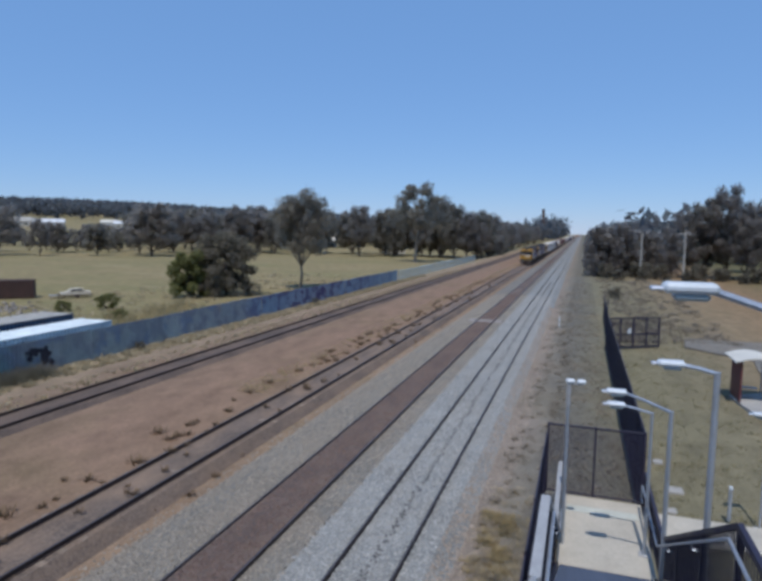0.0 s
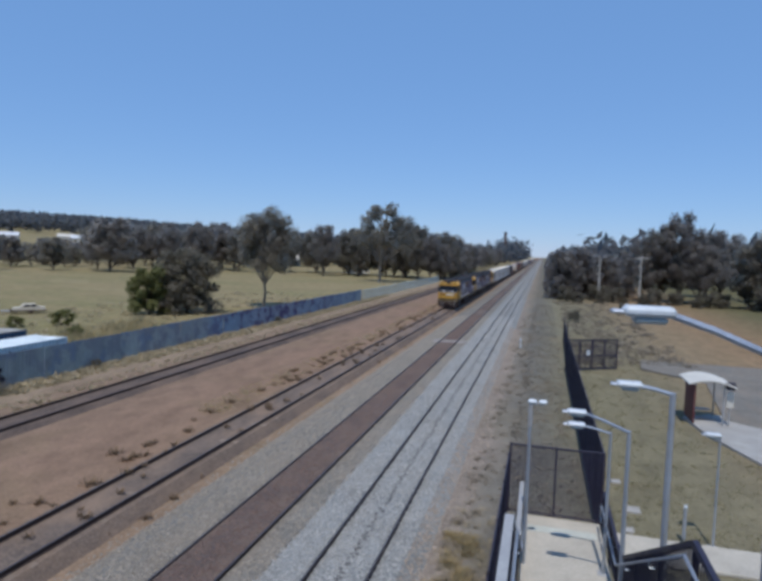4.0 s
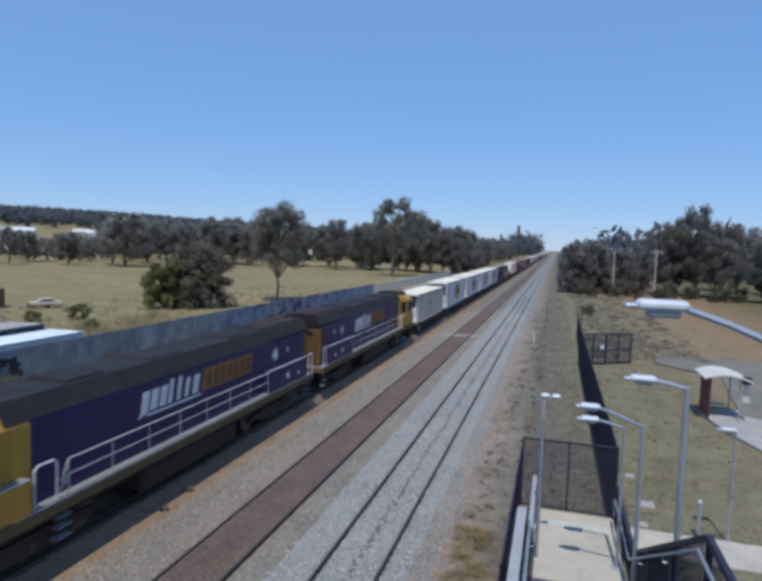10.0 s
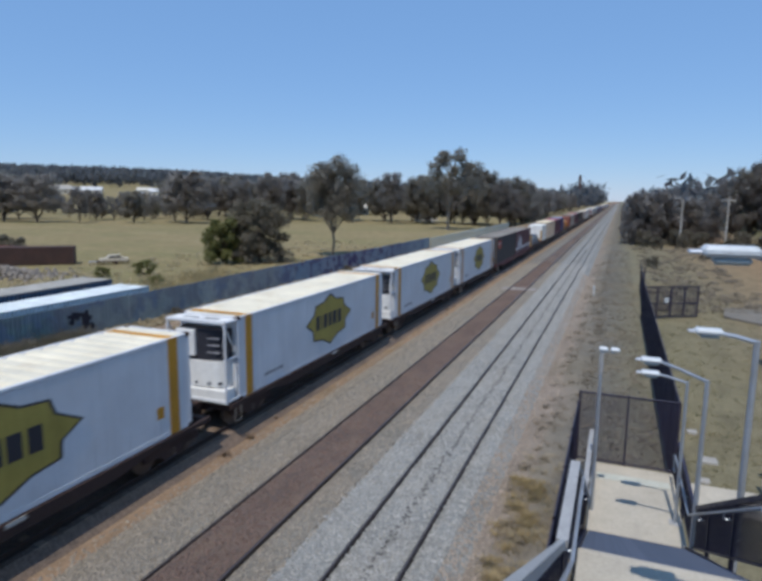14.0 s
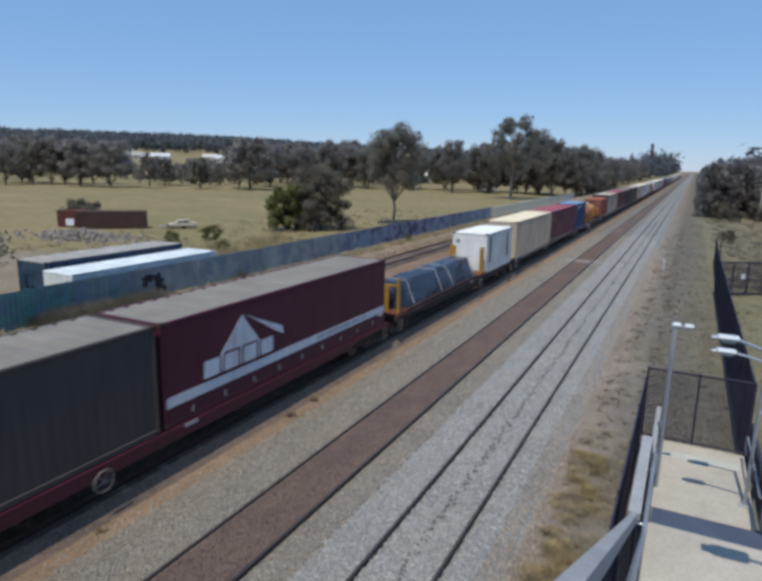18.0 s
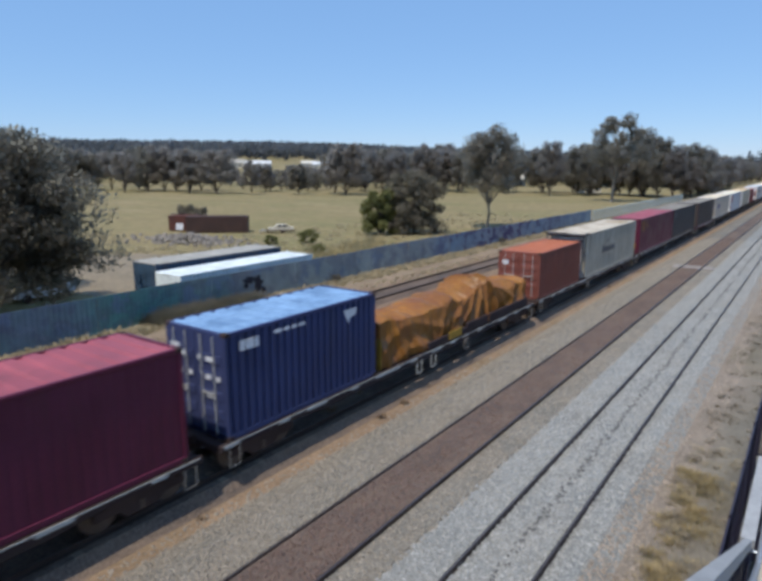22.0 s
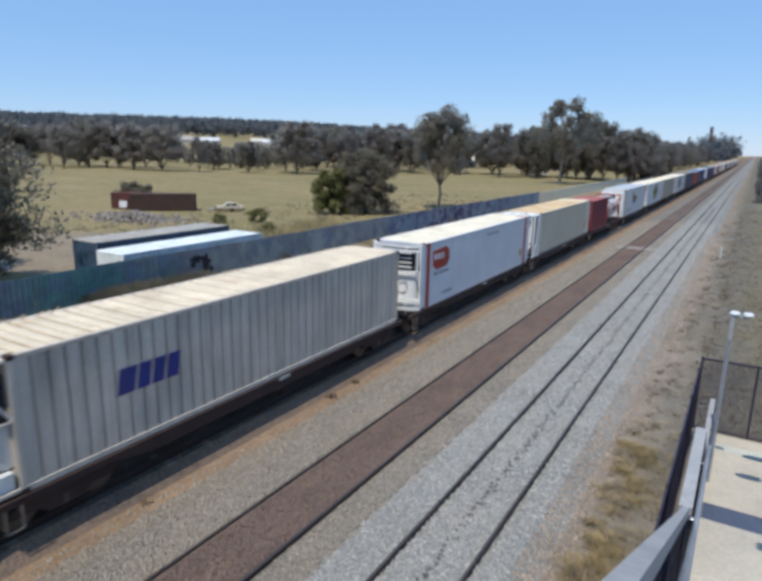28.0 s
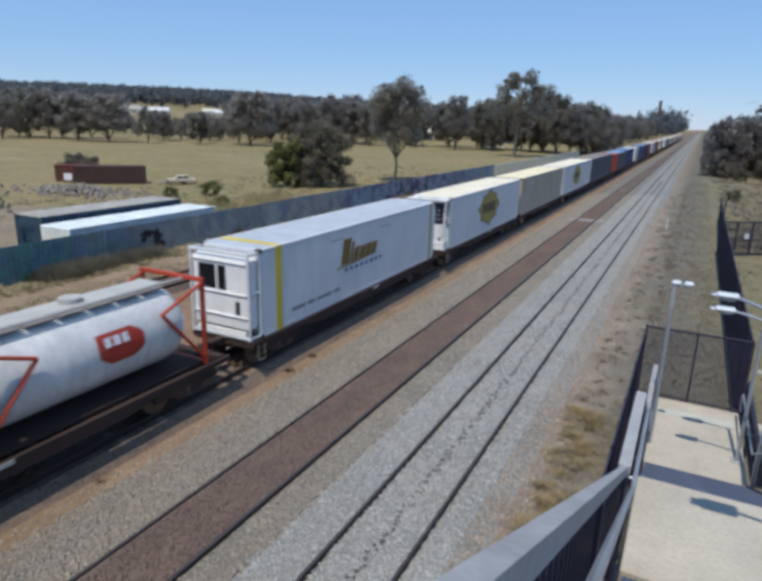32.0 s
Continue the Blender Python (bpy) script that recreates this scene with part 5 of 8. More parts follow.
        for x, z in ((0.70, 0.92), (0.70, 1.14), (0.88, 0.90), (-0.1, 0.95), (-0.2, 1.02)):
            part("gauge", Geo().box(x, x + 0.1, 0.07, 0.12, z, z + 0.09, 0.01), "mark_dark", u)
        part("hinge_strip", Geo().box(-0.6, 0.4, 0.08, 0.11, 1.42, 1.46, 0.005), "mark_grey", u)
        part("frame_bar", Geo().box(-CW + 0.05, CW - 0.05, 0.02, 0.10, 0.36, 0.44, 0.01), body, ob)
        part("tag_plate", Geo().box(0.0, 0.35, 0.03, 0.06, 0.18, 0.34, 0.005), body, ob)
        for x in (-CW, CW - 0.05):
            part("side_plate", Geo().box(x, x + 0.05, b0 - 0.42, b0 + 0.02, 0.05, H - 0.04, 0.015), body, ob, "white plate beside the cooling unit")
            part("stay", Geo().tube((x + 0.03, 0.06, 0.15), (x + 0.03, b0 - 0.5, 1.1), 0.025, 6), body, ob)
            part("stay", Geo().run([(x + 0.03, b0 - 0.55, 0.1), (x + 0.03, b0 - 0.6, 1.4), (x + 0.03, b0 - 0.55, 2.8)], 0.03, 6), body, ob)
        return
    if kind == "windows":
        u = part("cooling_unit", Geo().box(-1.14, 1.14, 0.05, b0, 0.35, H - 0.25, 0.06), body, ob, "white cooling unit filling the nose")
        for x0, x1 in ((-0.86, -0.16), (-0.06, 0.26)):
            part("window", Geo().box(x0, x1, 0.03, 0.10, 1.62, 2.42, 0.01), "cab_glass", u, "dark window opening")
        for z in (0.75, 1.5, 2.52):
            part("trim_bar", Geo().box(-1.10, 1.10, 0.0, 0.06, z, z + 0.07, 0.02), body, u)
        part("control_panel", Geo().box(0.62, 0.80, 0.03, 0.08, 0.85, 1.30, 0.01), "mark_dark", u)
        part("kick_plate", Geo().box(-1.0, 1.0, 0.04, 0.2, 0.14, 0.30, 0.02), body, ob)
        return
    dark = kind == "open"
    u = part("cooling_unit", bowed(0.98, 0.30 if dark else 0.10, back, 0.54, 1.45), body, ob, "bulging cooling unit", True)
    part("base_box", Geo().box(-1.10, 1.10, 0.16 if dark else 0.04, b0 - 0.04, 0.06, 0.50, 0.03), body, ob, "box below the cooling unit")
    part("grille", bowed(0.98, 0.32 if dark else 0.18, back, 1.46, 2.54), "mark_dark", u, "dark radiator opening")
    part("canopy", Geo().box(-1.13, 1.13, 0.30, b0 - 0.01, H - 0.10, H - 0.055, 0.015), "mark_slate" if dark else body, ob, "cover plate over the cooling unit")
    part("canopy_lip", Geo().box(-1.13, 1.13, 0.07, 0.20, H - 0.10, H - 0.06, 0.015), "mark_slate" if dark else body, ob)
    for x in (-0.75, 0.10):
        part("canopy_slot", Geo().box(x, x + 0.6, 0.36, 0.50, H - 0.06, H - 0.050, 0.004), "mark_dark", ob)
    for z in (1.72, 1.98, 2.22):
        part("coil_bar", Geo().box(0.12, 0.80, 0.20, 0.34, z, z + 0.04, 0.01), "mark_grey", u)
    if kind == "drum":
        p = part("plate", Geo().box(-0.86, -0.10, 0.07, 0.26, 1.60, 2.52, 0.02), body, u, "square white cover plate")
        part("notice", Geo().box(-0.64, -0.34, 0.05, 0.08, 1.98, 2.26, 0.01), "mark_grey", p, "grey notice")
    else:
        part("head_plate", bowed(1.04, 0.10, back, 2.54, 2.68), body, u, "", True)
    for x in (-0.45, -0.15, 0.35, 0.72):
        part("vent", Geo().box(x, x + 0.13, 0.09 + 0.22 * x * x, 0.30 + 0.2 * x * x, 0.62, 0.70, 0.01), "mark_dark", u)
    for x in (-CW + 0.05, CW - 0.05):
        part("brace", Geo().tube((x, 0.06, H - 0.25), (x, b0, 1.62), 0.03, 6), body, ob)
    part("conduit", Geo().run([(0.98, b0 - 0.1, 0.55), (0.98, 0.34, 0.9), (0.98, 0.34, 2.4)], 0.03, 6), body, u)


def freight_box(length, side, roof, label, style="corr", height=2.9, front=None, nose=0.0, unit="", posts=None, doors=False, nose_mat=None, dust="", category="shipping container", name="shipping_container"):
    """A box on the train: sheets between posts and rails, roof, ends or doors, corner castings, and a cooling unit in its open nose if it has one."""
    front, posts = front or side, posts or side
    ob = holder(name, label, category, "boxes on the train")
    H, L = height, length
    b0 = nose
    for x in (-CW, CW - 0.10):
        for y in (b0, L - 0.12):
            part("corner_post", Geo().box(x, x + 0.10, y, y + 0.12, 0.1, H - 0.1, 0.015), posts, ob)
        part("bottom_rail", Geo().box(x, x + 0.10, b0, L, 0.0, 0.15, 0.012), posts, ob)
        part("top_rail", Geo().box(x, x + 0.10, b0, L, H - 0.11, H, 0.02), posts, ob)
    me = sheet("side", L - b0 - 0.24, H - 0.26, style, side)
    s = part("side_panel", me, side, ob)
    s.location = (CW - 0.006, b0 + 0.12, 0.15)
    s2 = part("side_panel", me, side, ob)
    s2.location, s2.rotation_euler = (-CW + 0.006, L - 0.12, 0.15), (0, 0, math.pi)
    n = max(3, round((L - b0) / (0.33 if dust else 0.52)))
    out = [(b0, H - 0.06)]
    for i in range(n):
        u, p = b0 + (L - b0) * i / n, (L - b0) / n
        out += [(u + 0.05, H - 0.012), (u + p * 0.66, H - 0.012), (u + p * 0.74, H - 0.058), (u + p - 0.03, H - 0.058)]
    out += [(L, H - 0.06)]
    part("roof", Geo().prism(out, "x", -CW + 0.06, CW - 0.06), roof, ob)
    if dust:
        g = Geo()
        for i in range(n):
            u, p = b0 + (L - b0) * i / n, (L - b0) / n
            g.box(-CW + 0.10, CW - 0.10, u + p * 0.68, u + p - 0.002, H - 0.062, H - 0.050 + 0.014 * (i % 2))
        tagged(part("roof_dust", g, dust, ob, "tan dust lying in the hollows of the roof"), kind="stuff")
    part("floor", Geo().box(-CW + 0.06, CW - 0.06, b0, L, 0.05, 0.14), posts, ob)
    for y, nm in ((b0, "front_sill"), (L - 0.1, "rear_sill")):
        part(nm, Geo().box(-CW + 0.1, CW - 0.1, y, y + 0.1, 0.0, 0.16, 0.012), posts, ob)
        part(nm.replace("sill", "header"), Geo().box(-CW + 0.1, CW - 0.1, y, y + 0.1, H - 0.13, H - 0.002, 0.012), posts, ob)
    if doors:
        for x in (-CW + 0.1, 0.01):
            d = part("door", Geo().box(x, x + 1.11, b0 + 0.01, b0 + 0.06, 0.16, H - 0.13, 0.008), front, ob)
            for z in (0.55, 1.05, 1.55, 2.05):
                part("door_ridge", Geo().box(x + 0.08, x + 1.03, b0 - 0.02, b0 + 0.02, z, z + 0.25, 0.015), front, d)
            for rx in (0.3, 0.8):
                part("lock_rod", Geo().tube((x + rx, b0 - 0.05, 0.12), (x + rx, b0 - 0.05, H - 0.12), 0.018, 6), "strap", d)
            for u, z, w in () if side not in ("c_red", "c_blue") else ((0.14, 2.10, 0.12), (0.46, 2.10, 0.28), (0.42, 1.60, 0.20), (0.85, 1.60, 0.16), (0.44, 1.10, 0.30)):
                part("door_mark", Geo().box(x + u, x + u + w, b0 - 0.028, b0 - 0.018, z, z + 0.13), "white_mark", d, "white door marking")
            part("handle", Geo().box(x + 0.3, x + 0.8, b0 - 0.07, b0 - 0.045, 1.22, 1.26), "strap", d)
        part("placard", Geo().box(-CW + 0.25, -CW + 0.6, b0 - 0.035, b0 - 0.02, H - 0.75, H - 0.5), "white_mark", ob)
    else:
        me = Geo()
        if style in ("corr", "fine", "soft") and front == side:
            pts = ridges(2 * CW - 0.2, 0.28, 0.025, "corr")
            me.prism([(u - CW + 0.1, b0 + 0.05 - w) for u, w in pts] + [(CW - 0.1, b0 + 0.1), (-CW + 0.1, b0 + 0.1)], "z", 0.16, H - 0.13)
        else:
            me.box(-CW + 0.1, CW - 0.1, b0 + 0.02, b0 + 0.08, 0.16, H - 0.13, 0.01)
        part("front_wall", me, front, ob)
    part("rear_wall", Geo().box(-CW + 0.1, CW - 0.1, L - 0.08, L - 0.02, 0.16, H - 0.13, 0.01), side, ob)
    for x in (-CW + 0.085, CW - 0.085):
        for y in (b0 + 0.085, L - 0.085):
            for z in (0.055, H - 0.055):
                part("corner_casting", CASTING, "underframe", ob).location = (x * 1.006, y, z)
    nose_mat = nose_mat or posts
    if nose:
        for x in (-CW, CW - 0.07) if unit != "rings" else ():
            part("nose_post", Geo().box(x, x + 0.07, 0.0, 0.07, 0.02, H - 0.03, 0.012), nose_mat, ob)
            for z in (0.1, H - 0.1):
                part("nose_bar", Geo().box(x, x + 0.07, 0.05, b0, z - 0.04, z + 0.04, 0.01), nose_mat, ob)
            part("nose_stay", Geo().box(x + 0.01, x + 0.06, 0.05, b0, 1.55, 1.61, 0.008), nose_mat, ob)
        for z in (0.1, H - 0.1) if unit != "rings" else ():
            part("nose_beam", Geo().box(-CW + 0.07, CW - 0.07, 0.0, 0.07, z - 0.05, z + 0.05, 0.01), nose_mat, ob)
        nose_unit(ob, unit or "drum", b0, H)
    return ob


def decal(ob, outline, material, label, nm="emblem"):
    """A painted mark on the side that faces the stairs, and its twin on the far side."""
    for a, b in ((CW + 0.002, CW + 0.010), (-CW - 0.010, -CW - 0.002)):
        part(nm, Geo().prism(outline, "x", a, b), material, ob, label)


def stripe(ob, y, w, h, material):
    decal(ob, [(y, 0.02), (y + w, 0.02), (y + w, h - 0.015), (y, h - 0.015)], material, "coloured vertical stripe", "stripe")


def diamond(ob, y, z, k=1.0):
    """A jagged olive badge edged in dark grey, with its word as plain bars."""
    pts = [(a * 1.72, b * 1.14) for a, b in [(0.0, 1.0), (0.38, 0.74), (0.80, 0.68), (0.88, 0.36), (1.30, 0.04), (0.94, -0.26), (0.92, -0.62), (0.44, -0.72), (0.0, -1.0), (-0.44, -0.72), (-0.92, -0.62), (-0.94, -0.26), (-1.30, 0.04), (-0.88, 0.36), (-0.80, 0.68), (-0.38, 0.74)]]
    decal(ob, [(y + a * 1.06 * k, z + b * 1.06 * k) for a, b in pts], "mark_dark", "dark edge of the badge")
    for a, b in ((CW + 0.010, CW + 0.016), (-CW - 0.016, -CW - 0.010)):
        part("badge", Geo().prism([(y + p * 1.005 * k, z + q * 0.99 * k) for p, q in pts], "x", a, b), "mark_olive", ob, "jagged olive badge")
        for i, wd in enumerate((0.20, 0.07, 0.24, 0.20, 0.24, 0.24)):
            u = y + (-0.86, -0.58, -0.42, -0.10, 0.16, 0.48)[i] * k * 1.65
            xa, xb = (a + 0.006, b + 0.004) if a > 0 else (a - 0.004, b - 0.006)
            part("lettering_bar", Geo().box(xa, xb, u, u + wd * k * 1.6, z - 0.32 * k, z + 0.32 * k), "mark_dark", ob)


def bars(ob, y, z, h, widths, material, gap=0.09, lean=0.0):
    for wd in widths:
        decal(ob, [(y, z), (y + wd, z), (y + wd + lean, z + h), (y + lean, z + h)], material, "lettering drawn as a plain bar", "lettering_bar")
        y += wd + gap


def gold_emblem(ob, y, z):
    """Round gold mark: a ring, a spread of wedges inside it, and a label on the end wall."""
    ring = lambda r: [(y + 0.95 * r * math.sin(i * math.pi / 12), z + r * math.cos(i * math.pi / 12)) for i in range(24)]  # noqa: E731
    decal(ob, ring(0.43), "gold_mark", "round gold emblem")
    for i in range(3):
        a, b = y - 0.24 + 0.19 * i, z - 0.26 + 0.06 * i
        for xa, xb in ((CW + 0.010, CW + 0.015), (-CW - 0.015, -CW - 0.010)):
            part("emblem_wedge", Geo().prism([(a, b), (a + 0.08, b), (a + 0.17 - 0.10 * i, b + 0.52 - 0.05 * i), (a + 0.05 - 0.08 * i, b + 0.50)], "x", xa, xb), "c_maroon", ob)
    part("end_label", Geo().box(0.55, 0.95, -0.02, 0.018, 0.45, 0.85, 0.004), "gold_mark", ob, "yellow label on the end wall")
    part("end_rod", Geo().tube((0.75, -0.02, 1.0), (0.75, -0.02, 2.5), 0.022, 6), "strap", ob, "pale rod on the end wall")


def place(ob, s, z=FLOOR, turn=0):
    MOVING.append((ob, s, z, turn))
    return ob


def red_flag(ob, y, z, k=1.0):
    decal(ob, [(y + 0.28 * k, z), (y + 1.2 * k, z + 0.04), (y + 1.45 * k, z + 0.26 * k), (y + 1.40 * k, z + 0.62 * k), (y + 1.15 * k, z + 0.80 * k), (y, z + 0.72 * k), (y, z + 0.22 * k)], "mark_red", "red flag-shaped emblem")
    for a, b in ((CW + 0.010, CW + 0.015), (-CW - 0.015, -CW - 0.010)):
        for i in range(3):
            part("lettering_bar", Geo().box(a, b, y + (0.12 + 0.30 * i) * k, y + (0.31 + 0.30 * i) * k, z + 0.38 * k, z + 0.60 * k), "white_mark", ob)


# the consist, front to back: distances in metres behind the leading locomotive's nose
WAGONS = [(68.6, 82.9), (84.0, 99.2), (100.0, 115.5), (116.1, 131.6), (131.8, 147.6), (148.2, 175.0), (175.5, 196.6), (197.0, 224.2), (224.5, 245.8), (246.2, 267.1), (267.3, 296.0), (296.8, 311.3), (311.7, 328.3), (328.7, 344.7), (344.9, 361.0), (361.2, 376.6), (377.4, 393.5), (394.2, 410.1), (410.4, 426.2), (426.6, 445.0), (445.4, 465.0), (465.3, 486.0)]
for a, b in WAGONS:
    plum = 147 < a < 149 or 296 < a < 297
    place(wagon(b - a, "low dark container wagon on two bogies", "wagon_brown" if 175 < a < 197 or 224 < a < 225 else "c_plum" if plum else "wagon_grey" if 240 < a < 300 else "underframe", 196 < a < 300, 0.61 if 175 < a < 176 else 0.635 if 224 < a < 225 else 0.72 if 296 < a < 297 else 0.42 if 148 < a < 300 else 0.0), a, 0.0)

low_wagon = next(ob for ob, a, z, turn in MOVING if a == 224.5)
for y in (9.7, 10.75):
    part("step_hoop", PALE_HOOP, "strap", low_wagon, "pale step hoop").location = (1.30, y, -0.02)

c = freight_box(12.9, "c_grey", "c_white_roof", "weathered pale grey ribbed refrigerated container", "rib", 2.68, nose=0.75, unit="grey", posts="c_grey", name="refrigerated_container")
bars(c, 4.6, 1.35, 0.28, (0.4, 0.3, 0.4, 0.4), "mark_grey", 0.06)
place(c, 68.9)
for s0, s1, k in ((83.9, 98.2, 1), (100.0, 114.5, 1), (116.0, 130.6, 1), (131.7, 146.6, 1)):
    c = freight_box(s1 - s0, "c_white", "c_white_roof", "white refrigerated container with an olive badge and orange stripes", "flat", 2.95, nose=0.75, posts="c_white", name="refrigerated_container")
    L = s1 - s0
    stripe(c, 1.2, 0.40, 2.95, "stripe_orange")
    part("roof_stripe", Geo().box(-CW + 0.1, CW - 0.04, 1.2, 1.5, 2.932, 2.952), "stripe_orange", c, "worn orange stripe over the roof end")
    stripe(c, L - 0.96, 0.40, 2.95, "stripe_orange")
    part("roof_stripe", Geo().box(-CW + 0.1, CW - 0.04, L - 0.92, L - 0.62, 2.932, 2.952), "stripe_orange", c, "worn orange stripe over the roof end")
    tag = L - 0.46 if s0 > 131 else L - 1.5
    decal(c, [(tag, 0.65), (tag + 0.28, 0.65), (tag + 0.28, 1.0), (tag, 1.0)], "stripe_orange", "small orange tag", "tag")
    diamond(c, 7.95, 1.58, 0.98)
    bars(c, 2.4, 0.40, 0.12, (0.25, 0.2, 0.2, 0.15, 0.3), "mark_grey", 0.06)
    place(c, s0)
c = freight_box(12.7, "c_charcoal", "c_charcoal_roof", "charcoal grey curtain-sided container with a red emblem", "fine", 2.95)
red_flag(c, 0.55, 1.6, 1.25)
place(c, 148.65)
c = freight_box(13.0, "c_plum", "c_charcoal_roof", "dark plum container with a white triangular emblem and white skirt stripe", "flat", 2.95)
decal(c, [(1.65, 0.98), (3.24, 2.5), (4.5, 0.98)], "white_mark", "white triangle")
decal(c, [(3.36, 2.52), (3.9, 2.26), (5.25, 1.72), (5.35, 1.42), (4.9, 1.62)], "white_mark", "white swoosh")
for a, b in ((CW + 0.011, CW + 0.016), (-CW - 0.016, -CW - 0.011)):
    for i in range(4):
        u = 1.42 + 0.86 * i
        bar = part("lettering_bar", Geo().prism([(u, 0.92), (u + 0.80, 0.92), (u + 0.80, 1.56), (u + 0.06, 1.56)], "x", a, b), "c_plum", c)
        part("bar_face", Geo().prism([(u + 0.07, 0.99), (u + 0.72, 0.99), (u + 0.72, 1.49), (u + 0.12, 1.49)], "x", a + math.copysign(0.004, a), b + math.copysign(0.004, a)), "white_mark", bar)
decal(c, [(0.1, 0.58), (12.25, 0.58), (12.6, 0.40), (12.9, 0.58), (12.9, 0.87), (0.1, 0.87)], "white_mark", "white skirt stripe", "stripe")
for i in range(9):
    decal(c, [(1.0 + 1.35 * i, 0.20), (1.06 + 1.35 * i, 0.20), (1.06 + 1.35 * i, 0.38), (1.0 + 1.35 * i, 0.38)], "strap", "small tie-down mark", "tie_mark")
bars(c, 7.4, 0.70, 0.06, (0.5, 0.7, 0.3, 0.6, 0.8, 0.4), "mark_grey", 0.12)
place(c, 161.5)


def bulkhead(length, s, full=True):
    """Yellow end frame of a flat rack."""
    ob = holder("bulkhead_frame", "yellow steel end frame standing on a flat wagon", "end frame", "yellow end frames")
    for x, w in ((-1.2, 0.15), (1.05, 0.15)) if full else ((-1.2, 0.40), (0.92, 0.26)):
        part("upright", Geo().box(x, x + w, 0.0, 0.18, 0.0, 1.82, 0.02), "bulkhead_yellow", ob)
        part("foot_plate", Geo().box(x - 0.04, x + w + 0.04, -0.10, 0.30, 0.0, 0.05, 0.01), "deck_rust", ob, "rusty foot plate")
    for i in range(4 if full else 0):
        x = -1.0 + i * 0.42
        part("panel", Geo().box(x, x + 0.34, 0.04, 0.12, 0.10, 1.35, 0.015), "bulkhead_yellow", ob)
    part("cross_beam", Geo().box(-1.1, 1.1, 0.02, 0.14, 1.36 if full else 0.02, 1.48 if full else 0.16, 0.015), "bulkhead_yellow", ob)
    place(ob, s)


bulkhead(0, 176.1)
bulkhead(0, 189.15, False)
deck = holder("flat_rack_deck", "rusty red steel flat rack floor on a wagon", "flat rack", "flat racks")
part("floor", Geo().box(-1.20, 1.20, 0.02, 13.60, 0.0, 0.136, 0.02), "wagon_brown", deck)
for y in (0.0, 12.3):
    part("end_plate", Geo().box(-1.22, 1.22, y, y + 1.35, -0.01, 0.142, 0.02), "deck_rust", deck, "rusty red end plate")
place(deck, 175.8)


def wrapped_load(length, r, s):
    """A long roll under black sheeting, with straps."""
    ob = holder("wrapped_load", "long load wrapped in shiny black sheeting with pale straps", "wrapped load")
    def f(u, v):
        y = u * length
        a = v * math.pi
        facet = math.cos(math.pi / 6) / math.cos((a % (math.pi / 3)) - math.pi / 6)
        k = facet * (1 + 0.012 * math.sin(y * 1.6 + a * 3)) + 0.022 * noise.noise((y * 0.9, a * 2, 3)) + 0.02 * (1 - 2 * abs(noise.noise((y * 2.6, a * 3 + y, 5))))
        e = min(1.0, 0.62 + 0.38 * min(1, u * 16), 0.62 + 0.38 * min(1, (1 - u) * 16))
        sag = 1 - 0.03 * abs(math.sin(u * math.pi * 4))
        return (-math.cos(a) * r * k * e, y, 0.02 + max(0.0, math.sin(a)) ** 0.9 * 1.34 * k * e * sag)
    g = Geo().grid(88, 36, f)
    for u in (0.0, 1.0):
        n = len(g.v)
        g.add([f(u, j / 36) for j in range(37)], [tuple(range(37))])
    part("sheeting", g, "tarp_black", ob, "shiny black sheeting", True)
    def knot(u, v):
        a, q = v * 2 * math.pi, 0.05 + 0.95 * u
        k = 1 + 0.16 * noise.noise((math.cos(a) * 2.5, math.sin(a) * 2.5, u * 3))
        return (0.62 * q * k * math.cos(a), -0.26 * (1 - u * u) + 0.05 * noise.noise((u * 5, math.cos(a) * 4, math.sin(a) * 4)), 0.62 + 0.52 * q * k * math.sin(a))
    part("gathered_end", Geo().grid(10, 28, knot), "tarp_black", ob, "crumpled shiny end of the sheeting")
    for u in (0.12, 0.45, 0.60, 0.92):
        gs = Geo()
        pts = [Vector(f(u, j / 18)) for j in range(19)]
        h, rows = Vector((0, 0.028, 0)), []
        for p in pts:
            d = Vector((p.x, 0, p.z - 0.4)).normalized() * 0.02
            rows.append([p + d - h, p + d + h, p - d + h, p - d - h])
        loft(gs, rows)
        part("strap", gs, "strap", ob, "pale webbing strap")
    place(ob, s, FLOOR + 0.14)


wrapped_load(11.7, 1.02, 176.9)
paint("c_offwhite", (0.74, 0.73, 0.69), 0.6, 0.25, (0.36, 0.28, 0.20), 0.22)
paint("c_cleanroof", (0.86, 0.85, 0.80), 0.5, 0.05, (0.62, 0.56, 0.44), 0.15)
paint("mark_navy", (0.025, 0.034, 0.085), 0.5, 0.2)
# end wall in the whiter c_unit, its sunlight set in the colour
c = freight_box(6.3, "c_offwhite", "c_cleanroof", "white short container with dark sign strips on its side", "corr", 2.65, front="c_unit", posts="c_offwhite")
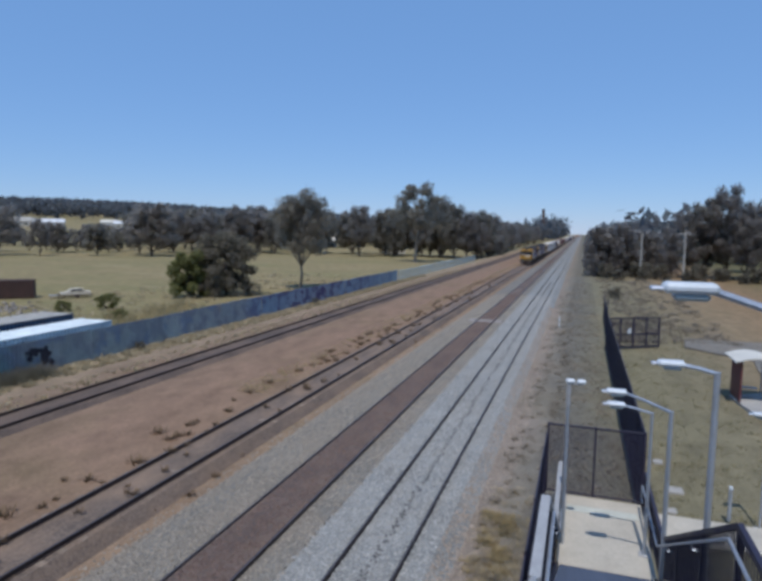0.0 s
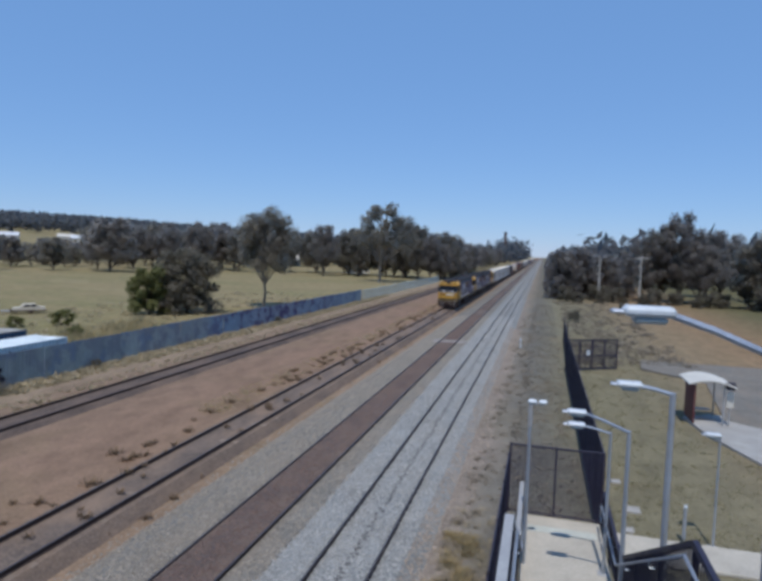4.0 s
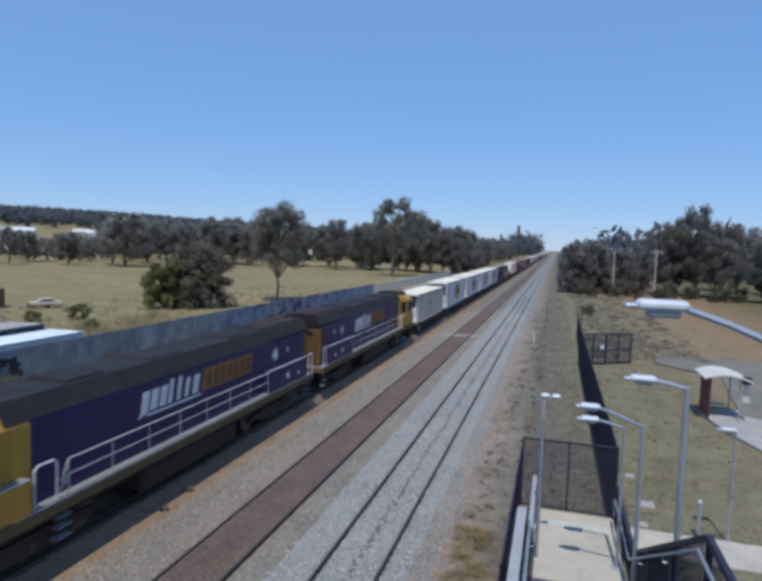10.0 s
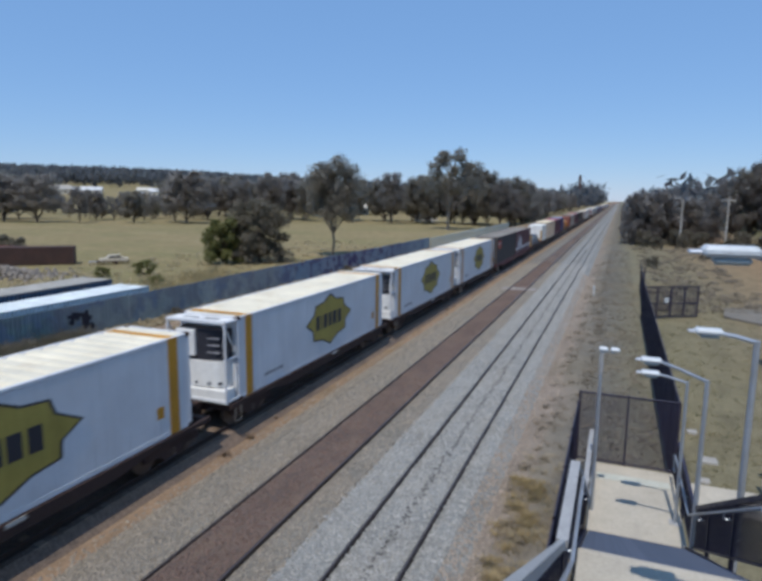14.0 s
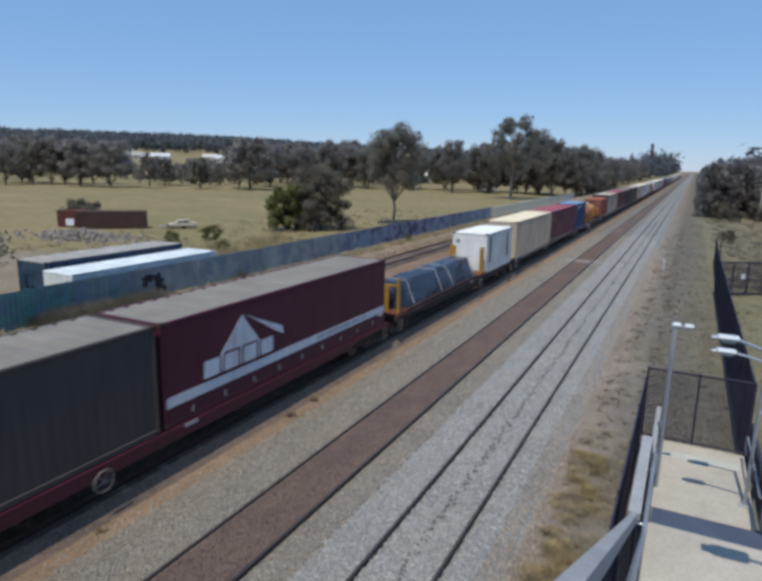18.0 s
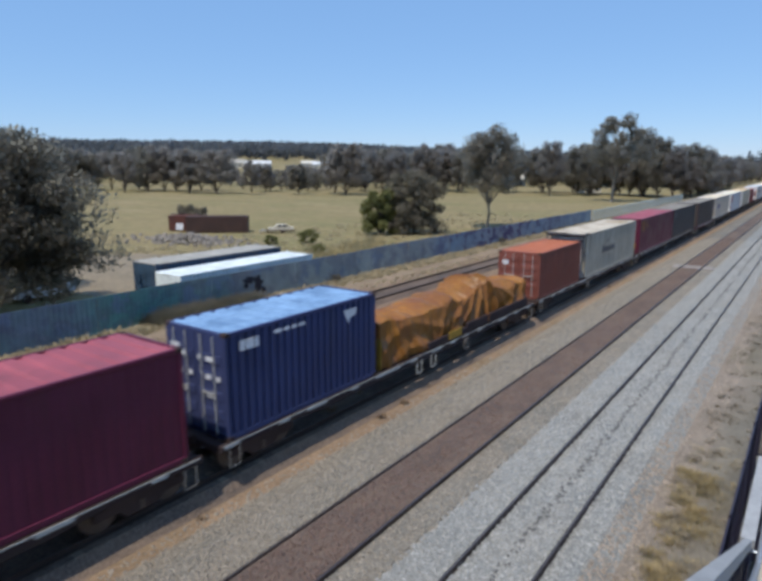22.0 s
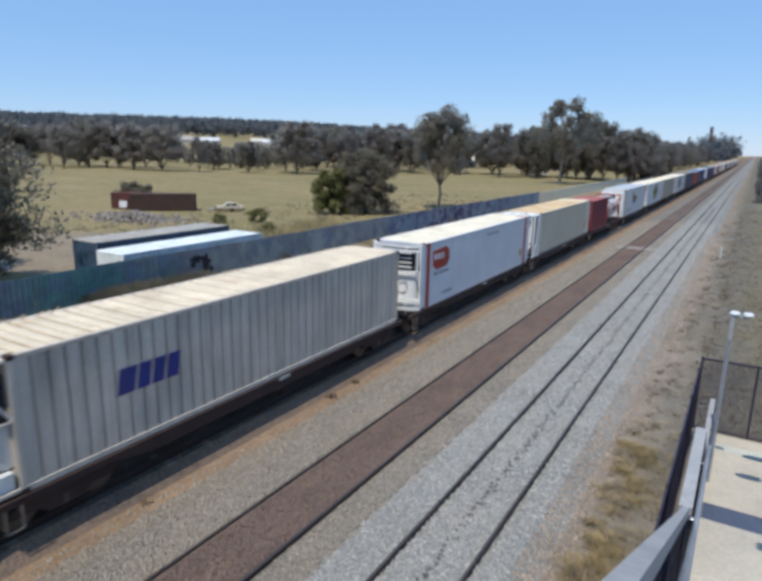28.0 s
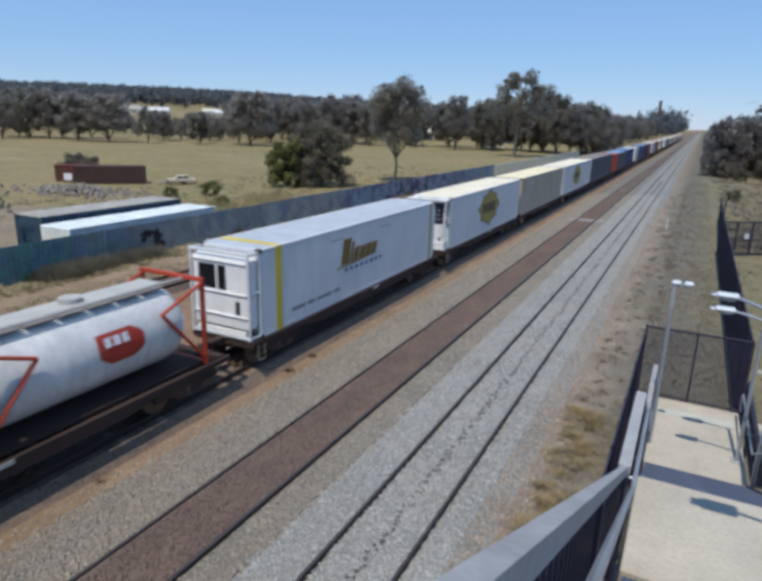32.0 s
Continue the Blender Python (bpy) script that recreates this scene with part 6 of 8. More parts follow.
for y in (0.62, 4.85):
    decal(c, [(y, 0.65), (y + 0.36, 0.65), (y + 0.36, 2.35), (y, 2.35)], "mark_navy", "dark blue upright sign strip", "sign_strip")
    for a, b in ((CW + 0.010, CW + 0.015), (-CW - 0.015, -CW - 0.010)):
        for z, h, m in ((0.80, 0.14, "mark_grey"), (1.08, 0.26, "mark_olive"), (1.55, 0.10, "mark_grey"), (1.78, 0.16, "mark_grey"), (2.12, 0.12, "mark_grey")):
            part("lettering_bar", Geo().box(a, b, y + 0.07, y + 0.29, z, z + h), m, c)
part("notice", Geo().box(-1.0, -0.72, 0.005, 0.018, 1.95, 2.2, 0.003), "mark_grey", c, "grey notice on the end wall")
place(c, 189.75)
c = freight_box(12.95, "c_cream", "c_creamroof", "rust-stained cream corrugated container", "corr", 2.9, dust="roof_dust")
place(c, 197.35)
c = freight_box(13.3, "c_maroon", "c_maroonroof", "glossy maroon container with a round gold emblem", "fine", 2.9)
gold_emblem(c, 1.2, 2.2)
place(c, 210.4)
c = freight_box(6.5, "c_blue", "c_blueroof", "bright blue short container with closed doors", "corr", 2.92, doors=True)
bars(c, 0.5, 2.36, 0.28, (0.18, 0.3, 0.12), "white_mark", 0.03)
bars(c, 1.75, 2.56, 0.10, (0.3, 0.2, 0.25, 0.25), "white_mark", 0.08)
decal(c, [(4.78, 2.62), (5.45, 2.62), (5.38, 2.40), (5.10, 2.34), (5.02, 2.16)], "white_mark", "angular white mark")
place(c, 224.95)


def draped_load(length, s):
    """Machinery under a tarpaulin: a steep hump with folds that fan out from its top, and swags between lower props."""
    ob = holder("draped_load", "uneven load under a creased ochre and rust-brown tarpaulin", "draped load")
    prof = [(0.0, 1.80), (0.05, 1.86), (0.12, 1.70), (0.20, 1.60), (0.28, 1.68), (0.36, 1.60), (0.41, 1.84), (0.45, 1.54), (0.52, 1.62), (0.60, 1.98), (0.66, 2.10), (0.73, 1.66), (0.79, 1.40), (0.85, 1.28), (0.90, 1.44), (0.96, 1.36), (1.0, 1.50)]
    px, pz = [p[0] for p in prof], [p[1] for p in prof]
    peak = 0.64 * length

    def crease(y, a, z):
        d = y - peak
        fan = math.exp(-(d / 2.1) ** 2)
        phase = 9.0 * d / (0.35 + max(0.0, 2.1 - z) * 0.75) + 1.5 * noise.noise((y * 0.8, a * 2, 2))
        swag = 4.6 * y + 2.4 * z * math.sin(y * 0.9) + 3.0 * noise.noise((y * 0.6, a * 1.5, 7))
        bow = 6.5 * z + 2.4 * math.cos(y * 1.3) + 2.0 * noise.noise((y * 0.5, a * 1.2, 9))
        ridge = lambda p: 1 - 2 * abs(math.sin(p * 0.5)) ** 0.7  # noqa: E731
        small = 1 - 2.4 * abs(noise.noise((y * 2.6 + a, a * 2.5 + z, 4)))
        fine = ridge(1.9 * swag + 1.7 * phase * fan + 3 * noise.noise((y * 1.3, a * 2, 15)))
        return fan * 0.15 * ridge(phase) + (1 - fan) * (0.075 * ridge(swag) + 0.045 * ridge(bow)) + 0.04 * small + 0.03 * fine

    def f(u, v):
        y = u * length
        top = float(np.interp(u, px, pz)) + 0.10 * noise.noise((y * 1.1, v * 3, 12))
        a = v * 2 - 1
        if abs(a) < 0.36:
            return (a / 0.36 * 0.95, y, top * (1 - 0.08 * (a / 0.36) ** 2) + 0.9 * crease(y, a, top))
        k = (abs(a) - 0.36) / 0.64
        z = top * 0.93 * (1 - k) + 0.03 * k
        c = crease(y, a, z)
        return (math.copysign(0.95 + 0.19 * k ** 0.6 + c * (0.4 + 0.9 * math.sin(math.pi * min(1.0, k * 0.8))), a), y, z + 0.3 * c * (1 - k))

    g = Geo().grid(300, 48, f)
    for u in (0.0, 1.0):
        g.add([f(u, j / 48) for j in range(49)], [tuple(range(49))])
    part("tarpaulin", g, "tarp_orange", ob, "creased ochre and rust-brown tarpaulin", True)
    for y0, y1, h in ((3.0, 6.2, 0.30), (6.25, length - 0.3, 0.44)):
        part("side_board", Geo().box(1.13, 1.25, y0, y1, 0.0, h, 0.02), "wagon_brown", ob, "dark brown drop side")
    part("tail_board", Geo().box(-1.12, 1.12, -0.06, 0.02, 0.0, 1.10, 0.02), "bulkhead_yellow", ob, "ochre end board")
    part("yellow_patch", Geo().box(1.245, 1.275, 4.6, 5.7, 0.06, 0.40, 0.01), "bulkhead_yellow", ob)
    place(ob, s)


draped_load(13.2, 231.95)
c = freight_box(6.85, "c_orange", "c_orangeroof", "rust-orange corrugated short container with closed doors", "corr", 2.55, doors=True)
place(c, 246.5)
c = freight_box(13.3, "c_beige", "c_stainroof", "grey-beige ribbed container with dark grey lettering", "narrow", 2.9, nose=0.7, unit="open", posts="c_beige", nose_mat="mark_slate")
h = part("nose_roof", Geo().box(-CW + 0.08, CW - 0.08, -0.10, 0.72, 2.90, 2.935, 0.01), "c_stainroof", c, "stained roof sheet over the nose")
part("rim", Geo().box(-CW, CW, -0.16, -0.08, 2.82, 2.95, 0.02), "mark_dark", h, "black rim of the nose roof")
for x in (-CW, CW - 0.08):
    part("rim", Geo().box(x, x + 0.08, -0.08, 1.25, 2.84, 2.95, 0.02), "mark_dark", h, "black rim of the nose roof")
for x0, x1, y0, y1 in ((-1.0, 0.2, 0.0, 0.5), (0.1, 1.0, 0.35, 1.0), (-0.7, 0.6, 0.8, 1.15)):
    part("soot_patch", Geo().prism([(x0, y0 + 0.1), (x0 + 0.2, y0), (x1 - 0.1, y0), (x1, y1 - 0.15), (x1 - 0.3, y1), (x0 + 0.1, y1 - 0.05)], "z", 2.895, 2.944 if y1 < 0.75 else 2.905), "roof_soot", c, "sooty stain on the roof")
part("dust_patch", Geo().prism([(-0.6, 10.9), (0.7, 10.7), (1.05, 11.6), (0.6, 12.5), (-0.2, 12.2), (-0.8, 11.7)], "z", 2.87, 2.893), "roof_dust", c, "tan stain on the roof")
decal(c, [(5.05, 2.02), (5.3, 2.08), (5.7, 2.3), (5.45, 2.05), (5.5, 1.95)], "mark_slate", "small dark crest")
for y, w, h in ((4.25, 0.32, 0.55), (4.64, 0.27, 0.36), (4.98, 0.07, 0.55), (5.12, 0.27, 0.36), (5.46, 0.46, 0.36), (5.99, 0.27, 0.36), (6.33, 0.27, 0.36), (6.67, 0.24, 0.36), (6.98, 0.27, 0.36)):
    bars(c, y, 1.30, h, (w,), "mark_slate")
place(c, 253.8)
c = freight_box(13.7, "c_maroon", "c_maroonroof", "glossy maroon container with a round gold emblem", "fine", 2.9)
gold_emblem(c, 1.2, 2.2)
bars(c, 2.2, 2.3, 0.1, (0.4,), "gold_mark")
bars(c, 2.2, 2.1, 0.1, (0.7,), "gold_mark")
place(c, 268.7)
c = freight_box(13.0, "c_charcoal", "c_charcoal_roof", "charcoal grey corrugated container", "fine", 2.9)
bars(c, 0.8, 2.2, 0.3, (0.12, 0.12, 0.12), "mark_grey", 0.1)
place(c, 282.55)
c = freight_box(13.7, "c_charcoal", "c_charcoal_roof", "charcoal grey corrugated container with a pale end stripe", "corr", 2.9)
for y in (12.35, 12.58):
    decal(c, [(y, 0.2), (y + 0.06, 0.2), (y + 0.06, 2.5), (y, 2.5)], "mark_grey", "thin pale upright line", "stripe")
bars(c, 12.41, 2.44, 0.06, (0.17,), "mark_grey")
decal(c, [(13.3, 1.1), (13.62, 1.1), (13.62, 1.9), (13.3, 1.9)], "mark_blue", "small blue patch", "patch")
decal(c, [(0.02, 0.2), (0.6, 0.2), (0.6, 2.75), (0.02, 2.75)], "deck_rust", "rust-stained end bay", "stripe")
place(c, 297.1)
c = freight_box(16.1, "c_grey", "c_paleroof", "weathered grey ribbed refrigerated container with blue lettering", "narrow", 2.95, nose=0.8, unit="", posts="c_grey", dust="roof_dust", name="refrigerated_container")
bars(c, 3.1, 1.30, 0.62, (0.46, 0.34, 0.34, 0.36), "mark_blue", 0.08, 0.12)
place(c, 311.7)
c = freight_box(15.3, "c_white", "c_white_roof", "clean white refrigerated container with red stripe and emblem", "flat", 2.95, nose=0.7, unit="rings", posts="c_white", name="refrigerated_container")
stripe(c, 0.95, 0.30, 2.95, "mark_red")
stripe(c, 14.32, 0.32, 2.95, "mark_red")
decal(c, [(13.65, 0.6), (13.98, 0.6), (13.98, 1.0), (13.65, 1.0)], "stripe_orange", "small orange tag", "tag")
red_flag(c, 1.56, 1.62, 1.22)
bars(c, 1.7, 1.38, 0.12, (0.5, 0.35, 0.45), "mark_grey", 0.12)
bars(c, 2.6, 0.35, 0.12, (0.15, 0.8), "mark_grey", 0.12)
decal(c, [(8.0, 2.50), (9.8, 2.50), (9.8, 2.58), (8.0, 2.58)], "mark_grey", "dark vent slot", "slot")
part("roof_stripe", Geo().box(CW - 0.55, CW - 0.05, 14.34, 14.60, 2.94, 2.954), "mark_red", c, "worn red stripe end on the roof")
place(c, 329.35)
c = freight_box(15.45, "c_tan", "c_tanroof", "plain beige refrigerated container with a small orange tag", "flat", 2.9, nose=1.25, unit="grille", posts="c_tan", nose_mat="c_unit", name="refrigerated_container")
decal(c, [(13.75, 0.75), (14.05, 0.75), (14.05, 1.12), (13.75, 1.12)], "mark_ochre", "small ochre tag", "tag")
decal(c, [(13.72, 1.75), (13.84, 1.75), (13.84, 1.90), (13.72, 1.90)], "mark_grey", "small grey plate", "plate")
for y in (3.5, 5.9, 8.3, 10.7, 13.1):
    decal(c, [(y, 0.16), (y + 0.035, 0.16), (y + 0.035, 2.80), (y, 2.80)], "c_beige", "raised upright joint cover", "joint_cover")
for y in (14.35, 14.55, 15.30):
    decal(c, [(y, 0.16), (y + 0.07, 0.16), (y + 0.07, 2.80), (y, 2.80)], "c_unit", "pale upright of the end frame", "end_upright")
decal(c, [(1.3, 0.01), (15.4, 0.01), (15.4, 0.16), (1.3, 0.16)], "mark_slate", "dark lower edge of the side", "skirt")
part("roof_patch", Geo().box(-CW + 0.1, CW - 0.1, 13.6, 15.4, 2.885, 2.905, 0.008), "c_creamroof", c, "paler end of the roof")
place(c, 345.85)
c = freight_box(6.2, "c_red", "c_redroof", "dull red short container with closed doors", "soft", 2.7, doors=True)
place(c, 362.6)


def tank_container(s, length=6.6):
    ob = holder("tank_container", "white tank in an orange-red frame with a red emblem", "tank container")
    ring = lambda y, r: [(r * math.cos(i * math.pi / 14), y, 1.35 + r * math.sin(i * math.pi / 14)) for i in range(28)]  # noqa: E731
    t = part("tank", loft(Geo(), [ring(0.45, 0.55), ring(0.55, 0.90), ring(0.80, 1.08), ring(1.0, 1.12), ring(length - 1.0, 1.12), ring(length - 0.8, 1.08), ring(length - 0.55, 0.9), ring(length - 0.45, 0.55)]), "tank_white", ob, "white tank barrel", True)
    for y in (2.0, 3.3, 4.6):
        part("band", loft(Geo(), [ring(y, 1.13), ring(y + 0.06, 1.13)]), "tank_white", t, "", True)
    part("walkway", Geo().box(-0.38, 0.38, 0.8, length - 0.8, 2.48, 2.53, 0.01), "strap", t, "pale walkway along the tank top")
    for i in range(6):
        y = 0.9 + i * (length - 1.8) / 6
        part("grating", Geo().box(-0.40, 0.62, y + 0.03, y + (length - 1.8) / 6 - 0.03, 2.44, 2.47, 0.006), "hose_grey", t, "grey walkway grating")
    part("top_guard", Geo().run([(0.66, 0.3, 2.58), (0.66, length - 0.3, 2.58)], 0.03, 6), "strap", t)
    part("manhole", Geo().tube((0, length / 2, 2.45), (0, length / 2, 2.66), 0.28, 14), "strap", t)
    for y in (0.0, length - 0.12):
        fr = part("end_frame", Geo().box(-1.22, -1.10, y, y + 0.12, 0, 2.6, 0.015), "frame_red", ob, "orange-red end frame")
        part("post", Geo().box(1.10, 1.22, y, y + 0.12, 0, 2.6, 0.015), "frame_red", fr)
        for z in (0.0, 2.48):
            part("beam", Geo().box(-1.1, 1.1, y, y + 0.12, z, z + 0.12, 0.015), "frame_red", fr)
        d = 1 if y == 0 else -1
        for x in (-1.16, 1.16):
            part("brace", Geo().run([(x, y + 0.06, 2.45), (x, y + d * 1.5 + 0.06, 1.9), (x, y + 0.06, 0.2)], 0.05, 8), "frame_red", fr)
    part("floor_frame", Geo().box(-1.1, 1.1, 0.1, length - 0.1, 0.02, 0.12, 0.01), "underframe", ob)
    for sx in (1, -1):
        g = Geo()
        def out(y, z, r=1.13):
            return (sx * math.sqrt(max(0.0, r * r - (z - 1.35) ** 2)), y, z)
        rows = [(1.10, 3.42, 4.10), (1.22, 3.22, 4.34), (1.34, 3.10, 4.45), (1.50, 3.10, 4.45), (1.64, 3.10, 4.45), (1.76, 3.10, 4.34), (1.88, 3.10, 4.12)]
        for (za, a0, a1), (zb, b0, b1) in zip(rows, rows[1:]):
            g.add([out(a0, za, 1.145), out(a1, za, 1.145), out(b1, zb, 1.145), out(b0, zb, 1.145)], [(0, 1, 2, 3)])
        part("emblem", g, "mark_red", t, "red flag-shaped emblem")
        for i in range(3):
            y = 3.28 + 0.26 * i
            g = Geo()
            q = [(y, 1.55), (y + 0.18, 1.55), (y + 0.18, 1.78), (y, 1.78)]
            g.add([out(a, b, 1.155) for a, b in q] + [out(a, b, 1.165) for a, b in q], [(0, 1, 2, 3), (7, 6, 5, 4)])
            part("lettering_bar", g, "white_mark", t)
    place(ob, s)


tank_container(369.0)
c = freight_box(15.2, "c_white", "c_steelblue", "white refrigerated container with yellow corner stripes and brown lettering", "flat", 2.95, nose=0.55, unit="windows", posts="c_white", name="refrigerated_container")
M["c_paleroof"] = mat("c_paleroof", (0.42, 0.45, 0.50), 0.6, 0, 0.15)
for o in c.children:
    if o.name.startswith("roof"):
        o.data.materials[0] = M["c_paleroof"]
stripe(c, 1.4, 0.34, 2.95, "stripe_yellow")
part("roof_stripe", Geo().box(-CW + 0.1, CW - 0.04, 1.4, 1.74, 2.935, 2.955), "stripe_yellow", c, "yellow stripe over the roof end")
stripe(c, 14.5, 0.2, 2.95, "mark_olive")
for y, w, h in ((5.6, 0.62, 1.02), (6.28, 0.20, 0.82), (6.52, 0.40, 0.56), (6.98, 0.52, 0.52), (7.56, 0.40, 0.54), (8.02, 0.46, 0.50)):
    bars(c, y, 1.42 + 0.02 * (y - 5.6), h, (w,), "mark_brown", 0.0, 0.22)
decal(c, [(5.3, 1.30), (8.5, 1.46), (8.5, 1.50), (5.3, 1.36)], "mark_brown", "brown underline", "underline")
for y in (4.9, 8.9):
    decal(c, [(y, 2.50), (y + 0.9, 2.50), (y + 0.9, 2.54), (y, 2.54)], "mark_grey", "thin grey seam mark", "seam_mark")
bars(c, 5.9, 1.12, 0.14, (0.22, 0.2, 0.2, 0.2, 0.2, 0.2, 0.2, 0.2), "mark_blue", 0.22)
bars(c, 2.3, 0.45, 0.14, (0.8, 0.5, 1.0, 0.5), "mark_grey", 0.15)
place(c, 377.5)
for s0, s1 in ((394.3, 409.9), (426.8, 444.6)):
    c = freight_box(s1 - s0, "c_white", "c_white_roof", "white refrigerated container with a faded olive badge", "flat", 2.9, nose=0.75, posts="c_white", name="refrigerated_container")
    diamond(c, 8.0, 1.62)
    place(c, s0)
c = freight_box(15.5, "c_beige", "c_creamroof", "plain beige container with flat panels", "flat", 2.9)
place(c, 410.6)
c = freight_box(19.2, "c_steelblue", "c_charcoal_roof", "long dark slate-blue steel container", "corr", 2.9)
place(c, 445.6)
c = freight_box(7.0, "c_orange_bright", "c_orangeroof", "bright orange-red short container", "corr", 2.7)
place(c, 465.6)
c = freight_box(13.0, "c_steelblue", "c_blueroof", "dark slate-blue container with a blue roof", "corr", 2.7)
place(c, 472.9)
# the rest of the train, far up the line
FAR = [("c_blue", 12), ("c_white", 6), ("c_blue", 12), ("c_plum", 12), ("c_white", 14), ("c_maroon", 12), ("c_grey", 14), ("c_orange", 6), ("c_white", 14), ("c_blue", 12), ("c_beige", 14), ("c_white", 14), ("c_maroon", 12), ("c_grey", 12), ("c_white", 14), ("c_charcoal", 12), ("c_white", 14), ("c_red", 12), ("c_beige", 14), ("c_white", 14), ("c_grey", 12), ("c_blue", 12), ("c_white", 14)]
far_wagon = wagon(15.0, "low dark container wagon on two bogies")
s = 486.8
first = True
for i, (k, L) in enumerate(FAR):
    w = far_wagon if first else copy_thing(far_wagon, pose(0, 0, 0))
    first = False
    place(w, s, 0.0)
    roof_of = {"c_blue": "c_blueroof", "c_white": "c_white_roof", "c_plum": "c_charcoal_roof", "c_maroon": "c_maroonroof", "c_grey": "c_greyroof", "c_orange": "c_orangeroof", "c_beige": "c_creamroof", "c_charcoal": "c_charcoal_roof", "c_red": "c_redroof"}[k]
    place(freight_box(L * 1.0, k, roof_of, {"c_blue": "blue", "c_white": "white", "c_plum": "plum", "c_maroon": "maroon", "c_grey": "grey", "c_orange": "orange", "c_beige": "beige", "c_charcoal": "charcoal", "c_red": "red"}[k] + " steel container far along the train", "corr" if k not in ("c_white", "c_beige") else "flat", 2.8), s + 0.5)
    s += 15.6


# ---- plants ----
rng = np.random.default_rng(7)


def leaf_cloud(centers, radii, per, size, squash=0.8):
    """Leaves scattered in rough balls round the given centres; each leaf is a small bent blade of two triangles."""
    c = np.repeat(np.asarray(centers, float), per, 0)
    r = np.repeat(np.asarray(radii, float), per)
    d = rng.normal(size=c.shape)
    d /= np.linalg.norm(d, axis=1)[:, None]
    p = c + d * (r * rng.uniform(0.35, 1.0, len(r)) ** 0.6)[:, None] * np.array([1, 1, squash])
    u = rng.normal(size=c.shape)
    u /= np.linalg.norm(u, axis=1)[:, None]
    up = d + np.array([0.0, 0.0, 0.8])
    up /= np.linalg.norm(up, axis=1)[:, None] + 1e-6
    w = np.cross(u, up)
    w /= np.linalg.norm(w, axis=1)[:, None] + 1e-6
    s = size * rng.uniform(0.6, 1.4, len(p))[:, None]
    verts = np.stack([p - u * s, p + w * s * 0.42, p + u * s, p - w * s * 0.42 - d * s * 0.15], 1).reshape(-1, 3)
    faces = np.arange(len(verts)).reshape(-1, 4)
    return verts, faces


def cloud_mesh(name, verts, faces, material):
    me = bpy.data.meshes.new(name)
    me.from_pydata(verts.tolist(), [], faces.tolist())
    me.materials.append(M[material])
    return me


def tree_parts(height, spread, bare, clumps, per, leaf, leaf_mat, bark="bark", lean=0.0, flat=0.75, ragged=0.5, radius=None, clump=(0.24, 0.42)):
    """Trunk with limbs, and a crown of leaf clumps at the limbs' ends and along them."""
    g = Geo()
    r0 = radius or height * 0.018
    pts = [Vector((lean * k * k + 0.25 * rng.normal() * (k > 0), 0.25 * rng.normal() * (k > 0), height * 0.82 * k)) for k in np.linspace(0, 1, 6)]
    for i in range(5):
        g.tube(pts[i], pts[i + 1], r0 * (1 - 0.17 * i), 8, r0 * (1 - 0.17 * (i + 1)))
    g.tube(pts[0] - Vector((0, 0, 0.4)), pts[0] + Vector((0, 0, 0.3)), r0 * 1.6, 8, r0)
    centers, radii = [], []
    for i in range(clumps):
        k = bare + (1 - bare) * (i + 0.5) / clumps
        a = i * 2.4 + rng.uniform(-0.5, 0.5)
        out = spread * math.sqrt(max(0.05, 1 - ((k - bare) / (1 - bare) * 1.15 - 0.35) ** 2)) * rng.uniform(1 - ragged, 1.0)
        end = Vector((pts[3].x * k + math.cos(a) * out, math.sin(a) * out, height * (k * 0.93 + 0.02 * rng.normal())))
        start_k = max(0.15, k - 0.28)
        j = min(4, int(start_k * 0.95 / 0.82 * 5))
        start = pts[j].lerp(pts[j + 1], 0.4)
        midp = start.lerp(end, 0.55) + Vector((0, 0, height * 0.03))
        g.tube(start, midp, r0 * 0.34, 5, r0 * 0.22)
        g.tube(midp, end, r0 * 0.22, 5, r0 * 0.08)
        centers.append(end)
        radii.append(spread * rng.uniform(*clump))
        centers.append(midp.lerp(end, 0.45) + Vector((0, 0, spread * 0.1)))
        radii.append(spread * rng.uniform(*clump) * 0.76)
    v, f = leaf_cloud([tuple(c) for c in centers], radii, per, leaf, flat)
    v[:, 2] = np.maximum(v[:, 2], 0.15)
    return g.mesh("trunk", M[bark], True), cloud_mesh("crown", v, f, leaf_mat)


def plant(name, meshes, where, label, category="tree", group="", turn=0.0, scale=1.0):
    ob = holder(name, label, category, group, where)
    ob.rotation_euler, ob.scale = (0, 0, turn), scale if isinstance(scale, tuple) else (scale, scale, scale)
    t = part("trunk", meshes[0], "bark", ob)
    part("crown", meshes[1], "leaf_gum", ob)
    return ob


# single trees that stand out
rng = np.random.default_rng(11)
gum = tree_parts(15.0, 4.3, 0.46, 40, 170, 0.22, "leaf_gum", "bark_pale", 0.3, 0.85, 0.45, 0.24, (0.26, 0.40))
plant("gum_tree", gum, (-40.3, 82.0, FIELD), "slender gum tree with a bare trunk standing in the paddock")
rng = np.random.default_rng(5)
tall = tree_parts(23.5, 9.4, 0.46, 40, 100, 0.34, "leaf_gum", "bark_pale", 1.5, 0.6, 0.65, 0.42, (0.14, 0.27))
plant("tall_gum_tree", tall, (-45.5, 168.0, FIELD), "tall gum tree with flat layered crown and open gaps")
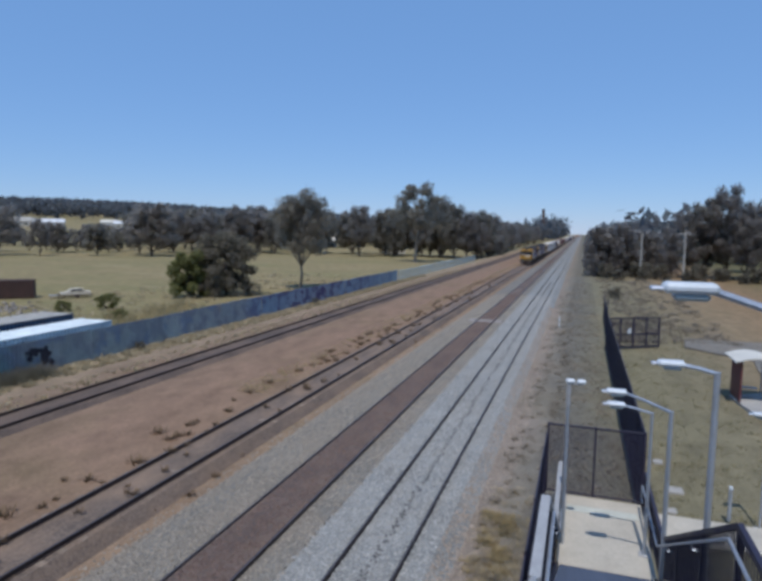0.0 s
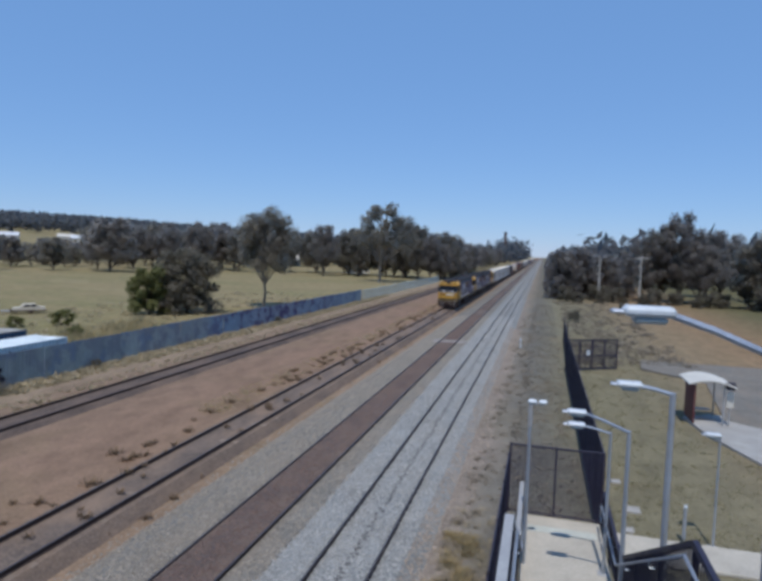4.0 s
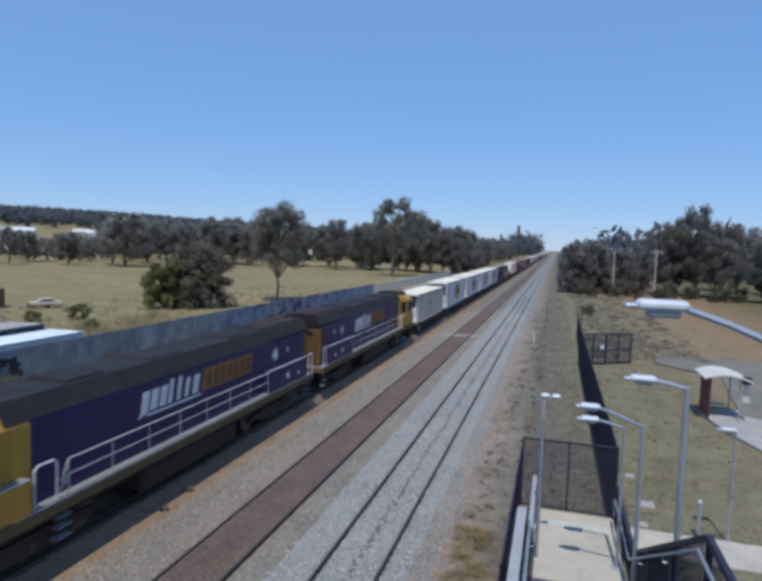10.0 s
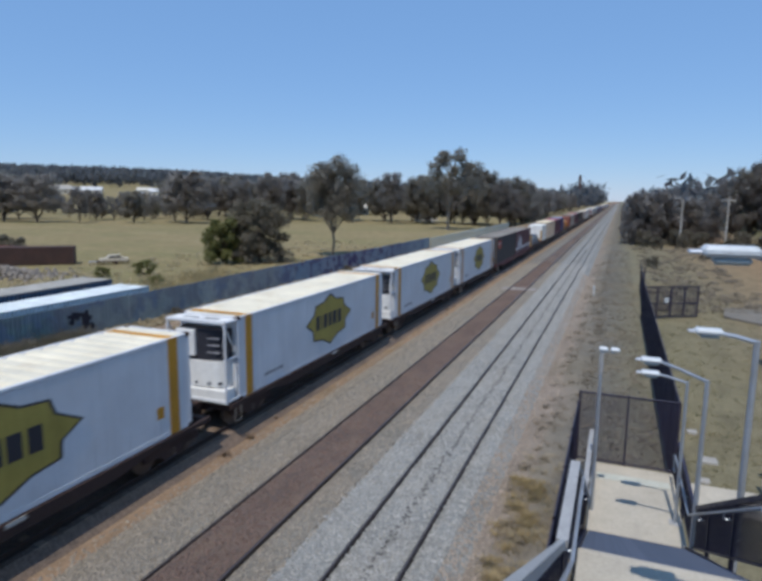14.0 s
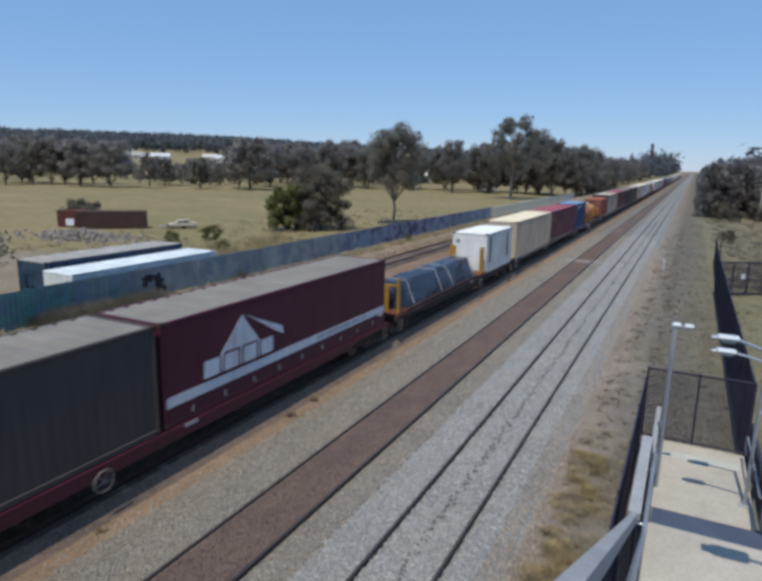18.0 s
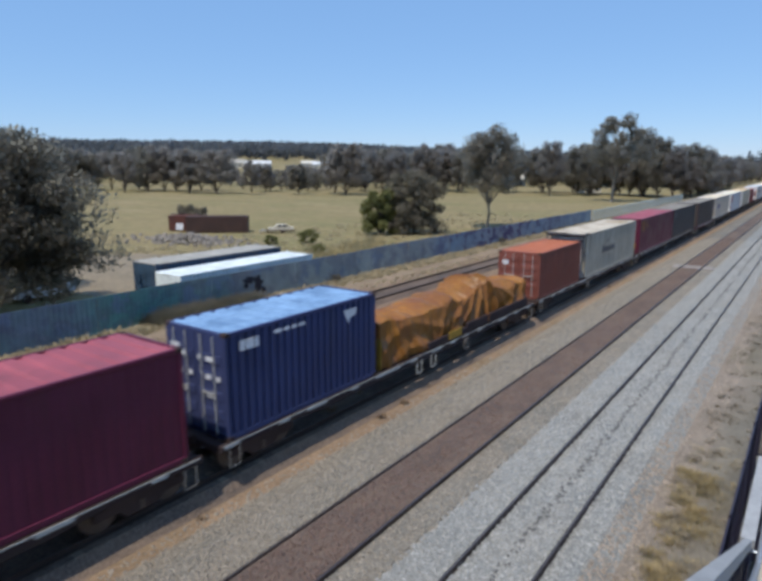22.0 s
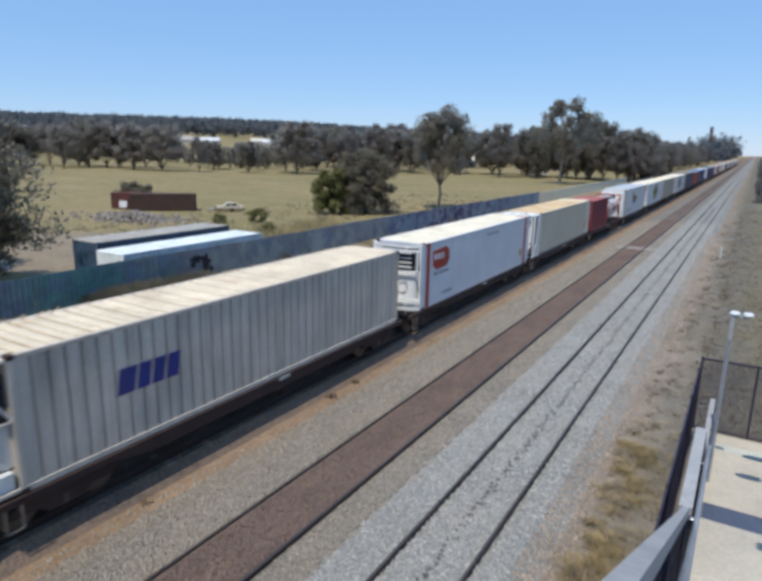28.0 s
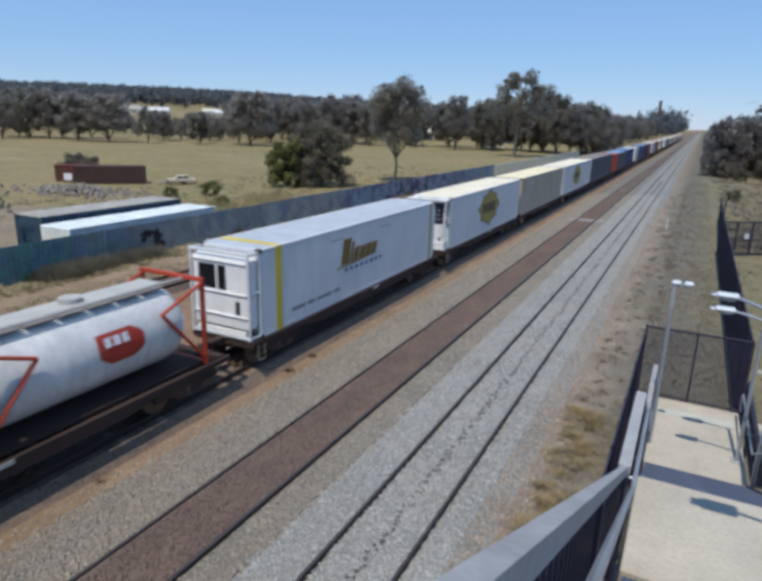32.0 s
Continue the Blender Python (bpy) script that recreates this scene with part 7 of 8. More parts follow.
pine = tree_parts(16.0, 5.2, 0.12, 34, 70, 0.42, "leaf_dark", "bark", 0.0, 0.7, 0.35)
plant("pointed_tree", pine, (-32.4, 226.0, FIELD), "dark tree with a pointed crown")
near = tree_parts(11.4, 6.6, 0.24, 64, 480, 0.16, "leaf_shade", "bark", 0.6, 0.78, 0.55, 0.3, (0.18, 0.32))
plant("spreading_tree", near, (-38.6, 13.6, FIELD), "dense dark spreading tree behind the fence", turn=0.6, scale=(1.0, 1.0, 0.95))
plant("spreading_tree", near, (-50.0, 17.5, FIELD), "dense dark spreading tree behind the fence", turn=2.1, scale=(0.8, 0.8, 0.72))
bush = tree_parts(8.4, 4.4, 0.03, 50, 200, 0.19, "leaf_dusty", "bark", 0.0, 0.8, 0.55, 0.16, (0.16, 0.34))
plant("paddock_bush", bush, (-45.6, 70.0, FIELD), "broad dusty green bush in the paddock", "bush")
lush = tree_parts(5.2, 2.2, 0.05, 22, 120, 0.22, "leaf_bright", "bark", 0.0, 0.9, 0.5, 0.1)
plant("paddock_bush", lush, (-48.6, 66.0, FIELD), "bright green leafy bush beside a larger dusty one", "bush", scale=1.15)
low = tree_parts(1.7, 1.2, 0.05, 14, 60, 0.12, "leaf_bright", "bark", 0.0, 0.8, 0.5, 0.05)
for x, y, k in ((-49.5, 52.5, 1.0), (-52.0, 49.0, 0.7), (-43.0, 47.0, 0.6), (-34.0, 36.0, 0.8), (-31.5, 52.0, 0.7)):
    plant("low_bush", low, (x, y, FIELD), "low straggling green shrub in dry grass", "bush", "low shrubs", x, k)
scrub = tree_parts(1.9, 1.0, 0.05, 14, 70, 0.10, "leaf_dusty", "bark", 0.0, 0.9, 0.5, 0.04)
for x, y, k in ((-28.8, 33.0, 0.35), (-28.7, 62.0, 0.4)):
    plant("fence_scrub", scrub, (x, y, LOW), "dark scrubby weed against the fence", "shrub", "scrub along the fence", x + y, k)
for x, y, k in ((4.2, 82.0, 0.8), (12.0, 97.0, 0.9)):
    plant("yard_scrub", scrub, (x, y, -0.3), "grey-green scrub in rough grass", "shrub", "scrub in the yard", x + y, k)

for i in range(18):
    plant("yard_scrub", scrub, (5 + i * 1.9 + rng.normal(), 119 + rng.normal() * 3, -0.3), "grey-green scrub in rough grass", "shrub", "scrub in the yard", i, rng.uniform(0.9, 1.9))

rng = np.random.default_rng(33)

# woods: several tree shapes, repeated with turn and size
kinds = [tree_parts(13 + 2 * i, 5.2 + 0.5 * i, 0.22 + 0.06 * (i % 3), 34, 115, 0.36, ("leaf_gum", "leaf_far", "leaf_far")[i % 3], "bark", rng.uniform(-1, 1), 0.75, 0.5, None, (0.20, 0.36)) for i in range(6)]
WOODS = []
def wood_row(points, step, spread, h0, h1):
    for (xa, ya), (xb, yb) in zip(points, points[1:]):
        n = max(1, int(math.hypot(xb - xa, yb - ya) / step))
        for i in range(n):
            k = (i + rng.uniform(0.1, 0.9)) / n
            WOODS.append((xa + (xb - xa) * k + rng.normal() * spread, ya + (yb - ya) * k + rng.normal() * spread, rng.uniform(h0, h1)))


wood_row([(-340, 70), (-260, 105), (-182, 134)], 10, 5, 12, 18)
wood_row([(-350, 130), (-260, 165)], 14, 6, 12, 17)
wood_row([(-190, 232), (-118, 240)], 7, 4, 15, 19)
wood_row([(-280, 112), (-186, 152)], 5.5, 5, 14, 18)
wood_row([(-142, 182), (-112, 208), (-74, 218)], 5.5, 3, 13, 17)
wood_row([(-68, 212), (-34, 208)], 4.5, 2, 14, 18)
wood_row([(-190, 160), (-150, 200)], 4.0, 6, 6, 10)
wood_row([(-250, 190), (-190, 232)], 6.0, 6, 8, 11)
wood_row([(-33.5, 196), (-34.0, 330)], 7.5, 1.0, 11, 15)
wood_row([(-38, 240), (-36.0, 520)], 17, 1.0, 12, 15)
wood_row([(-150, 275), (-60, 300)], 9, 5, 16, 20)
wood_row([(31, 124), (40, 116), (64, 96), (90, 90)], 6.5, 2.0, 12.5, 15.5)
wood_row([(30, 160), (60, 130), (110, 110)], 9, 3, 14, 17)
for x, y, h in WOODS:
    i = int(rng.integers(0, 6))
    hh = 13 + 2 * i
    plant("woodland_tree", kinds[i], (x, y, ground_height(x, y) - 0.2), "dark eucalypt in the belt of trees", "tree", "trees edging the line", rng.uniform(0, 6.28), h / hh)

# trees of the open paddock edge and the yard's edge, each with its own height and width
for x, y, h, w in ((-169, 137, 15.6, 17), (-155, 140, 11.5, 7.5), (-166, 157, 10.8, 9), (-167, 166, 8.6, 7), (-144, 151, 10.4, 9), (-163, 182, 9.2, 9), (-129, 158, 17, 19), (-142, 168, 13, 12),
                   (-157, 213, 16.8, 15), (-166, 240, 19, 17), (-116, 188, 17.4, 13), (-106, 196, 15, 11), (-124, 216, 19.5, 14), (-92, 206, 15.5, 11), (-72.5, 194, 18.4, 12), (-67, 205, 17, 11), (-61, 198, 15, 9),
                   (-46, 201, 20.5, 11), (-40, 197, 18.5, 10), (-35.3, 194, 15.5, 9), (-54, 208, 15, 12), (18.6, 126, 13.4, 9), (22.0, 128, 15.0, 9), (25.6, 127, 17.8, 10), (31.0, 129, 14.6, 9), (12.6, 133, 9.0, 8), (28.5, 124, 12.0, 10)):
    i = int(rng.integers(0, 6))
    plant("paddock_edge_tree", kinds[i], (x, y, ground_height(x, y) - 0.2), "grey-green eucalypt standing in dry grass", "tree", "trees edging the paddock", rng.uniform(0, 6.28), (w / (2.3 * (5.2 + 0.5 * i)), w / (2.3 * (5.2 + 0.5 * i)), h / (13 + 2 * i)))

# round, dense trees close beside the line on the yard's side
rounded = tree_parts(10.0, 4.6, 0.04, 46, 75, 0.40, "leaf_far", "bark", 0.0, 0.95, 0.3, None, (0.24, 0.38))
for x, y, h in [(5.6, 128, 10.6), (9.6, 133, 9.4), (12.6, 137, 8.8), (15.5, 140, 9.2)] + [(4.8 + 0.012 * (y - 128) + rng.normal() * 0.5, y, 7.8 + 0.009 * (y - 128) + rng.normal() * 0.6) for y in range(130, 460, 9)]:
    plant("rounded_tree", rounded, (x, y, ground_height(x, y) - 0.2), "dense rounded dark tree beside the line", "tree", "round trees beside the line", rng.uniform(0, 6.28), h / 10.0)

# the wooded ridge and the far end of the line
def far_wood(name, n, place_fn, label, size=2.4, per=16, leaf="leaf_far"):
    cs, rs = [], []
    for _ in range(n):
        x, y, h = place_fn()
        z = ground_height(x, y)
        for k in (0.45, 0.75):
            cs.append((x + rng.normal() * 1.5, y + rng.normal() * 1.5, z + h * k))
            rs.append(h * 0.36)
    v, f = leaf_cloud(cs, rs, per, size, 0.9)
    ob = new(name, cloud_mesh(name, v, f, leaf))
    tagged(ob, label, "woodland", kind="stuff")


def on_ridge():
    a = rng.uniform(radians(2), radians(88))
    d = rng.uniform(330, 1150) if rng.uniform() < 0.6 else rng.uniform(900, 1150)
    if radians(34) < a < radians(55) and d < 650:
        d += 420
    return -30 - d * math.sin(a), d * math.cos(a), rng.uniform(10, 17)


# distance haze comes from the blue-grey leaf colour
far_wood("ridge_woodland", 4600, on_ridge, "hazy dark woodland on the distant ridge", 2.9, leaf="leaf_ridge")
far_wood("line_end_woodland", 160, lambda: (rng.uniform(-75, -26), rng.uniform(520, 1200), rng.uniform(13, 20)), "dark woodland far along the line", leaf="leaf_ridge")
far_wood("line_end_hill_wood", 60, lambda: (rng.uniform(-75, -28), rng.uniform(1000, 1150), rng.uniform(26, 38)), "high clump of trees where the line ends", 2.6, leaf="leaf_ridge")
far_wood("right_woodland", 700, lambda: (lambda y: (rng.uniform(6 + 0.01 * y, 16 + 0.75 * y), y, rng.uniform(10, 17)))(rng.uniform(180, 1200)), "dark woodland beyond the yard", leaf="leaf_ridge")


def blades(name, spots, height, per, material, label, spread=0.25, category="grass", width=0.045):
    """Tufts of thin blades, three corners each, in one mesh."""
    s = np.asarray(spots, float)
    c = np.repeat(s[:, :3], per, 0)
    k = np.repeat(s[:, 3], per)
    a = rng.uniform(0, 2 * np.pi, len(c))
    base = c + np.stack([np.cos(a), np.sin(a), 0 * a], 1) * (spread * k * rng.uniform(0, 1, len(c)))[:, None]
    h = height * k * rng.uniform(0.5, 1.2, len(c))
    tip = base + np.stack([np.cos(a) * h * 0.55, np.sin(a) * h * 0.55, h], 1) * rng.uniform(0.7, 1.1, (len(c), 1))
    side = np.stack([-np.sin(a), np.cos(a), 0 * a], 1) * (width * k)[:, None]
    v = np.stack([base - side, base + side, tip], 1).reshape(-1, 3)
    tagged(new(name, cloud_mesh(name, v, np.arange(len(v)).reshape(-1, 3), material)), label, category, kind="stuff")


def scatter(n, x0, x1, y0, y1, k0, k1, lift=0.0):
    x, y = rng.uniform(x0, x1, n), y0 + (y1 - y0) * rng.uniform(0, 1, n) ** 1.4
    return [(a, b, ground_height(a, b) + lift, k) for a, b, k in zip(x, y, rng.uniform(k0, k1, n))]


blades("straw_grass", scatter(2600, -29.1, -27.2, -10, 110, 0.4, 1.3), 0.22, 12, "straw", "pale dry grass along the foot of the fence")
blades("verge_tussocks", scatter(120, -2.50, -1.60, 2.0, 17.0, 0.6, 1.4), 0.13, 150, "tuft", "tan tussocks on the bank beside the ballast", 0.30, width=0.009)
blades("verge_straw", scatter(260, -2.5, -0.95, 2.5, 19, 0.4, 1.0), 0.13, 70, "straw", "thin straw on the bank beside the stairs", 0.34, width=0.007)
blades("verge_brown_tussocks", scatter(45, -2.45, -1.7, 8, 24, 0.4, 1.0), 0.13, 90, "tuft_grey", "brown tussocks on the bank beside the ballast", 0.24, width=0.011)
blades("verge_grey_weeds", scatter(300, -2.4, -0.6, 3, 90, 0.5, 1.2), 0.10, 60, "tuft_grey", "grey-brown dead weeds on the bank", 0.36, width=0.014)
blades("track_weeds", scatter(110, -14.3, -12.2, 0, 120, 0.4, 1.0, 0.25), 0.24, 30, "dry_weed", "brown dead weeds between the rails", 0.26)
blades("cess_weeds", scatter(110, -16.2, -14.6, 6, 110, 0.4, 1.1, 0.02), 0.26, 36, "dry_weed", "brown dead weeds beside the rails", 0.34)
blades("near_cess_weeds", scatter(22, -12.2, -11.6, 6, 110, 0.4, 0.8, 0.05), 0.24, 30, "dry_weed", "brown dead weeds at the edge of the bed", 0.25)
blades("dirt_straw", scatter(900, -17.0, -15.2, 26, 170, 0.4, 1.0), 0.13, 14, "tuft", "thin straw on the dirt between the tracks", 0.4, width=0.02)
blades("siding_straw", scatter(900, -26.0, -24.2, 0, 130, 0.4, 0.9), 0.26, 10, "straw", "thin straw beside the siding")
blades("paddock_tussocks", scatter(500, -62, -31.5, 34, 110, 0.7, 1.6), 0.30, 16, "straw", "dry tussocks in the paddock", 0.5)
blades("yard_grass", scatter(1200, 2.2, 9.0, 18, 60, 0.4, 1.0), 0.07, 10, "turf", "short olive grass in the yard", 0.4)
blades("reserve_grass", scatter(2200, -1.2, 1.8, 18, 110, 0.4, 1.0), 0.08, 8, "tuft_grey", "worn grass beside the fence", 0.4)
blades("rough_grass", scatter(420, 2.6, 12, 50, 118, 0.7, 1.6), 0.26, 40, "tuft_grey", "rough grey-tan grass at the edge of the woods", 0.6, width=0.02)

blades("fence_weeds", scatter(130, -29.1, -28.2, 17.5, 25.0, 0.7, 1.6), 0.55, 90, "leaf_dusty", "brown-green weeds at the foot of the fence", 0.5, width=0.018)
blades("paddock_weeds", scatter(170, -44, -32, 33, 58, 0.6, 2.0), 0.7, 60, "tuft", "tall brown weeds behind the fence", 0.5, width=0.02)
blades("paddock_green_weeds", scatter(110, -46, -32, 36, 60, 0.6, 1.6), 0.5, 60, "turf", "olive weeds behind the fence", 0.5, width=0.02)

# loose stones on the beds nearest the stairs
def stones(name, n, x0, x1, y0, y1, z, material, label, z1=None):
    x, y = rng.uniform(x0, x1, n), y0 + (y1 - y0) * rng.uniform(0, 1, n) ** 1.7
    p = np.stack([x, y, z + ((z if z1 is None else z1) - z) * (x - x0) / (x1 - x0)], 1)
    s = rng.uniform(0.022, 0.056, n)[:, None, None]
    base = np.array([[-1, -0.6, -0.3], [0.9, -0.8, -0.3], [0.1, 1.0, -0.3], [0.1, -0.1, 0.75]])
    v = p[:, None] + (base[None] + rng.normal(0, 0.25, (n, 4, 3))) * s
    tri = np.array([[0, 1, 3], [1, 2, 3], [2, 0, 3]])
    f = (np.arange(n)[:, None, None] * 4 + tri[None]).reshape(-1, 3)
    tagged(new(name, cloud_mesh(name, v.reshape(-1, 3), f, material)), label, "ballast stone", kind="stuff")


M["stone_pale"] = mat("stone_pale", (0.345, 0.338, 0.322), 0.9, 0, 0.1, 3, 20, 0, island=0.13)
M["stone_brown"] = mat("stone_brown", (0.282, 0.245, 0.200), 0.9, 0, 0.1, 3, 20, 0, island=0.20)
M["stone_pink"] = mat("stone_pink", (0.315, 0.260, 0.215), 0.9, 0, 0.15, 3, 20, 0, island=0.28)
M["stone_rust"] = mat("stone_rust", (0.150, 0.100, 0.082), 0.9, 0, 0.1, 3, 20, 0, island=0.18)
stones("loose_stones_pale", 24000, -6.6, -3.28, 3, 80, -0.125, "stone_pale", "pale loose ballast stones")
stones("loose_stones_brown", 17000, -10.25, -8.95, 3, 80, -0.125, "stone_brown", "brownish loose ballast stones")
stones("shoulder_stones", 15000, -11.48, -10.2, 3, 80, -0.565, "stone_brown", "brownish loose stones on the shoulder of the bed", -0.125)
stones("toe_stones", 900, -11.75, -11.4, 3, 60, -0.515, "stone_brown", "stray stones on the sandy strip", -0.515)
stones("loose_stones_middle", 8000, -7.38, -6.5, 3, 80, -0.12, "stone_brown", "brownish loose ballast stones")
stones("loose_stones_rust", 14000, -8.8, -7.5, 3, 80, -0.028, "stone_rust", "rust-stained ballast stones")
stones("spilt_stones", 6500, -3.27, -2.75, 3, 70, -0.145, "stone_pink", "pinkish stones spilt down the bank", -0.445)
stones("verge_stones", 6500, -2.80, -2.0, 3, 70, LOW, "stone_pink", "pinkish stones at the foot of the bank")

# ---- paddock and distance ----
def parked_box(where, size, side, roof, label, turn=0.0):
    w, L, h = size
    ob = holder("storage_container", label, "shipping container", "boxes in the paddock", where)
    ob.rotation_euler = (0, 0, turn)
    for sx in (-1, 1):
        s = part("side_panel", sheet("parked", L - 0.24, h - 0.26, "corr", side), side, ob)
        s.location, s.rotation_euler = ((w / 2 - 0.006) * sx, 0.12 if sx > 0 else L - 0.12, 0.15), (0, 0, 0 if sx > 0 else math.pi)
        for y in (0.0, L - 0.12):
            part("corner_post", Geo().box(sx * w / 2 - (0.1 if sx > 0 else 0), sx * w / 2 + (0 if sx > 0 else 0.1), y, y + 0.12, 0, h, 0.015), side, ob)
        part("top_rail", Geo().box(sx * w / 2 - (0.1 if sx > 0 else 0), sx * w / 2 + (0 if sx > 0 else 0.1), 0.12, L - 0.12, h - 0.11, h - 0.002, 0.015), roof, ob)
    part("roof", Geo().prism([(0, h - 0.07)] + [(u, h - 0.02 - 0.02 * (i % 2)) for i, u in enumerate(np.linspace(0.05, L - 0.05, 40))] + [(L, h - 0.07)], "x", -w / 2 + 0.1, w / 2 - 0.1), roof, ob)
    for x in (-w / 2 + 0.1, 0.01):
        part("door", Geo().box(x, x + w / 2 - 0.11, 0.02, 0.08, 0.12, h - 0.1, 0.01), side, ob)
    part("rear_wall", Geo().box(-w / 2 + 0.1, w / 2 - 0.1, L - 0.08, L - 0.02, 0.12, h - 0.1), side, ob)
    part("floor", Geo().box(-w / 2 + 0.1, w / 2 - 0.1, 0.1, L - 0.1, 0.0, 0.12), side, ob)
    return ob


M["rust_brown"] = mat("rust_brown", (0.085, 0.045, 0.036), 0.8, 0.1, 0.35, 0.9, 15, 0.2, streak=0.4)
M["pale_dirt"] = stony("pale_dirt", (0.34, 0.27, 0.18), (0.27, 0.21, 0.14), 6.0, 0.3, (0.22, 0.17, 0.10), 0.5)
edge = [(-46 + 15.5 * math.cos(a) * (1 + 0.22 * noise.noise((math.cos(a) * 2, math.sin(a) * 2, 5))), 29 + 9.0 * math.sin(a) * (1 + 0.3 * noise.noise((math.cos(a) * 2, math.sin(a) * 2, 9)))) for a in np.linspace(0, 2 * math.pi, 60)[:-1]]
setting("dirt_clearing", Geo().prism(edge, "z", FIELD - 0.1, FIELD + 0.012), "pale_dirt", "bare pale dirt clearing beside the storage containers", "bare ground")
parked_box((-31.6, 20.6, FIELD), (2.5, 11.6, 2.7), "box_white", "box_white", "long white storage container behind the fence")
parked_box((-36.4, 22.2, FIELD), (2.7, 11.4, 2.75), "box_blue", "box_teal", "long blue storage container with a pale roof")
parked_box((-76.0, 52.6, FIELD), (2.4, 3.6, 2.2), "rust_red", "rust_red", "rusty red shed in the paddock", radians(-60))
parked_box((-71.6, 51.9, FIELD), (2.4, 8.4, 2.3), "rust_brown", "rust_brown", "rust-brown wagon body in the paddock", radians(-48))
notice = holder("notice_board", "small white notice leaning on the red shed", "notice", at=(-72.6, 51.35, FIELD))
notice.rotation_euler = (radians(-6), 0, radians(35))
part("board", Geo().box(-0.5, 0.5, -0.02, 0.02, 0.35, 1.25, 0.01), "white_mark", notice)
for x in (-0.42, 0.38):
    part("leg", Geo().box(x, x + 0.05, -0.02, 0.02, 0.0, 0.4, 0.005), "underframe", notice)
plant("shed_scrub", scrub, (-76.5, 55.5, FIELD), "dusty scrub growing over the shed", "shrub", scale=1.9)
plant("shed_scrub", scrub, (-74.5, 56.5, FIELD), "dusty scrub growing over the shed", "shrub", scale=1.7)

junk = holder("farm_trailer", "low derelict trailer with a pale stripped car on it", "trailer", at=(-61.0, 59.5, FIELD))
junk.rotation_euler, junk.scale = (0, 0, radians(-40)), (0.8, 0.85, 0.72)
part("bed", Geo().box(-1.0, 1.0, -2.3, 2.3, 0.45, 0.6, 0.02), "underframe", junk)
wreck = part("car_body", Geo().prism([(-1.9, 0.62), (-1.95, 1.0), (-1.0, 1.12), (-0.5, 1.62), (0.9, 1.66), (1.5, 1.16), (2.1, 1.08), (2.15, 0.62)], "x", -0.8, 0.8), "c_tan", junk, "pale stripped car body")
for x in (-0.812, 0.80):
    part("window", Geo().prism([(-0.75, 1.16), (-0.38, 1.54), (0.15, 1.56), (0.15, 1.18)], "x", x, x + 0.012), "mark_dark", wreck)
    part("window", Geo().prism([(0.25, 1.18), (0.25, 1.56), (0.8, 1.58), (1.2, 1.18)], "x", x, x + 0.012), "mark_dark", wreck)
part("sheet", Geo().box(-0.7, 0.5, -3.4, -2.3, 0.45, 0.60, 0.03), "mark_grey", junk, "loose pale sheet")
for x in (-0.95, 0.95):
    part("wheel", Geo().tube((x - 0.1, 0.3, 0.32), (x + 0.1, 0.3, 0.32), 0.32, 12), "underframe", junk)
g = Geo()
for i in range(420):
    x, y, r = rng.normal(-63.5, 3.6), rng.normal(46.0, 1.9), rng.uniform(0.10, 0.42)
    z = FIELD + max(0.0, 0.9 - 0.9 * math.hypot((x + 63.5) / 5.5, (y - 46) / 3.0)) * rng.uniform(0.3, 1.0)
    g.tube((x, y, z - 0.1), (x + r * rng.uniform(-0.6, 0.6), y + r * rng.uniform(-0.5, 0.5), z + r * 0.7), r, 5, r * 0.6)
M["rubble"] = mat("rubble", (0.225, 0.195, 0.165), 0.9, 0, 0.25, 1.0, 12, 0.3, island=0.35)
tagged(part("rubble", g, "rubble"), "low heap of brown rubble in the paddock", "rubble", kind="stuff")
car = holder("parked_car", "pale car half hidden under the tree", "car", at=(-43.4, 18.6, FIELD))
part("body", loft(Geo(), [[(-0.8, -2.0, 0.35), (0.8, -2.0, 0.35), (0.75, -2.0, 0.85), (-0.75, -2.0, 0.85)], [(-0.85, -1.0, 0.3), (0.85, -1.0, 0.3), (0.82, -1.0, 0.95), (-0.82, -1.0, 0.95)], [(-0.85, 1.6, 0.3), (0.85, 1.6, 0.3), (0.82, 1.6, 0.95), (-0.82, 1.6, 0.95)], [(-0.8, 2.1, 0.4), (0.8, 2.1, 0.4), (0.75, 2.1, 0.85), (-0.75, 2.1, 0.85)]]), "c_white", car, "", True)
part("cabin", loft(Geo(), [[(-0.75, -0.9, 0.95), (0.75, -0.9, 0.95), (0.6, -0.2, 1.4), (-0.6, -0.2, 1.4)], [(-0.75, 1.5, 0.95), (0.75, 1.5, 0.95), (0.6, 1.0, 1.4), (-0.6, 1.0, 1.4)]]), "cab_glass", car)
for x in (-0.8, 0.8):
    for y in (-1.3, 1.3):
        part("wheel", Geo().tube((x - 0.1, y, 0.3), (x + 0.1, y, 0.3), 0.3, 12), "underframe", car)


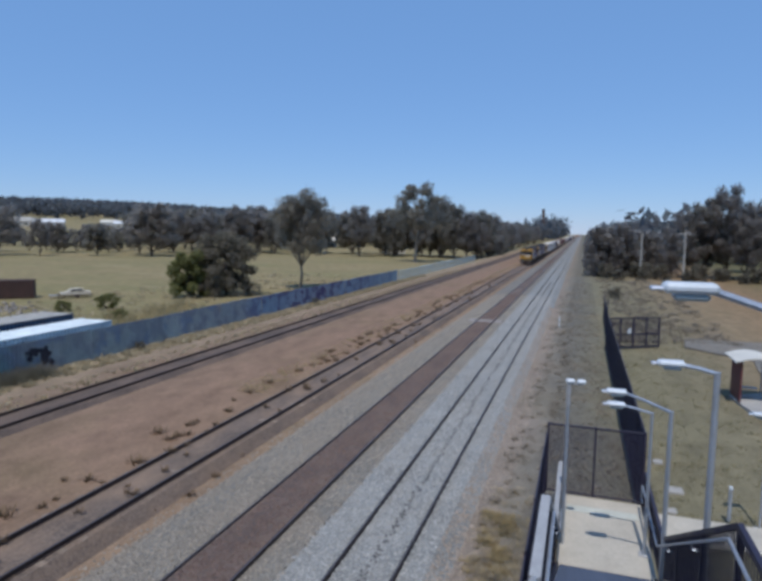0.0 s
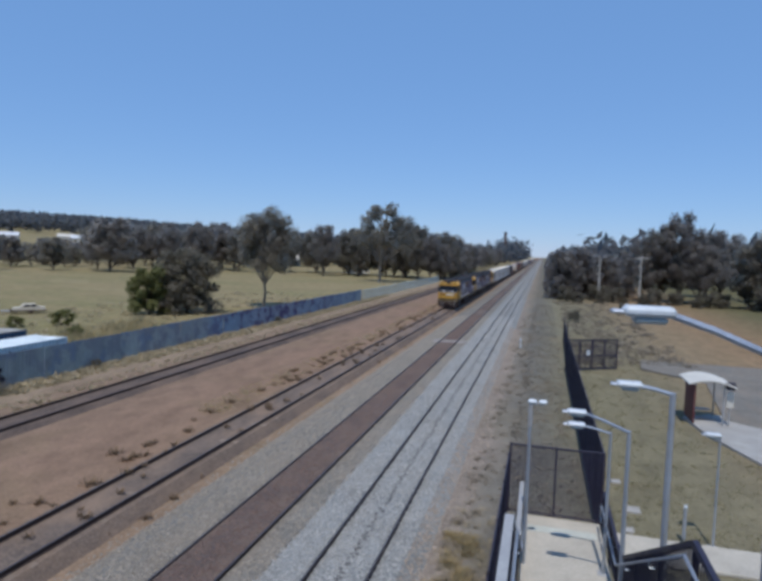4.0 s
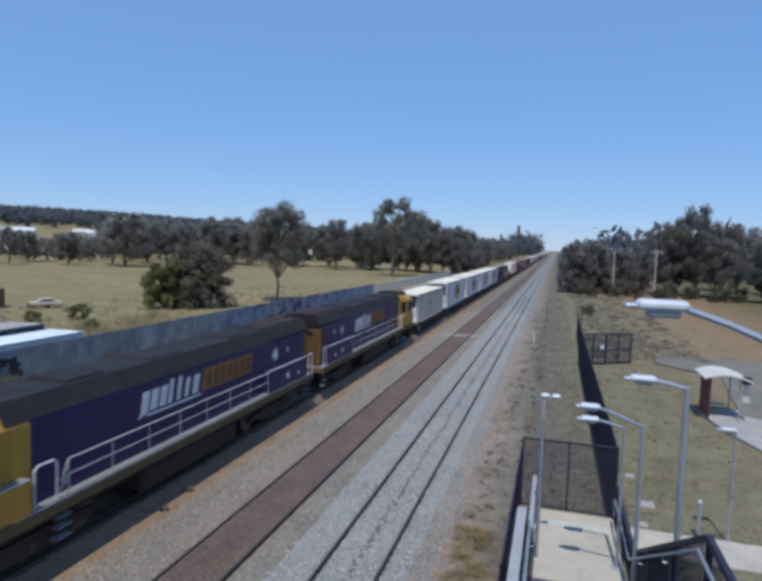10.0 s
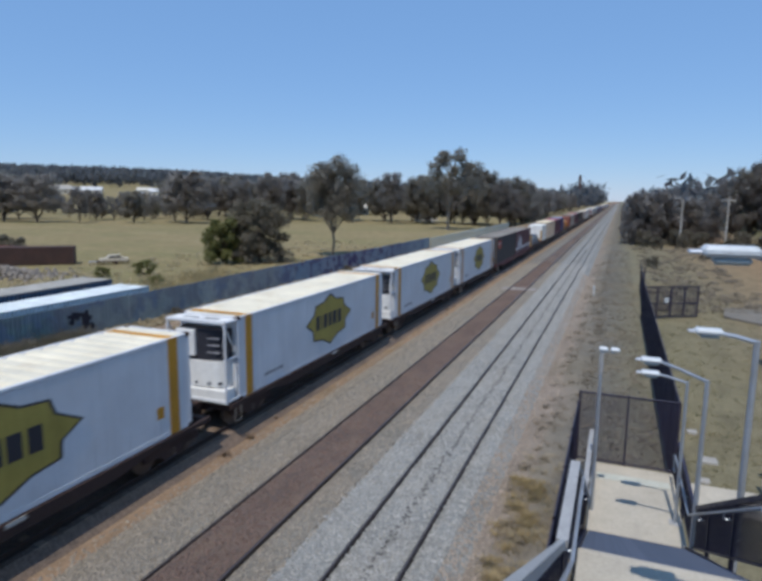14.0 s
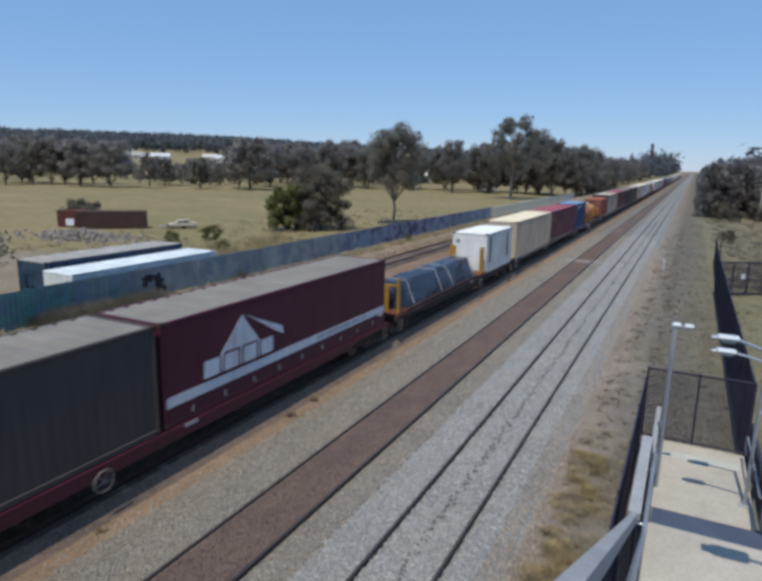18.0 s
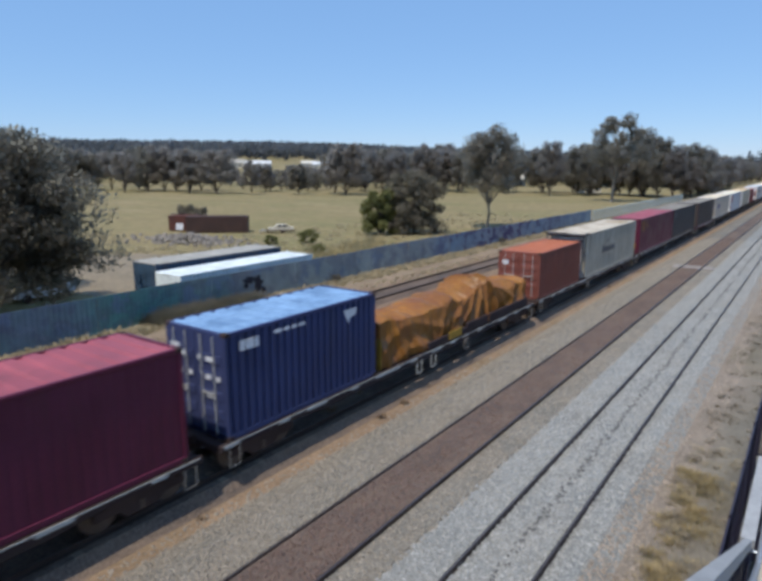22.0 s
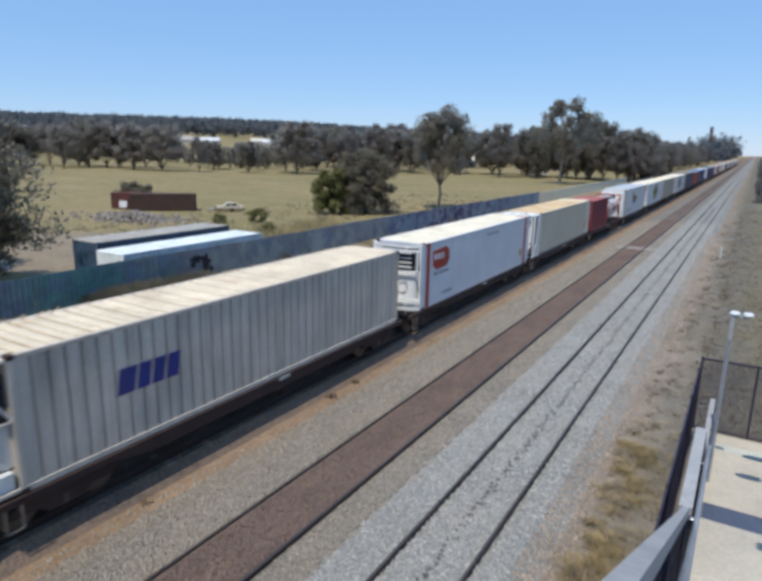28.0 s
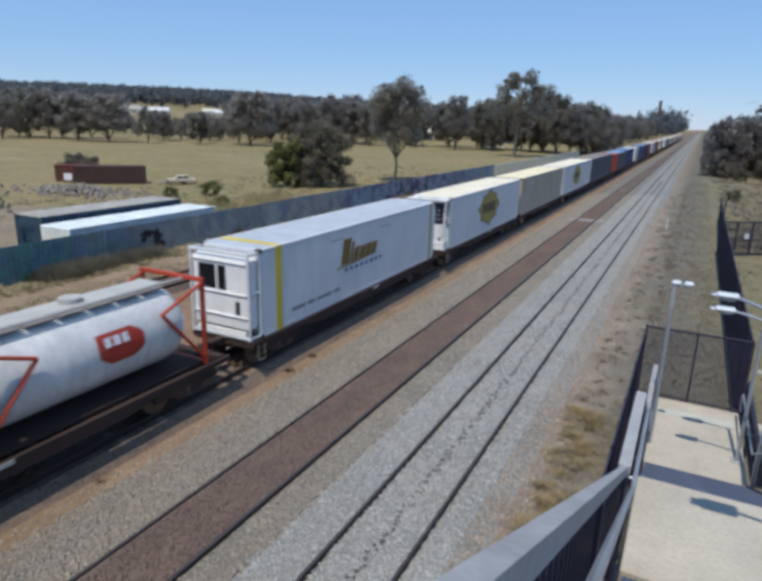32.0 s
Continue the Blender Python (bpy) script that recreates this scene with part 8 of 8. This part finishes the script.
def house(x, y, w, d, h, wall, roof, turn):
    z = ground_height(x, y) - 0.3
    ob = holder("farmhouse", "low pale house among distant trees", "house", "distant houses", (x, y, z))
    ob.rotation_euler = (0, 0, turn)
    part("wall", Geo().box(-w / 2, w / 2, -d / 2, d / 2, 0, h, 0.05), wall, ob)
    part("roof", Geo().prism([(-d / 2 - 0.5, h), (0, h + d * 0.28), (d / 2 + 0.5, h), (d / 2 + 0.5, h - 0.2), (-d / 2 - 0.5, h - 0.2)], "x", -w / 2 - 0.5, w / 2 + 0.5), roof, ob)
    for i in range(3):
        part("window", Geo().box(-w * 0.35 + i * w * 0.3, -w * 0.35 + i * w * 0.3 + w * 0.12, -d / 2 - 0.04, -d / 2 + 0.02, 1.0, 2.2), "cab_glass", ob)
    return ob


M["roof_white"] = mat("roof_white", (0.60, 0.60, 0.60), 0.5, 0, 0.1)
for x, y, w, d, h, r in ((-362, 412, 15, 9, 4.0, "roof_white"), (-408, 380, 22, 10, 4.0, "roof_white"), (-430, 372, 18, 12, 4.0, "box_teal"), (-460, 350, 14, 9, 4.0, "cream"), (-500, 330, 14, 10, 4.0, "paving"), (-385, 420, 12, 8, 4.0, "cream"), (-560, 300, 14, 10, 4.0, "roof_white"), (-590, 250, 14, 10, 4.0, "cream"), (-330, 470, 12, 8, 4, "cream"), (-128, 290, 12, 8, 3.4, "cream"), (-70, 226, 8, 5, 2.8, "box_white")):
    house(x, y, w, d, h, "cream", r, radians(40))
stack = holder("brick_chimney", "tall slim dark brick chimney far along the line", "chimney", at=(-42.3, 700, ground_height(-42, 700) - 0.5))
M["brick_dark"] = mat("brick_dark", (0.10, 0.065, 0.055), 0.9, 0, 0.2)
part("shaft", Geo().tube((0, 0, 0), (0, 0, 35.5), 2.1, 14, 1.5), "brick_dark", stack, "", True)
part("cap", Geo().tube((0, 0, 34.2), (0, 0, 35.4), 1.75, 14, 1.75), "brick_dark", stack)

# ---- movement ----
# how far the train has run since its nose was 18.2 m beyond the stairs
RUN = [(0, -136.57), (2, -102.43), (4, -68.29), (6, -34.14), (8, 0.0), (10, 34.15), (12, 68.34), (14, 102.61), (16, 136.6), (17, 153.35), (18, 169.93), (19, 186.33), (20, 202.55), (21, 218.61), (22, 234.54), (23, 250.34), (24, 265.93), (25, 281.28), (26, 296.39), (27, 311.26), (28, 325.93), (29, 340.4), (30, 354.63), (31, 368.59), (32, 382.28)]


def motions():
    for ob, s, z, turn in MOVING:
        walk(ob, [(t, pose(TX, 18.21 + s - d, z, 0, 0, turn)) for t, d in RUN])


motions()
